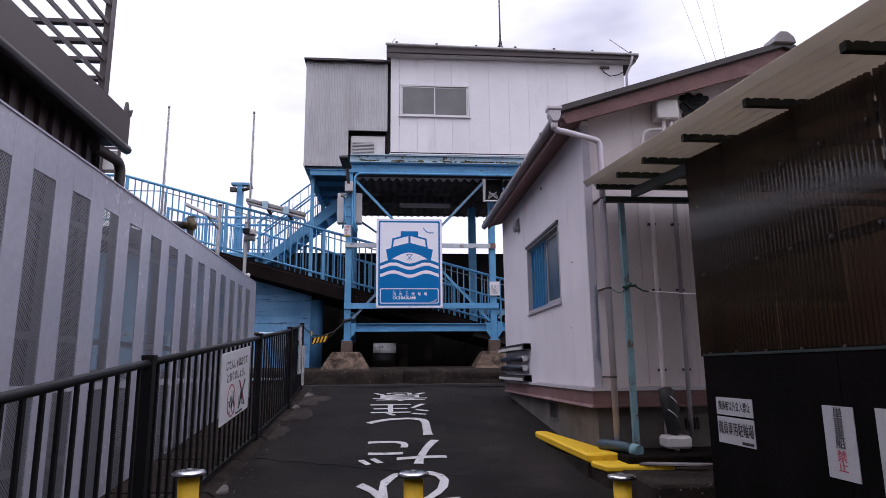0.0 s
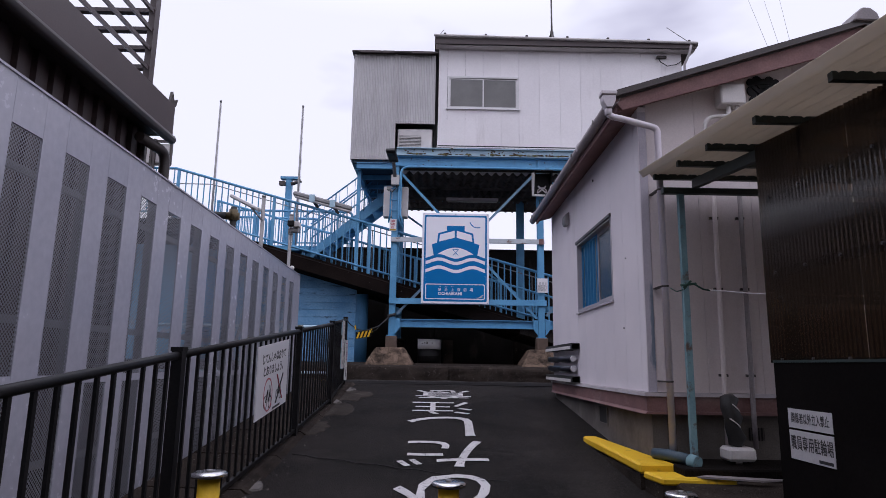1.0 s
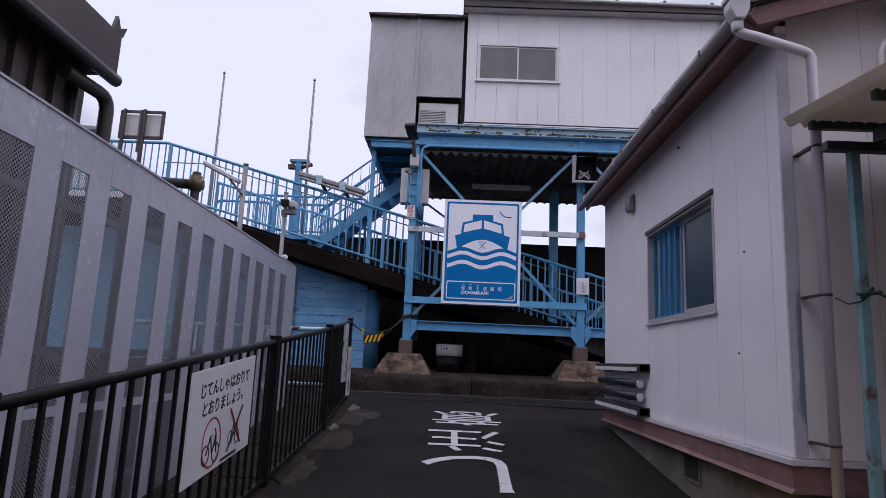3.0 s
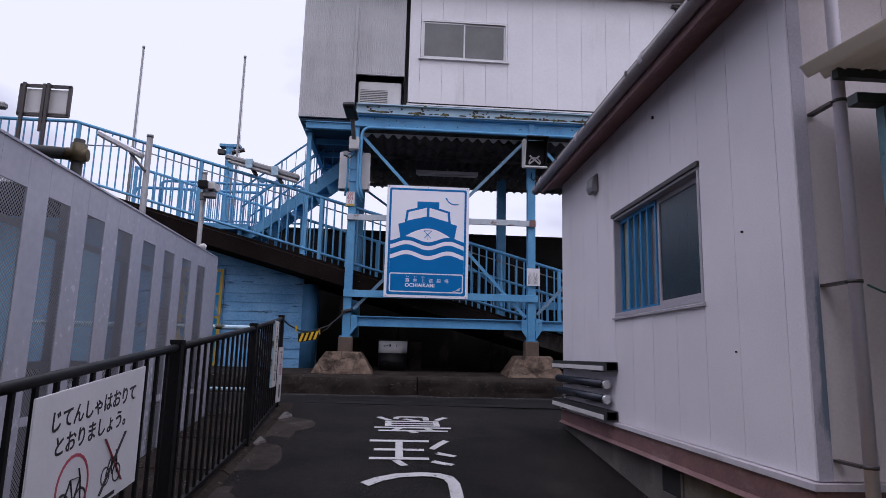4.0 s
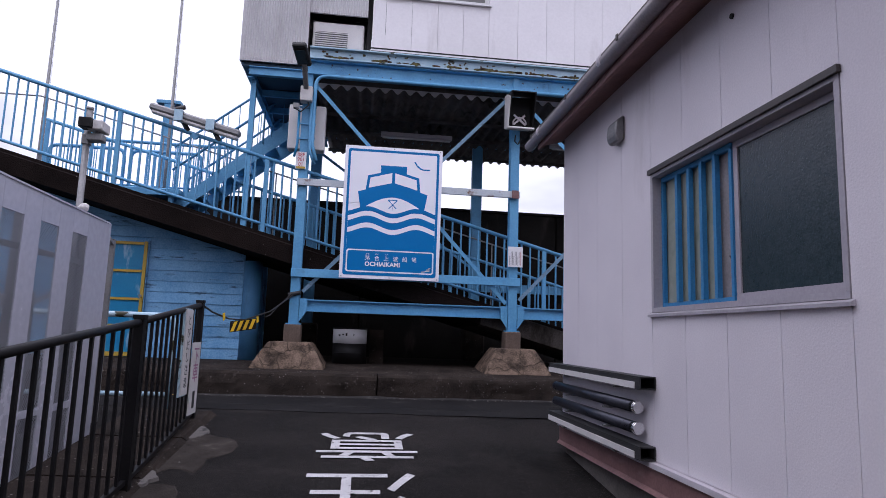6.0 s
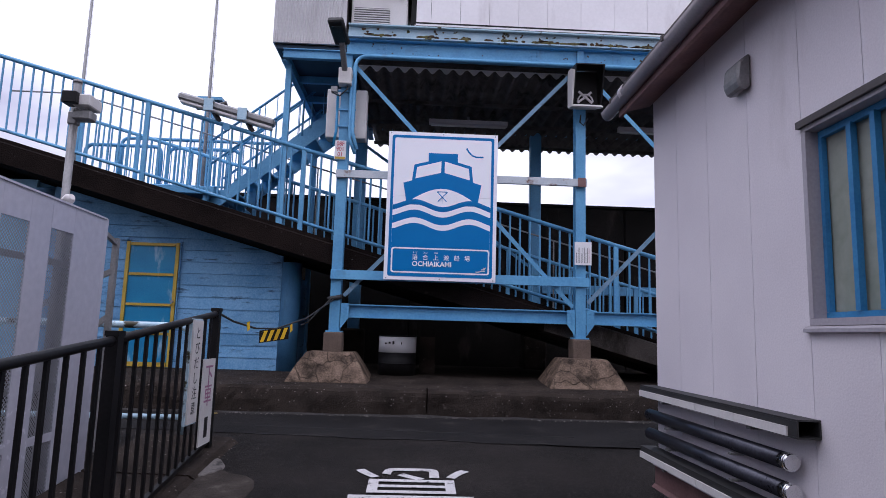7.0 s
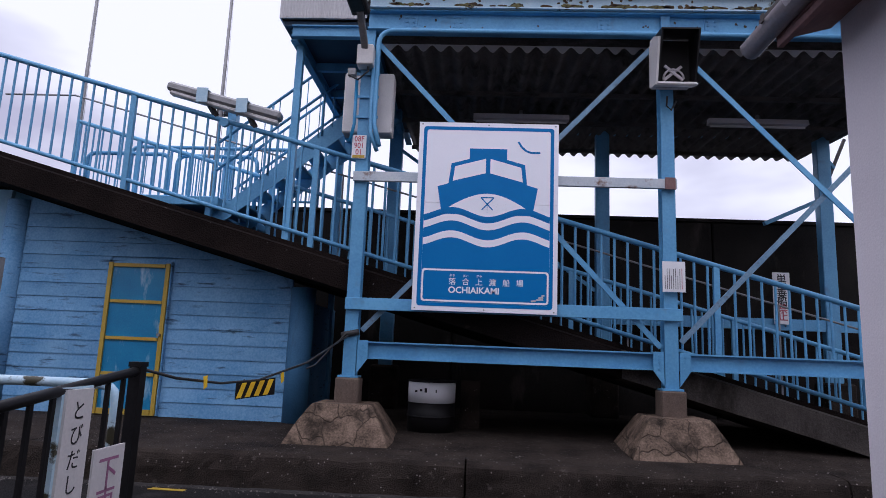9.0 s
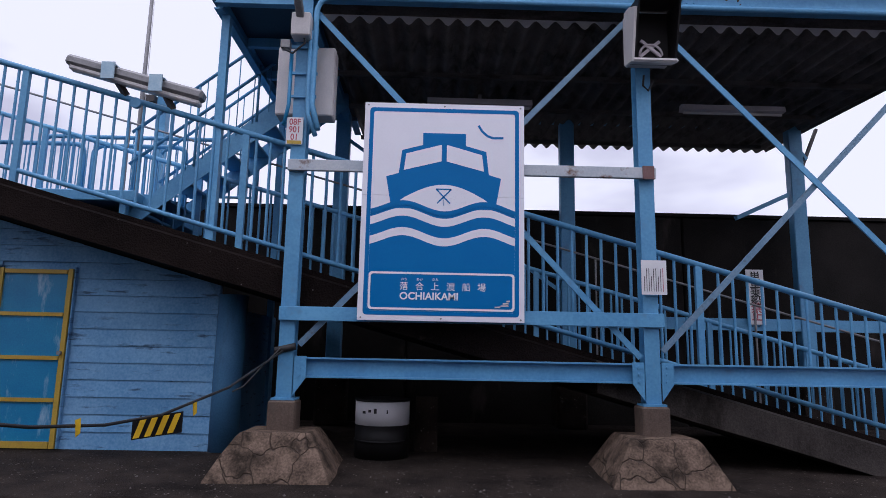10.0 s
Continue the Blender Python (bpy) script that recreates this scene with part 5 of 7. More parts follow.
one("frame", door, YELLOW, lambda bm: [box(bm, *q) for q in ((DX0 - 0.025, DX0 + 0.02, 14.485, 14.508, 1.6, DZ1 + 0.03), (DX1 - 0.02, DX1 + 0.025, 14.485, 14.508, 1.6, DZ1 + 0.03), (DX0 + 0.031, DX1 - 0.031, 14.485, 14.508, DZ1 - 0.02, DZ1 + 0.02), (DX0 + 0.031, DX1 - 0.031, 14.485, 14.508, 1.6, 1.66))])
for z in (2.035, 2.423, 2.832):
    one("rail", door, YELLOW, lambda bm: box(bm, DX0 + 0.031, DX1 - 0.031, 14.49, 14.509, z - 0.018, z + 0.018))
one("latch", door, GALV, lambda bm: tube(bm, [(DX1 - 0.01, 14.45, 2.47), (DX1 - 0.01, 14.484, 2.47)], 0.02, 8), "small latch")
one("jamb", door, BOARD, lambda bm: (box(bm, DX0 - 0.044, DX0 - 0.031, 14.5, 14.55, 1.6, DZ1 + 0.05), box(bm, DX1 + 0.031, DX1 + 0.044, 14.5, 14.55, 1.6, DZ1 + 0.05)))

# ---- black fence along the lane ----

FENCE = [(1.5, -1.43), (4.3, -1.41), (7.08, -1.335), (8.98, -1.315), (10.81, -1.405)]
fence = thing("fence", (-1.4, 6, 0.7), "black powder-coated steel fence along the sloping lane", "fence")


def fence_at(y):
    for (y0, x0), (y1, x1) in zip(FENCE, FENCE[1:]):
        if y <= y1 or y1 == 10.81:
            return x0 + (x1 - x0) * (y - y0) / (y1 - y0)


for (y0, x0), (y1, x1) in zip(FENCE, FENCE[1:]):
    g0, g1 = road_z(y0), road_z(y1)
    one("top_rail", fence, BLACK, lambda bm: tube(bm, [(x0, y0, g0 + 1.04), (x1, y1, g1 + 1.04)], 0.023, 10))
    one("bottom_rail", fence, BLACK, lambda bm: bar(bm, (x0, y0, g0 + 0.08), (x1, y1, g1 + 0.08), 0.03, 0.03))
    n = round((y1 - y0) / 0.137)
    for i in range(1, n):
        k = i / n
        x, y, g = x0 + (x1 - x0) * k, y0 + (y1 - y0) * k, g0 + (g1 - g0) * k
        one("picket", fence, BLACK, lambda bm: box(bm, x - 0.008, x + 0.008, y - 0.011, y + 0.011, g + 0.08, g + 1.02))
for y, x in FENCE:
    g = road_z(y)
    one("post", fence, BLACK, lambda bm: (box(bm, x - 0.03, x + 0.03, y - 0.03, y + 0.03, g - 0.05, g + 1.06), box(bm, x - 0.035, x + 0.035, y - 0.035, y + 0.035, g + 1.06, g + 1.085)))
curbing = thing("fence_footing", (-1.45, 6, 0.7), "broken low concrete strip under the fence", "kerb", kind="structure")
for k in range(12):
    y = -0.5 + k * 0.97
    one("concrete_slab", curbing, CONCRETE_DARKER, lambda bm: prism(bm, [(-2.0, y, road_z(y) - 0.02), (-1.22 + 0.05 * noise.noise(Vector((y, 0, 0))), y, road_z(y) - 0.02), (-1.3, y, road_z(y) + 0.035), (-2.0, y, road_z(y) + 0.05)], (0, 0.94, 0.094)))
PATCH = surface("broken_mortar", (0.1, 0.088, 0.08), (0.17, 0.15, 0.138), 0.9, scale=6, fine=80, bump=0.6, dist=0.01, stain=(0.03, 0.027, 0.025), stain_at=(0.5, 0.6), stain_scale=6)
DIRT = surface("trodden_dirt", (0.022, 0.018, 0.0155), (0.06, 0.05, 0.043), 0.95, scale=5, fine=90, bump=0.8, dist=0.01, stain=(0.11, 0.095, 0.085), stain_at=(0.6, 0.75), stain_scale=5, spec=0.1)
for k, (x, y, r, h) in enumerate(((-1.2, 9.9, 0.42, 0.007), (-1.29, 10.42, 0.16, 0.014), (-1.22, 8.7, 0.36, 0.006), (-1.3, 9.25, 0.12, 0.022), (-1.3, 5.5, 0.13, 0.014), (-1.28, 7.6, 0.3, 0.006))):
    pale = r < 0.2
    rub = thing("mortar_patch" if pale else "dirt_patch", (x, y, road_z(y)), "pale broken mortar patch on the asphalt edge" if pale else "flat brown dirt spread on the asphalt edge", "mortar patch" if pale else "dirt", "fence edge patches" if pale else "fence edge dirt", **({} if pale else {"kind": "structure"}))

    def lump(bm, x=x, y=y, r=r, k=k, h=h):
        top = []
        for i in range(24):
            a = i * math.pi / 12
            e = r * (1 + 0.4 * noise.noise(Vector((math.cos(a) * 1.9 + k * 3.3, math.sin(a) * 1.9, 0.5))))
            px, py = x + e * 0.8 * math.cos(a), y + e * 1.3 * math.sin(a)
            top.append((bm.verts.new((px, py, road_z(py) - 0.02)), bm.verts.new((x + (px - x) * 0.88, y + (py - y) * 0.88, road_z(y + (py - y) * 0.88) + h))))
        for i in range(24):
            p, q = top[i], top[(i + 1) % 24]
            bm.faces.new((p[0], q[0], q[1], p[1]))
        bm.faces.new([p[1] for p in top])

    one("patch", rub, PATCH if pale else DIRT, lump)

SIDE = Matrix(((0, 0, 1, 0), (1, 0, 0, 0), (0, 1, 0, 0), (0, 0, 0, 1)))


def on_side(x, y, z, slope=0.0):
    """A pose for writing that faces the lane from the fence."""
    shear = Matrix.Identity(4)
    shear[2][1] = slope
    return Matrix.Translation((x, y, z)) @ shear @ SIDE


bike = thing("bicycle_sign", (-1.34, 6.35, 1.2), "white dismount sign with bicycle pictograms on the fence", "sign")
BX = -1.318


def slanted(bm, y0, y1, h0, h1, x0, x1):
    prism(bm, [(x0, y0, road_z(y0) + h0), (x0, y1, road_z(y1) + h0), (x0, y1, road_z(y1) + h1), (x0, y0, road_z(y0) + h1)], (x1 - x0, 0, 0))


one("board", bike, WHITE, lambda bm: slanted(bm, 5.6, 6.58, 0.43, 0.99, BX - 0.008, BX))
lettering("lettering", "じてんしゃはおりて", 0.086, INK, on_side(BX + 0.001, 6.1, road_z(6.1) + 0.875, 0.1), bike, 0.0006, 0.0015)
lettering("lettering", "とおりましょう。", 0.086, INK, on_side(BX + 0.001, 6.1, road_z(6.1) + 0.775, 0.1), bike, 0.0006, 0.0015)


def hoop(bm, y, z, r, w, n=24):
    a = [[bm.verts.new((BX + e, y + q * math.cos(2 * math.pi * i / n), z + q * math.sin(2 * math.pi * i / n))) for i in range(n)] for e in (0.0005, 0.0018) for q in (r, r - w)]
    for p, q in ((0, 1), (2, 3), (0, 2), (1, 3)):
        for i in range(n):
            bm.faces.new((a[p][i], a[p][(i + 1) % n], a[q][(i + 1) % n], a[q][i]))


def bicycle(bm, y, z, s):
    hoop(bm, y - 0.06 * s, z - 0.05 * s, 0.045 * s, 0.008 * s, 16)
    hoop(bm, y + 0.06 * s, z - 0.05 * s, 0.045 * s, 0.008 * s, 16)
    for a, b, c, d in ((-0.06, -0.05, -0.02, 0.03), (-0.02, 0.03, 0.045, 0.03), (0.045, 0.03, 0.06, -0.05), (-0.02, 0.03, 0.01, -0.05), (0.045, 0.03, 0.01, -0.05), (0.045, 0.03, 0.03, 0.06)):
        bar(bm, (BX + 0.001, y + a * s, z + b * s), (BX + 0.001, y + c * s, z + d * s), 0.008 * s, 0.0015)


zc = road_z(5.94) + 0.585
one("red_ring", bike, RED_INK, lambda bm: hoop(bm, 5.94, zc, 0.135, 0.013))
one("bicycle_mark", bike, INK, lambda bm: bicycle(bm, 5.94, zc, 1.2))
one("bicycle_mark", bike, INK, lambda bm: bicycle(bm, 6.29, road_z(6.29) + 0.59, 0.95))
one("cross_stroke", bike, INK, lambda bm: bar(bm, (BX + 0.003, 6.18, road_z(6.29) + 0.47), (BX + 0.003, 6.4, road_z(6.29) + 0.72), 0.014, 0.0015))
one("cross_stroke", bike, RED_INK, lambda bm: bar(bm, (BX + 0.003, 6.19, road_z(6.29) + 0.71), (BX + 0.003, 6.4, road_z(6.29) + 0.5), 0.014, 0.0015))
one("caption", bike, INK, lambda bm: slanted(bm, 6.1, 6.35, 0.443, 0.46, BX, BX + 0.001))

warn = thing("warning_board", (-1.36, 10.24, 1.48), "narrow white warning board with a grey frame on the fence", "sign")
one("board", warn, OFF_WHITE, lambda bm: box(bm, -1.352, -1.34, 10.15, 10.335, 1.49, 2.18))
one("edge", warn, PALE_BLUE, lambda bm: box(bm, -1.375, -1.353, 10.135, 10.35, 1.48, 2.19), "pale blue edge")
lettering("lettering", "と\nび\nだ\nし\n注\n意", 0.09, INK, on_side(-1.339, 10.243, 1.835), warn, 0.0006, 0.0, line=1.12)
alight = thing("alight_board", (-1.33, 10.5, 1.3), "white dismount board with faded purple writing", "sign")
one("board", alight, OFF_WHITE, lambda bm: box(bm, -1.338, -1.328, 10.375, 10.625, 1.31, 1.91))
lettering("lettering", "下\n車", 0.17, PURPLE_INK, on_side(-1.327, 10.5, 1.715), alight, 0.0006, 0.0005, line=0.8)
one("caption", alight, INK, lambda bm: box(bm, -1.328, -1.3265, 10.47, 10.54, 1.36, 1.5))
one("tie", alight, BLACK, lambda bm: box(bm, -1.4, -1.338, 10.49, 10.51, 1.7, 1.72))

hoop_bar = thing("hoop_barrier", (-2.4, 11.4, 1.25), "pale blue tubular hoop barrier behind the fence", "barrier")
one("hoop", hoop_bar, PALE_BLUE, lambda bm: tube(bm, [(-1.72, 11.2, 1.22), (-1.72, 11.2, 2.0), *arc((-1.72, 11.2, 2.14), (-1.72, 11.2, 2.02), (-1.84, 11.2, 2.14)), (-4.6, 11.2, 2.14)], 0.028, 10))
one("lower_bar", hoop_bar, PALE_BLUE, lambda bm: tube(bm, [(-1.72, 11.2, 1.4), (-4.6, 11.2, 1.4)], 0.022, 8))
for x in (-2.6, -3.6, -4.55):
    one("upright", hoop_bar, PALE_BLUE, lambda bm: tube(bm, [(x, 11.2, 1.22), (x, 11.2, 2.14)], 0.022, 8))

dash = thing("road_dash", (-2.1, 12.55, 1.34), "short worn yellow paint dash on the asphalt", "road marking", kind="structure")
one("paint", dash, YELLOW, lambda bm: prism(bm, [(-2.2, 12.66, 1.25), (-1.91, 12.65, 1.25), (-1.9, 12.7, 1.25), (-2.18, 12.72, 1.25)], (0, 0, 0.003)))

rope = thing("rope", (-1.2, 12.2, 2.1), "black rope slung from the fence to the frame post", "rope")
one("line", rope, RUBBER, lambda bm: tube(bm, [(-1.405, 10.81, 2.255), (-1.38, 11.2, 2.19), (-1.33, 11.75, 2.14), (-1.25, 12.25, 2.145), (-1.08, 12.95, 2.27), (-0.9, 13.76, 2.53)], 0.009, 6))
one("loose_end", rope, RUBBER, lambda bm: tube(bm, [(-0.92, 13.74, 2.55), (-1.05, 13.7, 2.4), (-1.18, 13.66, 2.24), (-1.25, 13.6, 2.2)], 0.007, 6))
one("knot", rope, RUBBER, lambda bm: tube(bm, [(-0.97, 13.77, 2.53), (-0.8, 13.77, 2.57)], 0.03, 8))
for y, x in ((11.5, -1.35), (12.55, -1.18)):
    one("ribbon", rope, ROAD_YELLOW, lambda bm: prism(bm, [(x, y, 2.19), (x + 0.025, y, 2.2), (x + 0.03, y, 2.13), (x + 0.01, y, 2.11)], (0, 0.004, 0)), "yellow ribbon")
hang = thing("hazard_tag", (-1.28, 12.26, 2.03), "yellow and black striped hazard tag on the rope", "tag")
one("plate", hang, BLACK, lambda bm: prism(bm, [(-1.42, 12.26, 1.995), (-1.13, 12.26, 2.045), (-1.13, 12.26, 2.167), (-1.42, 12.26, 2.12)], (0, 0.012, 0)))
for k in range(4):
    x = -1.41 + 0.066 * k
    one("stripe", hang, ROAD_YELLOW, lambda bm: prism(bm, [(x, 12.257, 2.003 + 0.17 * (x + 1.42)), (x + 0.036, 12.257, 2.009 + 0.17 * (x + 1.42)), (x + 0.074, 12.257, 2.122 + 0.17 * (x + 1.42)), (x + 0.038, 12.257, 2.116 + 0.17 * (x + 1.42))], (0, 0.002, 0)))
for x in (-1.4, -1.16):
    one("tie", hang, RUBBER, lambda bm: tube(bm, [(x, 12.266, 2.1), (-1.31 if x < -1.2 else -1.24, 12.12 if x < -1.2 else 12.3, 2.15)], 0.004, 5))

# ---- pale panel fence ----

panels = thing("panel_fence", (-2.06, 5, 0.5), "pale grey panel fence with perforated vertical strips", "fence")
PX, PITCH = -2.06, 0.4625


def fence_top(y):
    """The panels' top edge sinks a little towards the far end."""
    return 2.93 - 0.0115 * (y - 4.5)


for k in range(-9, 13):
    y0 = 4.095 + PITCH * k - 0.1
    y1 = y0 + PITCH
    if k == 12:
        y1 = 10.29
    a, b = y0 + 0.1, y0 + 0.35
    low = road_z(y0) - 0.25
    one("panel_strip", panels, PANEL, lambda bm: box(bm, PX - 0.012, PX, b, y1 + 0.098 if k < 12 else y1, low, fence_top(y0)))
    for z0, z1 in ((2.7, fence_top(y0)), (low, low + 0.12), (1.42, 1.47)):
        one("panel_rail", panels, PANEL, lambda bm: box(bm, PX - 0.0125, PX - 0.0005, a + 0.0005, b - 0.0005, z0, z1))
    one("perforated_strip", panels, PERFORATED, lambda bm: box(bm, PX - 0.007, PX - 0.005, a, b, low + 0.121, 1.419))
    one("perforated_strip", panels, PERFORATED, lambda bm: box(bm, PX - 0.007, PX - 0.005, a, b, 1.471, 2.699))
for k in range(-4, 7):
    y = 4.42 + 2 * PITCH * k
    one("upright", panels, GALV, lambda bm: box(bm, PX - 0.09, PX - 0.03, y - 0.02, y + 0.02, road_z(y) - 0.3, 2.85))
for z in (1.0, 1.75, 2.5):
    one("rail", panels, GALV, lambda bm: box(bm, PX - 0.029, PX - 0.0125, -0.2, 10.28, z - 0.02, z + 0.02))
one("top_cap", panels, PANEL, lambda bm: prism(bm, [(PX - 0.02, -0.2, fence_top(-0.2) + 0.001), (PX + 0.008, -0.2, fence_top(-0.2) + 0.001), (PX + 0.008, -0.2, fence_top(-0.2) + 0.014), (PX - 0.02, -0.2, fence_top(-0.2) + 0.014)], (0, 10.49, fence_top(10.29) - fence_top(-0.2))))
one("end_post", panels, PANEL, lambda bm: box(bm, PX - 0.05, PX - 0.001, 10.292, 10.33, 0.9, 2.874))
end_frame = thing("fence_end_frame", (-2.2, 10.75, 1.2), "galvanised angle frame bracing the end of the panel fence", "bracing frame")
one("upright", end_frame, GALV, lambda bm: bar(bm, (-2.2, 10.76, road_z(10.76) - 0.02), (-2.2, 10.76, 2.8), 0.04, 0.04))
one("top_tie", end_frame, GALV, lambda bm: bar(bm, (-2.2, 10.76, 2.76), (-2.11, 10.33, 2.8), 0.03, 0.03))
one("brace", end_frame, GALV, lambda bm: bar(bm, (-2.2, 10.76, 2.55), (-2.75, 10.62, 2.2), 0.04, 0.04))
one("brace", end_frame, GALV, lambda bm: bar(bm, (-2.2, 10.76, 2.2), (-2.75, 10.62, 1.7), 0.04, 0.04))
one("rear_upright", end_frame, GALV, lambda bm: bar(bm, (-2.76, 10.62, road_z(10.6) - 0.02), (-2.76, 10.62, 2.3), 0.04, 0.04))
for y in (8.0, 9.0, 10.0):
    one("stay", panels, GALV, lambda bm: tube(bm, [(PX - 0.08, y, 2.2), (PX - 0.55, y + 0.35, road_z(y))], 0.02, 6))

# ---- dark brown building behind the panel fence ----

brown = thing("brown_building", (-4.5, 3, 0), "dark brown metal-clad building with a louvre screen on its roof", "building")
y = -6.0
while y < 7.0:
    one("cladding_panel", brown, BROWN_METAL, lambda bm: prism(bm, [(-3.1, y, -0.5), (-3.06, y + 0.012, -0.5), (-3.06, y + 0.1, -0.5), (-3.1, y + 0.112, -0.5), (-3.1, y + 0.218, -0.5), (-3.13, y + 0.218, -0.5), (-3.13, y, -0.5)], (0, 0, 4.45)))
    y += 0.22
one("end_wall", brown, BROWN_METAL, lambda bm: box(bm, -9, -3.12, 6.9, 7.02, -0.5, 3.95))
one("fascia", brown, BROWN_METAL, lambda bm: (box(bm, -2.84, -2.8, -6, 7.1, 3.9, 4.24), box(bm, -9, -2.841, 7.06, 7.1, 3.9, 4.24)), "dark brown fascia band")
one("soffit", brown, DARK_TRIM, lambda bm: box(bm, -3.2, -2.842, -6, 7.05, 3.9, 3.93))
one("gutter", brown, DARK_TRIM, lambda bm: tube(bm, [(-2.83, -6, 3.88), (-2.83, 7.16, 3.88)], 0.05, 8))
one("roof_deck", brown, DARK_TRIM, lambda bm: box(bm, -9, -2.842, -6, 7.05, 4.18, 4.2))
one("finial", brown, DARK_TRIM, lambda bm: (prism(bm, [(-2.83, 6.98, 4.24), (-2.83, 7.12, 4.24), (-2.83, 7.16, 4.34), (-2.83, 7.07, 4.29), (-2.83, 7.02, 4.37)], (0.03, 0, 0))))
one("downpipe", brown, DARK_TRIM, lambda bm: tube(bm, [(-2.95, 6.7, 3.75), (-2.92, 7.0, 3.75), *arc((-2.9, 7.2, 3.75), (-2.91, 7.08, 3.75), (-2.9, 7.2, 3.62)), (-2.9, 7.2, 0.6)], 0.055, 10))
one("corner_trim", brown, GALV, lambda bm: box(bm, -3.1, -3.04, 7.02, 7.05, 0.5, 3.88))
one("wall_base", brown, BROWN_METAL, lambda bm: box(bm, -9, -3.14, -6, 6.89, -0.5, 3.9))
for y in (6.5, 4.2, 1.9):
    one("louvre_post", brown, BROWN_METAL, lambda bm: box(bm, -2.86, -2.8, y - 0.05, y + 0.05, 4.242, 6.4))
one("louvre_post", brown, BROWN_METAL, lambda bm: box(bm, -4.86, -4.8, 6.45, 6.55, 4.2, 6.4))
for k in range(10):
    z = 4.36 + 0.2 * k
    one("louvre_slat", brown, BROWN_METAL, lambda bm: prism(bm, [(-2.87, -5, z + 0.02), (-2.81, -5, z - 0.02), (-2.81, -5, z + 0.02), (-2.87, -5, z + 0.06)], (0, 11.45, 0)))
    if k < 4:
        one("louvre_slat", brown, BROWN_METAL, lambda bm: box(bm, -4.8, -2.871, 6.46, 6.53, z, z + 0.04))

# ---- white house ----

house = thing("house", (3.8, 8, 0.8), "small white rendered house with a tiled gable roof", "house")
HX, HY, HYB = 1.755, 5.87, 10.0
WY0, WY1, HZ0, HZ1 = 6.79, 8.33, 2.208, 3.048


def roof_under(x):
    return 3.77 + 0.326 * (x - 1.47) if x < 3.68 else 4.49 - 0.326 * (x - 3.68)


ys = [5.935, 6.01, 6.425, 6.79, 7.175, 7.56, 7.945, 8.33, 8.76, 9.2, 9.62, 10.0]
for a, b in zip(ys, ys[1:]):
    if a >= WY0 - 0.01 and b <= WY1 + 0.01:
        one("wall_panel", house, STUCCO, lambda bm: box(bm, HX, HX + 0.1, a + 0.0018, b - 0.0018, 1.37, HZ0))
        one("wall_panel", house, STUCCO, lambda bm: box(bm, HX, HX + 0.1, a + 0.0018, b - 0.0018, HZ1, 3.8))
    else:
        one("wall_panel", house, STUCCO, lambda bm: box(bm, HX, HX + 0.1, a + 0.0018, b - 0.0018, 1.37, 3.8))
one("corner_trim", house, STUCCO, lambda bm: box(bm, HX - 0.006, HX + 0.07, HY - 0.006, 5.933, 1.37, 3.8), bevel=0.004)
one("corner_flashing", house, surface("peeling_corner_strip", (0.4, 0.37, 0.42), (0.5, 0.46, 0.51), 0.7, scale=6, bump=0.2, stain=(0.15, 0.18, 0.23), stain_at=(0.57, 0.63), stain_scale=4, streak=6), lambda bm: box(bm, 1.757, 1.821, 5.8595, 5.8635, 1.371, 3.75), "peeling grey corner strip")
for yb in ys[1:-1]:
    one("seam_back", house, GREY_PVC, lambda bm: [box(bm, HX + 0.02, HX + 0.03, yb - 0.0016, yb + 0.0016, za, zb) for za, zb in (((1.38, HZ0), (HZ1, 3.79)) if WY0 - 0.01 < yb < WY1 + 0.01 else ((1.38, 3.79),))])
xs = [1.827, 2.25, 2.7, 3.15, 3.68, 4.05, 4.5, 4.95, 5.4, 5.85]
for a, b in zip(xs, xs[1:]):
    one("gable_panel", house, CREAM, lambda bm: prism(bm, [(a + 0.0015, HY, 1.37), (b - 0.0015, HY, 1.37), (b - 0.0015, HY, roof_under(b) - 0.02), (a + 0.0015, HY, roof_under(a) - 0.02)], (0, 0.06, 0)))
one("rear_wall", house, STUCCO, lambda bm: prism(bm, [(1.857, HYB - 0.1, 1.0), (5.85, HYB - 0.1, 1.0), (5.85, HYB - 0.1, roof_under(5.85) - 0.02), (3.68, HYB - 0.1, 4.44), (1.857, HYB - 0.1, roof_under(1.857) - 0.02)], (0, 0.1, 0)))
one("far_wall", house, STUCCO, lambda bm: box(bm, 5.85, 5.95, HY, HYB, 0.8, 3.9))
one("foundation", house, CONCRETE, lambda bm: (box(bm, HX + 0.03, HX + 0.2, HY + 0.03, HYB, 0.2, 1.22), box(bm, HX + 0.201, 5.9, HY + 0.03, HY + 0.2, 0.2, 1.22)), "grey concrete foundation")
one("base_board", house, BROWN_TRIM, lambda bm: (box(bm, HX - 0.025, HX + 0.03, HY - 0.025, HYB, 1.222, 1.335), box(bm, HX + 0.031, 5.9, HY - 0.025, HY + 0.03, 1.222, 1.335)), "faded maroon base board")
one("drip_flashing", house, GREY_PVC, lambda bm: (box(bm, HX - 0.04, HX + 0.06, HY - 0.04, HYB, 1.337, 1.366), box(bm, HX + 0.061, 5.9, HY - 0.04, HY + 0.06, 1.337, 1.366)), "lilac grey drip flashing")
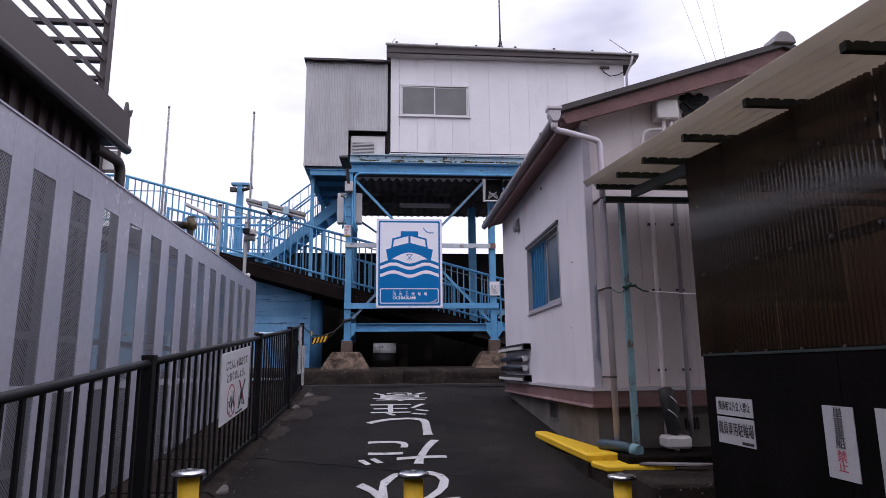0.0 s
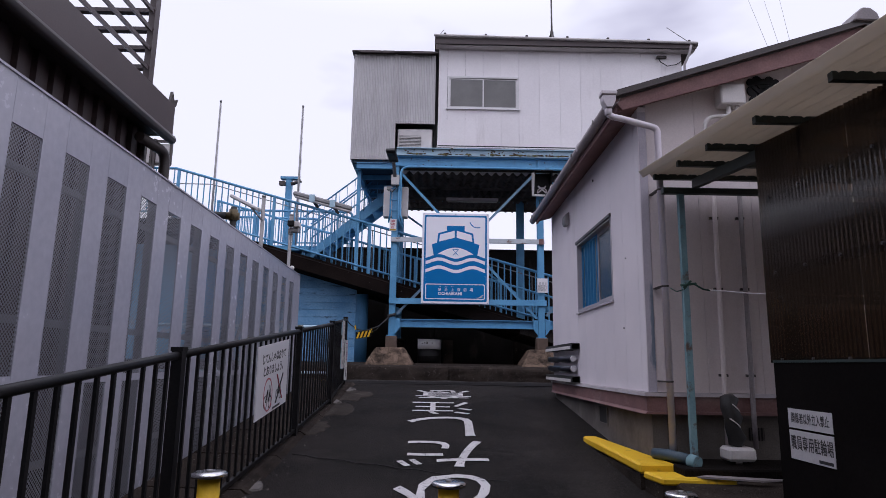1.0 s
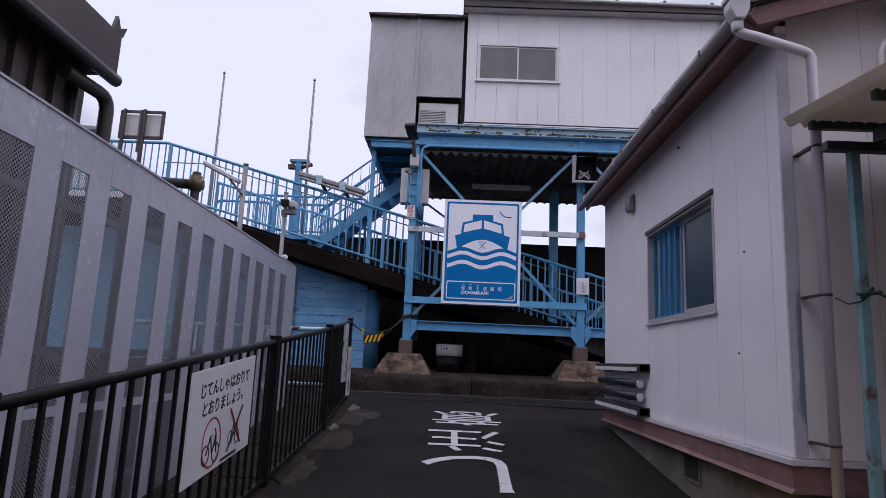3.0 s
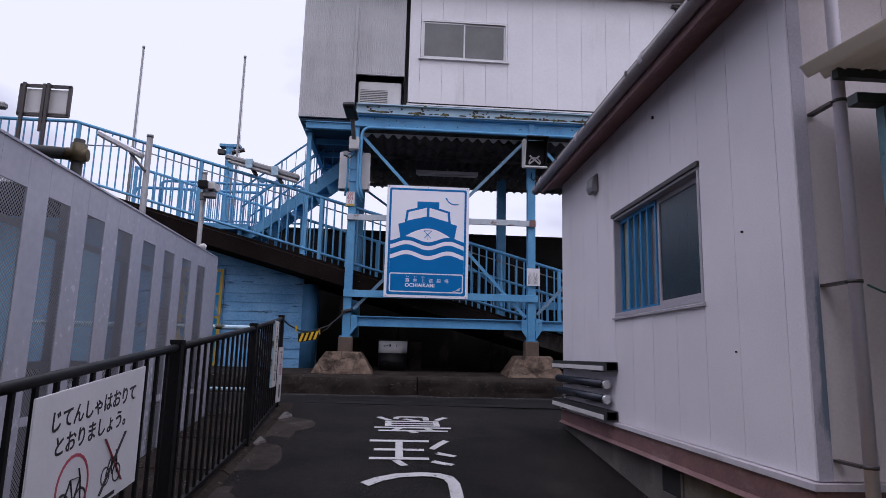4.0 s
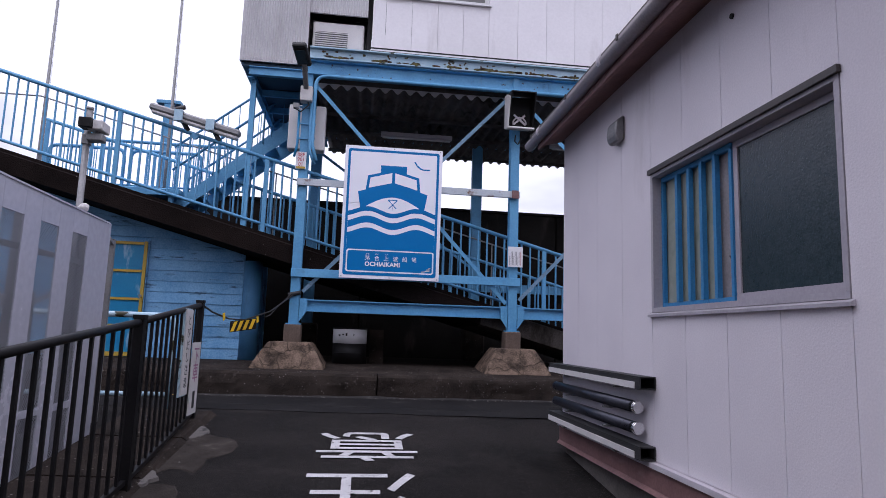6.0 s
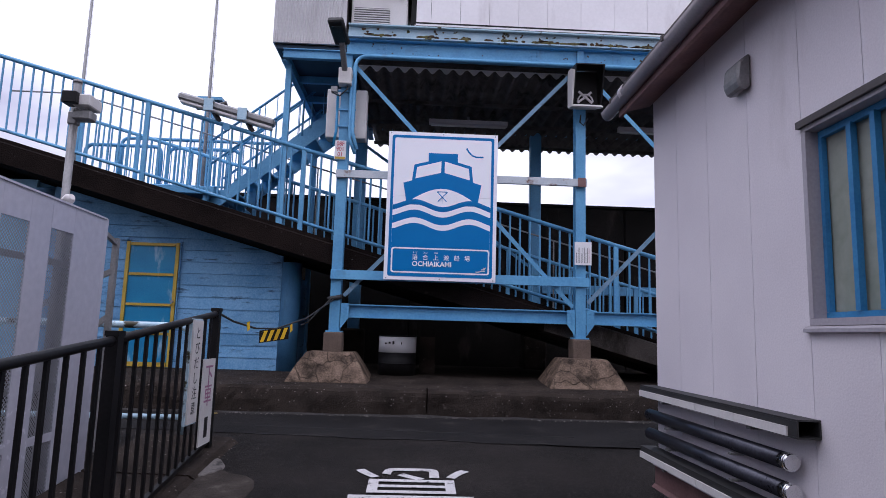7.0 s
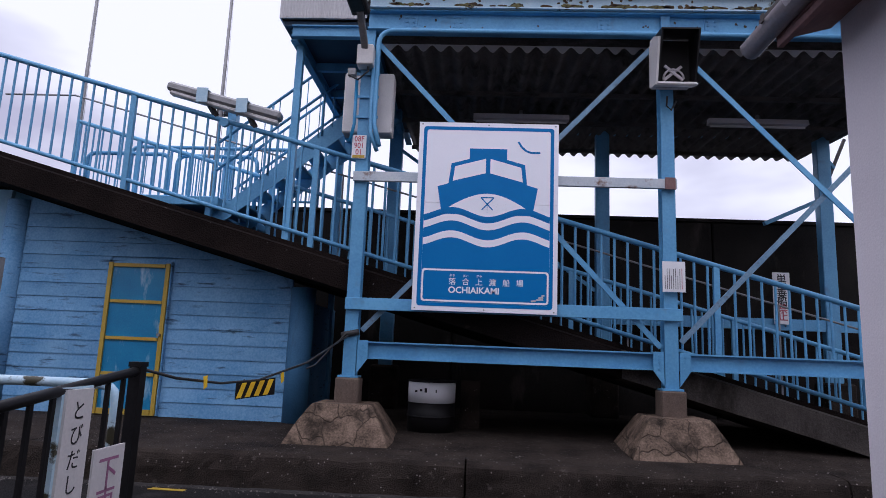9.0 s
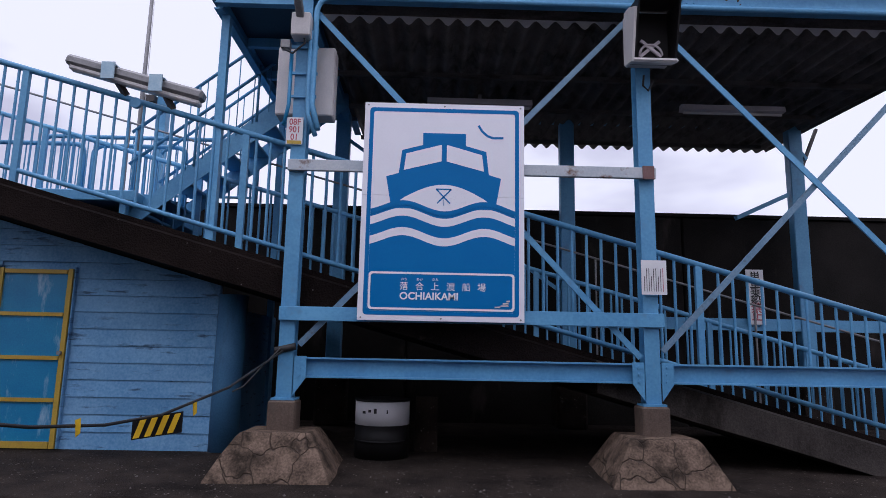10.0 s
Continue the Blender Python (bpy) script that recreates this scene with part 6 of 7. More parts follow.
one("lower_ledge", house, BROWN_TRIM, lambda bm: (prism(bm, [(HX - 0.05, HY - 0.05, 1.2), (HX + 0.03, HY - 0.05, 1.2), (HX + 0.03, HY - 0.05, 1.221), (HX - 0.03, HY - 0.05, 1.221)], (0, HYB - HY + 0.05, 0)), box(bm, HX + 0.031, 5.9, HY - 0.05, HY + 0.03, 1.2, 1.221)))
one("vent_frame", house, CONCRETE, lambda bm: [box(bm, HX + 0.02, HX + 0.0295, *q) for q in ((7.22, 7.25, 0.98, 1.16), (7.53, 7.56, 0.98, 1.16), (7.251, 7.529, 0.98, 1.0))])
# Solid dark plates paint the shade of the vent openings.
one("vent_hole", house, HOLE, lambda bm: box(bm, HX + 0.024, HX + 0.0295, 7.251, 7.529, 1.001, 1.16), "dark foundation vent")
one("vent_hole", house, HOLE, lambda bm: box(bm, 2.56, 2.68, HY + 0.02, HY + 0.0295, 1.0, 1.1), "dark foundation vent")
for k in range(5):
    one("vent_bar", house, DARK_TRIM, lambda bm: box(bm, 2.565 + 0.025 * k, 2.573 + 0.025 * k, HY + 0.012, HY + 0.0195, 1.0, 1.1))
for sgn in (-1, 1):
    e0, e1 = (1.47, 3.68) if sgn < 0 else (6.0, 3.68)
    z0, z1 = (3.77, 4.49) if sgn < 0 else (3.733, 4.49)
    one("roof", house, DARK_TRIM, lambda bm: prism(bm, [(e0, 5.66, z0), (e1, 5.66, z1), (e1, 5.66, z1 + 0.05), (e0, 5.66, z0 + 0.05)], (0, HYB + 0.08 - 5.66, 0)), "dark metal roof slope")
    one("bargeboard", house, BROWN_TRIM, lambda bm: prism(bm, [(e0 + sgn * -0.1, 5.67, z0 - 0.08), (e1, 5.67, z1 - 0.17), (e1, 5.67, z1 - 0.002), (e0 + sgn * -0.03, 5.67, z0 + 0.005)], (0, 0.035, 0)), "faded maroon bargeboard")
    one("rake_trim", house, DARK_TRIM, lambda bm: prism(bm, [(e0, 5.63, z0 + 0.012), (e1, 5.63, z1 + 0.006), (e1, 5.63, z1 + 0.06), (e0, 5.63, z0 + 0.065)], (0, 0.035, 0)))
one("verge_soffit", house, BROWN_TRIM, lambda bm: (prism(bm, [(1.6, 5.706, 3.775), (3.68, 5.706, 4.453), (3.68, 5.706, 4.475), (1.6, 5.706, 3.8)], (0, 0.16, 0))))
one("eave_soffit", house, BROWN_TRIM, lambda bm: prism(bm, [(1.53, 5.706, 3.72), (HX - 0.002, 5.706, 3.78), (HX - 0.002, 5.706, 3.82), (1.53, 5.706, 3.76)], (0, HYB + 0.06 - 5.706, 0)))
one("ridge_tile", house, GUTTER, lambda bm: (prism(bm, [(3.57, 5.6, 4.52), (3.8, 5.6, 4.52), (3.78, 5.6, 4.59), (3.72, 5.6, 4.64), (3.65, 5.6, 4.64), (3.59, 5.6, 4.59)], (0, 0.2, 0)), prism(bm, [(3.6, 5.801, 4.52), (3.77, 5.801, 4.52), (3.685, 5.801, 4.6)], (0, 4.5, 0))), "grey ridge end tile", bevel=0.01)


def trough(bm):
    a = []
    for yy, zz in ((5.66, 3.79), (10.24, 3.775)):
        pts = []
        for k in range(9):
            t = math.pi + math.pi * k / 8
            pts.append((1.505 + 0.048 * math.cos(t), zz + 0.06 * math.sin(t) + 0.01))
        for k in range(8, -1, -1):
            t = math.pi + math.pi * k / 8
            pts.append((1.505 + 0.042 * math.cos(t), zz + 0.053 * math.sin(t) + 0.01))
        a.append([bm.verts.new((p, yy, q)) for p, q in pts])
    n = len(a[0])
    for i in range(n):
        bm.faces.new((a[0][i], a[1][i], a[1][(i + 1) % n], a[0][(i + 1) % n])).smooth = True
    bm.faces.new(a[0])
    bm.faces.new(a[1][::-1])


one("gutter", house, GUTTER, trough, "weathered half-round gutter")
for k in range(5):
    yy = 6.2 + 0.95 * k
    one("gutter_bracket", house, DARK_TRIM, lambda bm: box(bm, 1.4495, 1.4565, yy, yy + 0.025, 3.775, 3.81))
for yy in (6.9, 8.4, 9.8):
    one("gutter_collar", house, GREY_PVC, lambda bm: tube(bm, [(1.505, yy, 3.8 - 0.0033 * (yy - 5.66)), (1.505, yy + 0.05, 3.8 - 0.0033 * (yy - 5.61))], 0.053, 14))
one("eave_fascia", house, BROWN_TRIM, lambda bm: box(bm, 1.532, 1.555, 5.706, HYB + 0.06, 3.69, 3.765))
one("hopper", house, GREY_PVC, lambda bm: (prism(bm, [(1.375, 5.58, 3.79), (1.505, 5.58, 3.79), (1.505, 5.58, 3.825), (1.375, 5.58, 3.825)], (0, 0.11, 0)), prism(bm, [(1.385, 5.59, 3.74), (1.415, 5.59, 3.68), (1.465, 5.59, 3.68), (1.495, 5.59, 3.74), (1.495, 5.59, 3.789), (1.385, 5.59, 3.789)], (0, 0.09, 0)), tube(bm, [(1.44, 5.635, 3.68), (1.44, 5.635, 3.62)], 0.032, 12)), "grey pvc hopper head", bevel=0.006)
one("downpipe", house, PIPE_LILAC, lambda bm: tube(bm, [(1.44, 5.635, 3.66), (1.45, 5.636, 3.625), (1.48, 5.638, 3.61), (1.54, 5.645, 3.602), (1.82, 5.69, 3.55), (1.85, 5.698, 3.54), (1.865, 5.7, 3.515), (1.87, 5.7, 0.86)], 0.027, 12), "lilac pvc downpipe")
for z in (1.45, 2.2, 3.0):
    one("pipe_clip", house, DARK_TRIM, lambda bm: (tube(bm, [(1.868, 5.7, z), (1.868, 5.7, z + 0.014)], 0.031, 12), box(bm, 1.83, 1.86, 5.71, 5.868, z, z + 0.012)))
for x, top, pm in ((2.36, 3.0, CREAM), (2.58, 3.0, GUTTER)):
    one("thin_pipe", house, pm, lambda bm: tube(bm, [(x, 5.82, top + 0.02), (x - 0.01, 5.82, 1.25), (x - 0.02, 5.8, 0.95)], 0.02, 8))
    for z in (1.5, 2.2, 2.8):
        one("pipe_clip", house, DARK_TRIM, lambda bm: box(bm, x - 0.035, x + 0.035, 5.835, 5.86, z, z + 0.02))
gw = one("gable_window", house, ALU, lambda bm: [box(bm, *q) for q in ((2.79, 4.2, 5.845, 5.869, 2.06, 2.1), (2.79, 4.2, 5.845, 5.869, 2.98, 3.02), (2.79, 2.83, 5.845, 5.869, 2.101, 2.979), (4.16, 4.2, 5.845, 5.869, 2.101, 2.979))], "aluminium window in the gable wall")
one("pane", gw, GLASS_DARK, lambda bm: box(bm, 2.831, 4.159, 5.856, 5.866, 2.101, 2.979))
one("meter_box", house, OFF_WHITE, lambda bm: box(bm, 2.44, 2.655, 5.73, 5.868, 3.79, 3.98), "white terminal box", bevel=0.012)
one("elbow_pipe", house, OFF_WHITE, lambda bm: tube(bm, [(2.5, 5.78, 3.7), *arc((2.31, 5.8, 3.7), (2.42, 5.8, 3.7), (2.31, 5.8, 3.58)), (2.31, 5.8, 3.1)], 0.018, 8))
for x in (2.52, 2.59):
    one("elbow_pipe", house, OFF_WHITE, lambda bm: tube(bm, [(x, 5.78, 3.8), (x, 5.8, 3.6), (x + 0.02, 5.82, 3.3)], 0.02, 8))
one("crest", house, BLACK, lambda bm: [tube(bm, [(x, 5.85, z), (x, 5.868, z)], q, 14) for x, z, q in ((2.76, 4.05, 0.03), (2.82, 4.06, 0.045), (2.93, 4.065, 0.04), (2.99, 4.05, 0.03), (2.87, 4.03, 0.05), (2.78, 3.97, 0.05), (2.95, 3.98, 0.05), (2.87, 3.94, 0.055), (2.79, 3.88, 0.045), (2.95, 3.9, 0.04), (2.86, 3.85, 0.05), (2.77, 3.82, 0.03))] + [bar(bm, (xa, 5.846, za), (xb, 5.846, zb), 0.01, 0.03) for xa, za, xb, zb in ((2.74, 4.03, 3.01, 4.05), (2.78, 4.0, 2.94, 3.86), (2.96, 4.0, 2.8, 3.84))], "black ornamental crest on the gable")
one("pipe_hook", house, DARK_TRIM, lambda bm: tube(bm, [(3.0, 5.83, 3.06), (3.1, 5.83, 3.0), (3.14, 5.83, 2.9)], 0.025, 8))
one("wall_cap", house, GALV, lambda bm: prism(bm, [(1.753, 8.7, 3.38), (1.7, 8.7, 3.37), (1.678, 8.7, 3.42), (1.69, 8.7, 3.51), (1.753, 8.7, 3.56)], (0, 0.15, 0)), "hooded metal wall vent", bevel=0.012)
for yy, z, q in ((7.44, 3.6, 0.014), (6.34, 2.54, 0.006), (6.46, 1.915, 0.005)):
    one("screw_cap", house, BLACK, lambda bm: tube(bm, [(1.745, yy, z), (1.757, yy, z)], q, 8))

FRAME = surface("lilac_window_frame", (0.33, 0.3, 0.33), (0.42, 0.385, 0.41), 0.45, bump=0.05, stain=(0.25, 0.22, 0.22), stain_at=(0.58, 0.8))
win = one("window", house, FRAME, lambda bm: [box(bm, HX - 0.004, HX + 0.09, *q) for q in ((WY0 + 0.002, WY1 - 0.002, HZ0 + 0.002, HZ0 + 0.03), (WY0 + 0.002, WY0 + 0.03, HZ0 + 0.031, HZ1 - 0.03), (WY1 - 0.03, WY1 - 0.002, HZ0 + 0.031, HZ1 - 0.03), (WY0 + 0.002, WY1 - 0.002, HZ1 - 0.029, HZ1 - 0.002))], "lilac grey sliding window, one half screened with blue bars")
one("head_trim", win, DARK_TRIM, lambda bm: box(bm, HX - 0.02, HX - 0.002, WY0 - 0.01, WY1 + 0.01, HZ1 - 0.01, HZ1 + 0.02))
one("sill", win, FRAME, lambda bm: prism(bm, [(HX - 0.02, WY0 - 0.02, HZ0 - 0.025), (HX - 0.002, WY0 - 0.02, HZ0 - 0.025), (HX - 0.002, WY0 - 0.02, HZ0 + 0.0), (HX - 0.02, WY0 - 0.02, HZ0 - 0.01)], (0, WY1 - WY0 + 0.04, 0)))
WM = 7.57
one("sash", win, FRAME, lambda bm: [box(bm, HX + 0.06, HX + 0.08, *q) for q in ((WY0 + 0.031, WM, HZ0 + 0.031, HZ0 + 0.07), (WY0 + 0.031, WM, HZ1 - 0.065, HZ1 - 0.031), (WY0 + 0.031, WY0 + 0.06, HZ0 + 0.071, HZ1 - 0.066), (WM - 0.035, WM, HZ0 + 0.071, HZ1 - 0.066))])
one("pane", win, GLASS_DARK, lambda bm: box(bm, HX + 0.068, HX + 0.073, WY0 + 0.061, WM - 0.036, HZ0 + 0.071, HZ1 - 0.066), "dark pebbled glass")
BLUE_WOOD = surface("peeling_blue_wood", (0.02, 0.16, 0.36), (0.045, 0.23, 0.45), 0.6, scale=5, bump=0.15, stain=(0.02, 0.06, 0.1), stain_at=(0.6, 0.68), stain_scale=7, streak=3)
one("screen_frame", win, BLUE_WOOD, lambda bm: [box(bm, HX + 0.05, HX + 0.072, *q) for q in ((WM + 0.002, WY1 - 0.031, HZ0 + 0.032, HZ0 + 0.056), (WM + 0.002, WY1 - 0.031, HZ1 - 0.06, HZ1 - 0.031), (WM + 0.002, WM + 0.024, HZ0 + 0.057, HZ1 - 0.061), (WY1 - 0.053, WY1 - 0.031, HZ0 + 0.057, HZ1 - 0.061))], "peeling blue screen frame")
for k in range(4):
    yy = WM + 0.14 + 0.13 * k
    one("screen_bar", win, BLUE_WOOD, lambda bm: box(bm, HX + 0.04, HX + 0.066, yy - 0.013, yy + 0.013, HZ0 + 0.057, HZ1 - 0.055))
one("curtain", win, surface("dusty_green_curtain", (0.22, 0.25, 0.2), (0.32, 0.33, 0.28), 0.8, scale=3, fine=20, bump=0.2), lambda bm: box(bm, HX + 0.078, HX + 0.083, WM + 0.16, WY1 - 0.031, HZ0 + 0.032, HZ1 - 0.032), "faded green sheet behind the bars")
one("torn_sheet", win, surface("grey_torn_sheet", (0.2, 0.18, 0.18), (0.3, 0.27, 0.27), 0.7, scale=8, bump=0.2, stain=(0.04, 0.035, 0.035), stain_at=(0.62, 0.66), stain_scale=6), lambda bm: box(bm, HX + 0.078, HX + 0.083, WM + 0.002, WM + 0.155, HZ0 + 0.032, HZ1 - 0.032), "torn grey sheet")
one("window_back", win, HOLE, lambda bm: box(bm, HX + 0.092, HX + 0.099, WY0 + 0.002, WY1 - 0.002, HZ0 + 0.002, HZ1 - 0.002))


def rack_pipe(name, z, y0, y1, square):
    t = thing(name, (1.71, 9, z), "white and black square conduit stored on wall brackets" if square else "dark steel pipe with a bright end cap on wall brackets", "pipe", "pipes on the wall")
    if square:
        one("tube", t, RUBBER, lambda bm: [box(bm, 1.655, 1.753, y0, y1, z + 0.068, z + 0.075), box(bm, 1.655, 1.753, y0, y1, z, z + 0.007), box(bm, 1.746, 1.753, y0, y1, z + 0.008, z + 0.067)], "black square tube")
        for k in range(4):
            a, b = y0 + 0.06 + (y1 - y0 - 0.06) * k / 4, y0 + 0.06 + (y1 - y0 - 0.06) * (k + 1) / 4
            one("sleeve", t, OFF_WHITE, lambda bm: box(bm, 1.647, 1.654, a + 0.002, b - 0.002, z + 0.004, z + 0.042), "white sleeve")
        one("mouth", t, RUBBER, lambda bm: box(bm, 1.655, 1.662, y0, y1, z + 0.008, z + 0.067))
    else:
        one("tube", t, surface("chromed_dark_pipe", (0.03, 0.03, 0.04), (0.06, 0.06, 0.075), 0.3, metal=0.6, bump=0.05), lambda bm: tube(bm, [(1.7, y0, z), (1.7, y1, z)], 0.036, 12))
        one("end_cap", t, STEEL, lambda bm: (tube(bm, [(1.7, y0 - 0.065, z), (1.7, y0 - 0.001, z)], 0.034, 14), tube(bm, [(1.7, y0 - 0.05, z), (1.7, y0 - 0.035, z)], 0.038, 14)), "steel threaded end")
    for yy in (y0 + 0.35, y1 - 0.4):
        one("bracket", t, GALV, lambda bm: box(bm, 1.65, 1.754, yy, yy + 0.03, z - 0.012 if square else z - 0.046, z - 0.001 if square else z - 0.034))


rack_pipe("stored_conduit", 1.765, 8.29, 10.05, True)
rack_pipe("stored_conduit", 1.373, 8.3, 10.05, True)
rack_pipe("stored_pipe", 1.655, 8.47, 10.0, False)
rack_pipe("stored_pipe", 1.535, 8.47, 10.0, False)

# ---- cycle shelter ----

shelter = thing("cycle_shelter", (3, 2.5, 0.4), "cycle shelter of smoked corrugated sheets with a translucent roof", "shelter")
QX = 2.02


def shelter_roof(x, y):
    return 3.135 + 0.1 * (y - 5.7)


one("roof_sheet", shelter, POLY, lambda bm: wave(bm, 1.69, 4.9, -0.6, 5.7, shelter_roof, 0.08, 0.024, 0.002, 8), "cream corrugated polycarbonate roof")
for yy in (5.6, 5.1, 4.6, 3.98, 3.3, 2.6, 1.9, 1.2, 0.5):
    one("purlin", shelter, GREEN_BEAM, lambda bm: box(bm, 1.78, 4.85, yy - 0.018, yy + 0.018, shelter_roof(0, yy) - 0.06, shelter_roof(0, yy) - 0.019))
for x in (2.09, 3.4, 4.7):
    one("rafter", shelter, GREEN_BEAM, lambda bm: bar(bm, (x, -0.5, shelter_roof(x, -0.5) - 0.12), (x, 5.55, shelter_roof(x, 5.55) - 0.1), 0.045, 0.075))
one("end_beam", shelter, GREEN_BEAM, lambda bm: box(bm, 1.84, 4.8, 5.56, 5.62, 2.945, 2.99))
one("end_post", shelter, TEAL_POST, lambda bm: bar(bm, (1.99, 5.6, 0.82), (1.99, 5.6, 2.944), 0.045, 0.045), "peeling pale teal post")
one("post_cord", shelter, surface("green_cord", (0.008, 0.04, 0.032), (0.016, 0.07, 0.05), 0.7), lambda bm: (tube(bm, [(1.945, 5.57, 2.2), (2.065, 5.57, 2.215)], 0.011, 6), tube(bm, [(1.965, 5.57, 2.18), (2.025, 5.57, 2.235)], 0.009, 6), tube(bm, [(2.045, 5.56, 2.21), (2.115, 5.56, 2.17), (2.165, 5.55, 2.16)], 0.007, 6), tube(bm, [(1.89, 5.66, 2.19), (1.93, 5.62, 2.155), (1.975, 5.58, 2.17), (2.005, 5.57, 2.21)], 0.005, 6)))
one("cord", shelter, WHITE, lambda bm: tube(bm, [(2.16, 5.55, 2.165), (2.33, 5.2, 2.1), (2.6, 4.4, 2.0)], 0.004, 5))


def side_sheet(bm, y0, y1, z0f, z1f, pitch=0.034, amp=0.0095):
    n = int((y1 - y0) / pitch * 6)
    rows = []
    for k in range(n + 1):
        yy = y0 + (y1 - y0) * k / n
        xx = QX + amp * math.cos(2 * math.pi * (yy - y0) / pitch)
        rows.append([bm.verts.new((xx + e, yy, z)) for z in (z0f, z1f(yy)) for e in (0, 0.002)])
    for a, b in zip(rows, rows[1:]):
        for i, j in ((0, 2), (3, 1), (1, 0), (2, 3)):
            bm.faces.new((a[i], a[j], b[j], b[i])).smooth = True


for y0, y1 in ((-0.5, 0.3), (0.32, 1.1), (1.12, 1.95), (1.97, 2.75), (2.77, 3.58), (3.6, 4.45)):
    one("smoked_sheet", shelter, SMOKED, lambda bm: side_sheet(bm, y0, y1, 1.6, lambda v: shelter_roof(0, v) - 0.07), "smoked corrugated sheet")
for y0, y1 in ((-0.5, 0.7), (0.705, 1.93), (1.935, 3.16), (3.165, 4.4)):
    one("lower_panel", shelter, PLYWOOD, lambda bm: box(bm, QX - 0.012, QX + 0.002, y0, y1, road_z(y0) + 0.06, 1.6), "black lower panel")
for z in (1.58, 2.1, 2.55):
    one("side_rail", shelter, GREEN_BEAM, lambda bm: box(bm, QX + 0.02, QX + 0.06, -0.5, 4.4, z, z + 0.045))
for yy in (4.36, 2.76, 1.1):
    one("side_post", shelter, GREEN_BEAM, lambda bm: box(bm, QX + 0.061, QX + 0.12, yy - 0.03, yy + 0.03, road_z(yy), shelter_roof(0, yy) - 0.07))
for yy in [4.3 - 0.3 * k for k in range(12)]:
    for z in (1.62, 2.12, 2.57):
        one("screw", shelter, DARK_TRIM, lambda bm: tube(bm, [(QX - 0.018, yy, z), (QX - 0.008, yy, z)], 0.008, 6))
one("lower_edge", shelter, GREEN_BEAM, lambda bm: box(bm, QX - 0.016, QX + 0.06, -0.5, 4.4, 1.601, 1.615))
wall_lamp = thing("shelter_lamp", (2.6, 2.9, 2.5), "small round white lamp inside the shelter", "lamp")
one("shade", wall_lamp, WHITE, lambda bm: tube(bm, [(2.6, 2.9, 2.42), (2.6, 2.86, 2.46), (2.6, 2.8, 2.5)], [0.06, 0.09, 0.05], 12))
one("stem", wall_lamp, GALV, lambda bm: tube(bm, [(2.6, 2.8, 2.5), (2.6, 2.75, 2.85)], 0.012, 6))


# White laminated sheets, their colour dimmed for the shade they hang in.
LAMINATE = surface("shade_dimmed_sheet", (0.46, 0.44, 0.46), (0.54, 0.52, 0.53), 0.35, bump=0.02, stain=(0.36, 0.33, 0.34), stain_at=(0.56, 0.75), stain_scale=5, streak=3)


def shelter_sign(name, label, y0, y1, z0, z1):
    t = thing(name, (QX - 0.02, (y0 + y1) / 2, z0), label, "sign")
    one("sheet", t, LAMINATE, lambda bm: box(bm, QX - 0.0165, QX - 0.0125, y0, y1, z0, z1))
    return t


def on_shelter(y, z):
    """A pose for writing that faces the lane from the right-hand side."""
    return Matrix.Translation((QX - 0.0172, y, z)) @ Matrix(((0, 0, -1, 0), (-1, 0, 0, 0), (0, 1, 0, 0), (0, 0, 0, 1)))


s1 = shelter_sign("staff_sign", "white sign with bold black writing on the black panel", 3.885, 4.28, 1.25, 1.352)
lettering("lettering", "関係者以外立入禁止", 0.06, INK, on_shelter(4.08, 1.3), s1, 0.0004, 0.0005, sx=0.64)
s2 = shelter_sign("parking_sign", "white cycle park sign with bold black writing", 3.885, 4.28, 1.085, 1.238)
lettering("lettering", "職員専用駐輪場", 0.082, INK, on_shelter(4.08, 1.168), s2, 0.0004, 0.0006, sx=0.66)
one("caption", s2, INK, lambda bm: box(bm, QX - 0.0172, QX - 0.0166, 3.9, 4.02, 1.094, 1.11))
s3 = shelter_sign("boarding_sign", "water-stained laminated sheet with black and red writing", 3.1, 3.3, 1.035, 1.355)
lettering("lettering", "単\n車\n乗\n船", 0.054, INK, on_shelter(3.2, 1.255), s3, 0.0004, 0.0006, line=0.8, sx=1.25)
lettering("lettering", "禁\n止", 0.054, RED_INK, on_shelter(3.2, 1.11), s3, 0.0004, 0.0006, line=0.8, sx=1.25)
s4 = shelter_sign("round_mark_sheet", "white sheet with a black ring mark", 2.58, 2.97, 0.97, 1.36)
one("ring_mark", s4, INK, lambda bm: [bar(bm, (QX - 0.0172, 2.76 + 0.14 * math.cos(a * 0.4), 1.16 + 0.15 * math.sin(a * 0.4)), (QX - 0.0172, 2.76 + 0.14 * math.cos(a * 0.4 + 0.4), 1.16 + 0.15 * math.sin(a * 0.4 + 0.4)), 0.02, 0.001) for a in range(16)])

# ---- foot of the house ----

step = thing("house_step", (2.2, 5.6, 0.7), "rough concrete step along the foot of the house", "step", kind="structure")
one("step_block", step, CONCRETE_DARKER, lambda bm: box(bm, 1.72, 4.8, 4.6, 5.88, 0.3, 0.78), bevel=0.02)
one("step_top", step, DARK_CONCRETE, lambda bm: box(bm, 1.81, 4.8, 5.32, 5.86, 0.782, 0.86), bevel=0.01)
ykerb = thing("yellow_kerb", (1.58, 6.2, 0.7), "yellow painted kerb block, chipped at the corners", "kerb")
one("long_side", ykerb, ROAD_YELLOW, lambda bm: prism(bm, [(1.52, 7.2, 0.812), (1.65, 7.2, 0.812), (1.83, 5.55, 0.79), (1.56, 5.55, 0.79)], (0, 0, 0.072)), bevel=0.015)
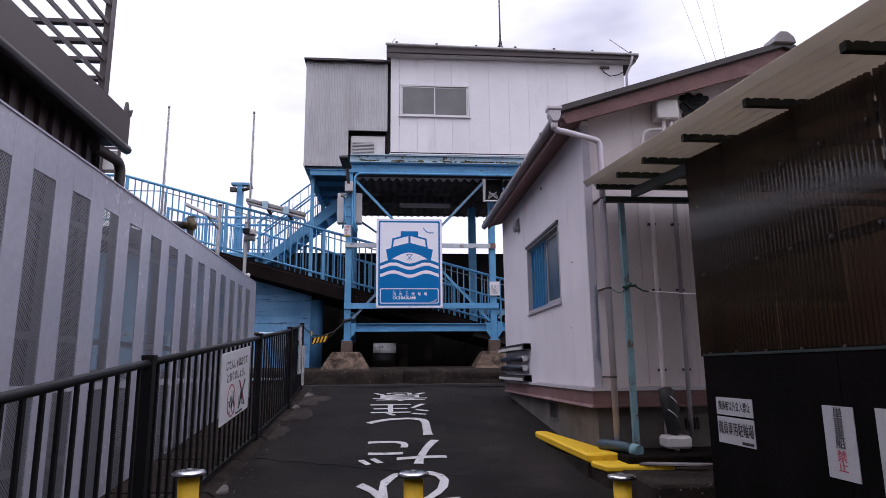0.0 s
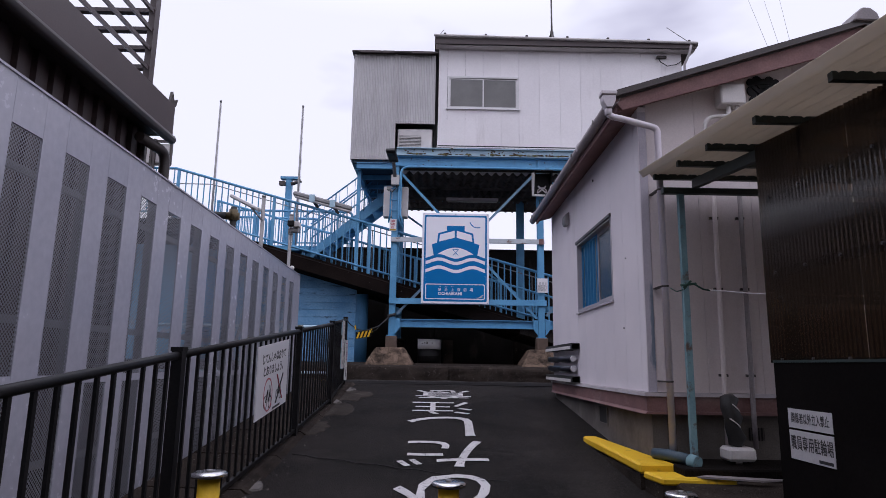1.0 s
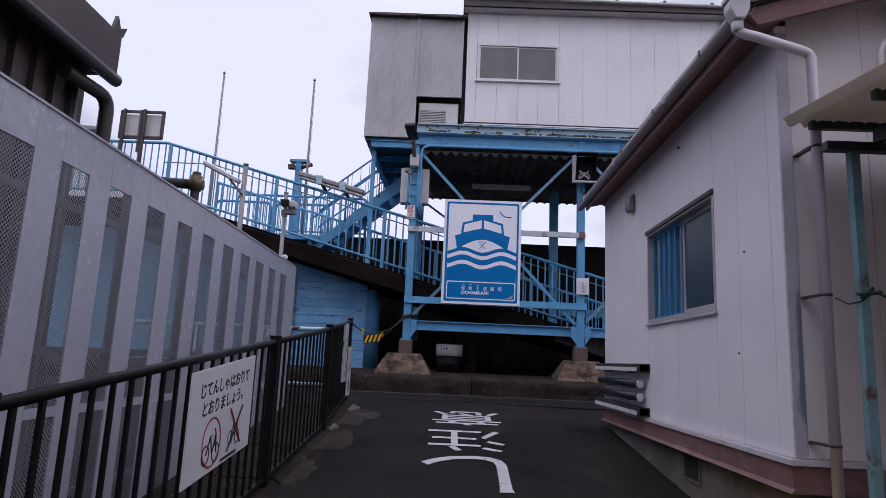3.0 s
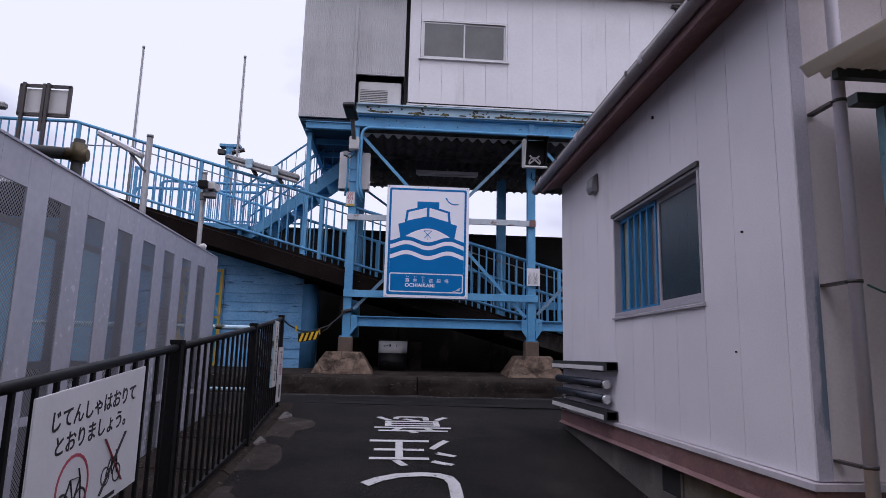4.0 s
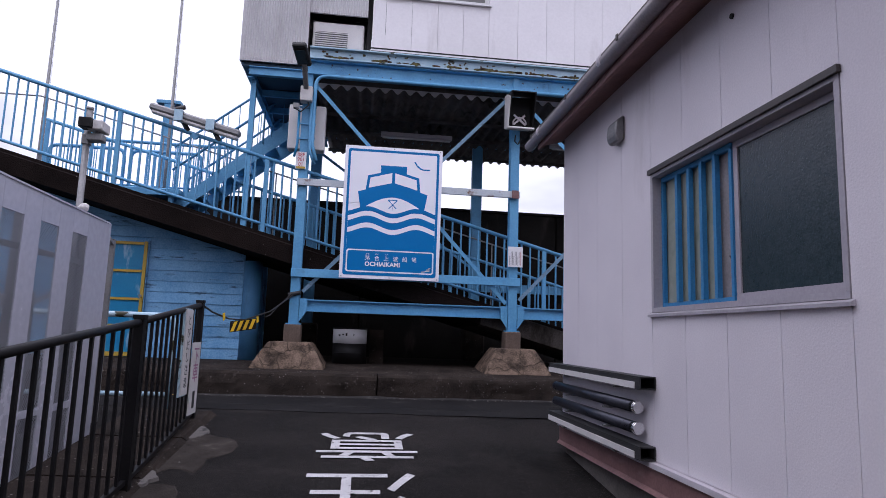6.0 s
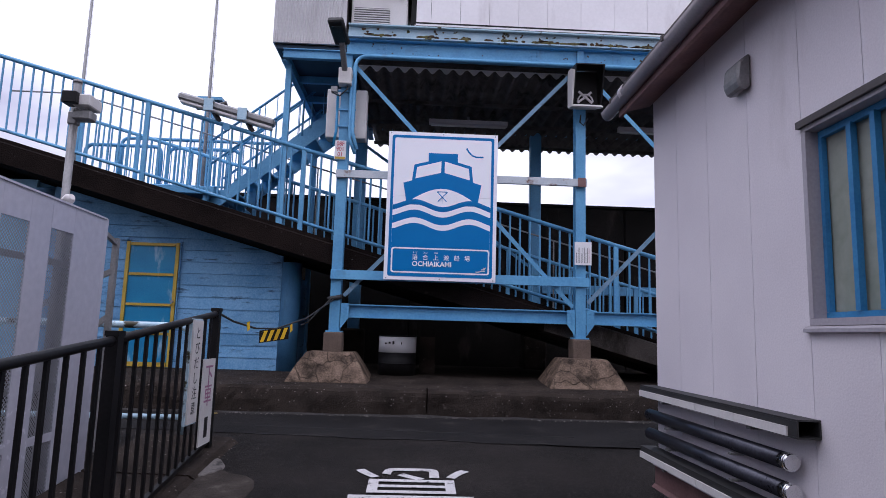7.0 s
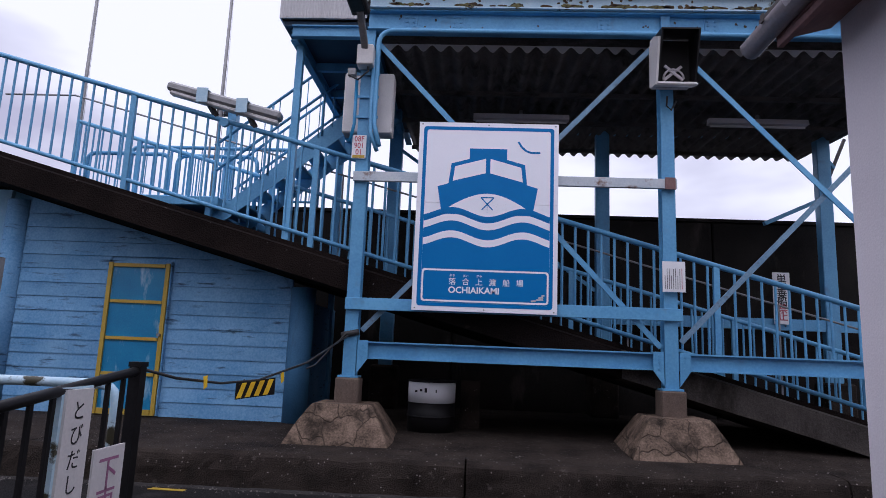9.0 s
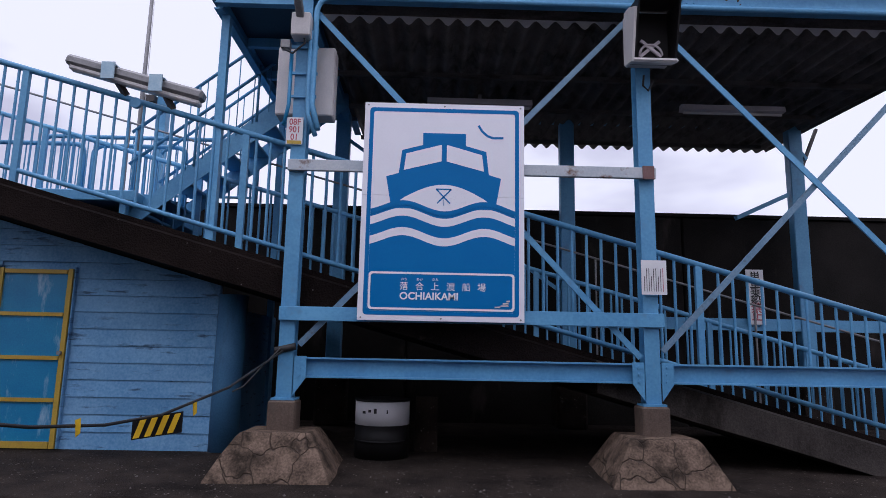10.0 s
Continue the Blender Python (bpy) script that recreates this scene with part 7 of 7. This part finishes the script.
one("base", ykerb, CONCRETE_DARKER, lambda bm: prism(bm, [(1.525, 7.19, 0.4), (1.645, 7.19, 0.4), (1.825, 5.56, 0.4), (1.565, 5.56, 0.4)], (0, 0, 0.389)))
one("return_side", ykerb, ROAD_YELLOW, lambda bm: prism(bm, [(1.58, 5.54, 0.76), (1.85, 5.54, 0.76), (2.0, 5.4, 0.76), (2.15, 5.34, 0.76), (2.12, 5.2, 0.76), (1.62, 5.26, 0.76)], (0, 0, 0.05)), bevel=0.012)
one("return_base", ykerb, CONCRETE_DARKER, lambda bm: prism(bm, [(1.59, 5.53, 0.4), (1.84, 5.53, 0.4), (2.14, 5.33, 0.4), (2.11, 5.21, 0.4), (1.63, 5.27, 0.4)], (0, 0, 0.359)))
hose = thing("drain_hose", (1.85, 5.5, 0.87), "short blue-green drain hose lying on the step", "hose")
one("hose", hose, surface("blue_green_hose", (0.025, 0.05, 0.075), (0.05, 0.085, 0.115), 0.5), lambda bm: tube(bm, [(1.76, 5.8, 0.905), (1.82, 5.68, 0.91), (1.88, 5.57, 0.905), (1.92, 5.5, 0.895)], 0.042, 12))
one("mouth", hose, TEAL_POST, lambda bm: tube(bm, [(1.92, 5.5, 0.895), (1.95, 5.44, 0.885)], 0.05, 12), "pale blue mouth")
tray = thing("tool_tray", (2.2, 5.15, 0.87), "thin dark blade leaning across the yellow kerb", "tool")
one("blade", tray, GUTTER, lambda bm: prism(bm, [(1.86, 5.24, 0.815), (1.95, 5.3, 0.815), (2.42, 5.16, 0.815), (2.25, 5.1, 0.815)], (0, 0, 0.012)))
basin = thing("hand_basin", (2.45, 5.62, 0.86), "small white basin with a wrapped dark tap", "basin")
one("bowl", basin, OFF_WHITE, lambda bm: box(bm, 2.22, 2.43, 5.52, 5.7, 0.885, 0.985), bevel=0.02)
one("stand", basin, CREAM, lambda bm: tube(bm, [(2.33, 5.61, 0.858), (2.33, 5.61, 0.886)], 0.025, 8))
one("wrapped_tap", basin, RUBBER, lambda bm: tube(bm, [(2.31, 5.62, 0.985), (2.33, 5.62, 1.05), (2.29, 5.6, 1.13), (2.31, 5.61, 1.19), (2.27, 5.6, 1.27), (2.29, 5.62, 1.34), (2.29, 5.62, 1.37)], [0.045, 0.068, 0.055, 0.07, 0.06, 0.07, 0.03], 10), "tap wrapped in black plastic")
for z in (1.16, 1.28):
    one("tape", basin, OFF_WHITE, lambda bm: tube(bm, [(2.295, 5.61, z), (2.3, 5.61, z + 0.006)], 0.072, 10))
one("saddle", basin, OFF_WHITE, lambda bm: box(bm, 2.37, 2.41, 5.701, 5.84, 0.9, 0.94))


def bollard(x, y, top):
    t = thing("bollard", (x, y, road_z(y)), "short yellow bollard with a polished steel cap", "bollard", "bollards across the lane")
    g = road_z(y)
    one("body", t, ROAD_YELLOW, lambda bm: tube(bm, [(x, y, g - 0.02), (x, y, top - 0.02)], 0.045, 16))
    one("cap", t, STEEL, lambda bm: tube(bm, [(x, y, top - 0.022), (x, y, top - 0.02), (x, y, top - 0.006), (x, y, top), (x, y, top + 0.001)], [0.05, 0.073, 0.073, 0.062, 0.02], 20), "polished steel cap")
    one("bolt", t, GALV, lambda bm: tube(bm, [(x, y, top + 0.001), (x, y, top + 0.008)], 0.012, 6))


bollard(-0.89, 3.42, 1.11)
bollard(0.1, 3.5, 1.07)
bollard(1.17, 3.71, 1.0)

# ---- road lettering, read by those coming down the lane ----


def road_char(body, y0, y1, w):
    """One character, stretched along the lane and turned to face uphill."""
    m = bpy.data.curves.new("glyph", "FONT")
    m.body, m.size, m.offset, m.resolution_u = body, 1.0, 0.0, 3
    m.extrude = 0.001
    tmp = bpy.data.objects.new("tmp", m)
    scene.collection.objects.link(tmp)
    me = bpy.data.meshes.new_from_object(tmp.evaluated_get(bpy.context.evaluated_depsgraph_get()))
    bpy.data.objects.remove(tmp)
    xs_ = [v.co.x for v in me.vertices]
    ys_ = [v.co.y for v in me.vertices]
    x0, x1, a, b = min(xs_), max(xs_), min(ys_), max(ys_)
    for v in me.vertices:
        u, t = (v.co.x - x0) / (x1 - x0), (v.co.y - a) / (b - a)
        y = y1 - t * (y1 - y0)
        v.co = (w[1] - u * (w[1] - w[0]), y, road_z(y) + 0.0075 + v.co.z)
    me.materials.append(ROAD_WHITE)
    me.name = "road_letter"
    tagged(new("road_letter", me), "worn white warning character painted on the asphalt", "road marking", "road lettering", "structure")


road_char("意", 9.68, 10.5, (-0.24, 0.56))
road_char("注", 8.5, 9.4, (-0.26, 0.51))
road_char("し", 7.3, 8.33, (-0.27, 0.46))
road_char("だ", 6.1, 7.06, (-0.28, 0.51))
road_char("び", 4.88, 5.88, (-0.3, 0.5))
road_char("と", 3.75, 4.65, (-0.25, 0.45))

crack = thing("asphalt_crack", (-0.4, 6, 0.75), "thin dark crack across the lane", "crack", kind="structure")
one("crack_line", crack, HOLE, lambda bm: [bar(bm, (-1.2 + 0.12 * k, 6.45 - 0.05 * k + 0.04 * math.sin(k * 2.2), road_z(6.45 - 0.05 * k) + 0.005), (-1.2 + 0.12 * (k + 1), 6.45 - 0.05 * (k + 1) + 0.04 * math.sin(k * 2.2 + 2.2), road_z(6.4 - 0.05 * k) + 0.005), 0.012, 0.004) for k in range(15)])


def crack_run(ahead, x0, x1, seed, w):
    """A wandering crack across the lane, near the foot of the newer strip."""
    c = thing("asphalt_crack", ((x0 + x1) / 2, 11.3 + ahead, 1.25), "thin dark crack along the joint of the asphalt", "crack", kind="structure")

    def line(bm):
        n = int((x1 - x0) / 0.07)
        at = [(x0 + (x1 - x0) * k / n, 11.35 + ahead - 0.09 * (x0 + (x1 - x0) * k / n - 0.5) + 0.05 * noise.noise(Vector(((x0 + (x1 - x0) * k / n) * 1.7, seed, 0))) + 0.03 * noise.noise(Vector(((x0 + (x1 - x0) * k / n) * 9, seed, 2)))) for k in range(n + 1)]
        for (xa, ya), (xb, yb) in zip(at, at[1:]):
            up = 0.004 if ahead < 0.05 else 0.0165 if ahead > 0.3 else 0.014
            bar(bm, (xa, ya, road_z(ya) + up), (xb, yb, road_z(yb) + up), w, 0.004)

    one("crack_line", c, HOLE, line)


crack_run(-0.01, -1.3, 2.6, 0, 0.016)
crack_run(0.36, -1.3, 1.6, 4, 0.012)

# ---- overhead wires beyond the house ----

wires = thing("overhead_wire", (12, 20, 11), "thin overhead wires crossing the sky", "wire")
for k in range(3):
    one("wire", wires, RUBBER, lambda bm: tube(bm, [(7.6, 12, 4.8 + 0.08 * k), (11.5 + 0.4 * k, 21, 12.5), (16 + 0.9 * k, 31, 21.5)], 0.006, 5))
one("pole", wires, GALV, lambda bm: tube(bm, [(7.6, 12, 1.3), (7.6, 12, 5.0)], 0.12, 10))

# ---- grit along the kerb and the fence ----


def grit():
    bm = bmesh.new()
    r = random.Random(11)
    for k in range(520):
        if k % 3:
            x, y = -3.5 + 7.5 * r.random(), 12.83 - abs(r.gauss(0, 0.09))
            z = road_z(y) + 0.014
        elif k % 2:
            x, y = -1.3 + abs(r.gauss(0, 0.09)), 3 + 8 * r.random()
            z = road_z(y) + 0.004
        else:
            x, y = -3.5 + 8 * r.random(), 12.95 + abs(r.gauss(0, 0.35))
            z = 1.533 + 0.055 * max(0, min(1, (y - 13.16) / 1.04))
        s = 0.003 + 0.01 * r.random() ** 2
        a = r.random() * 6
        top = bm.verts.new((x, y, z + s))
        base = [bm.verts.new((x + s * (1 + 0.5 * r.random()) * math.cos(a + q * 1.57), y + s * (1 + 0.5 * r.random()) * math.sin(a + q * 1.57), z - 0.004)) for q in range(4)]
        for q in range(4):
            bm.faces.new((base[q], base[(q + 1) % 4], top))
    return tagged(part("grit", bm, PATCH), "loose grit and crumbs of mortar along the kerb", "grit", kind="stuff")


grit()
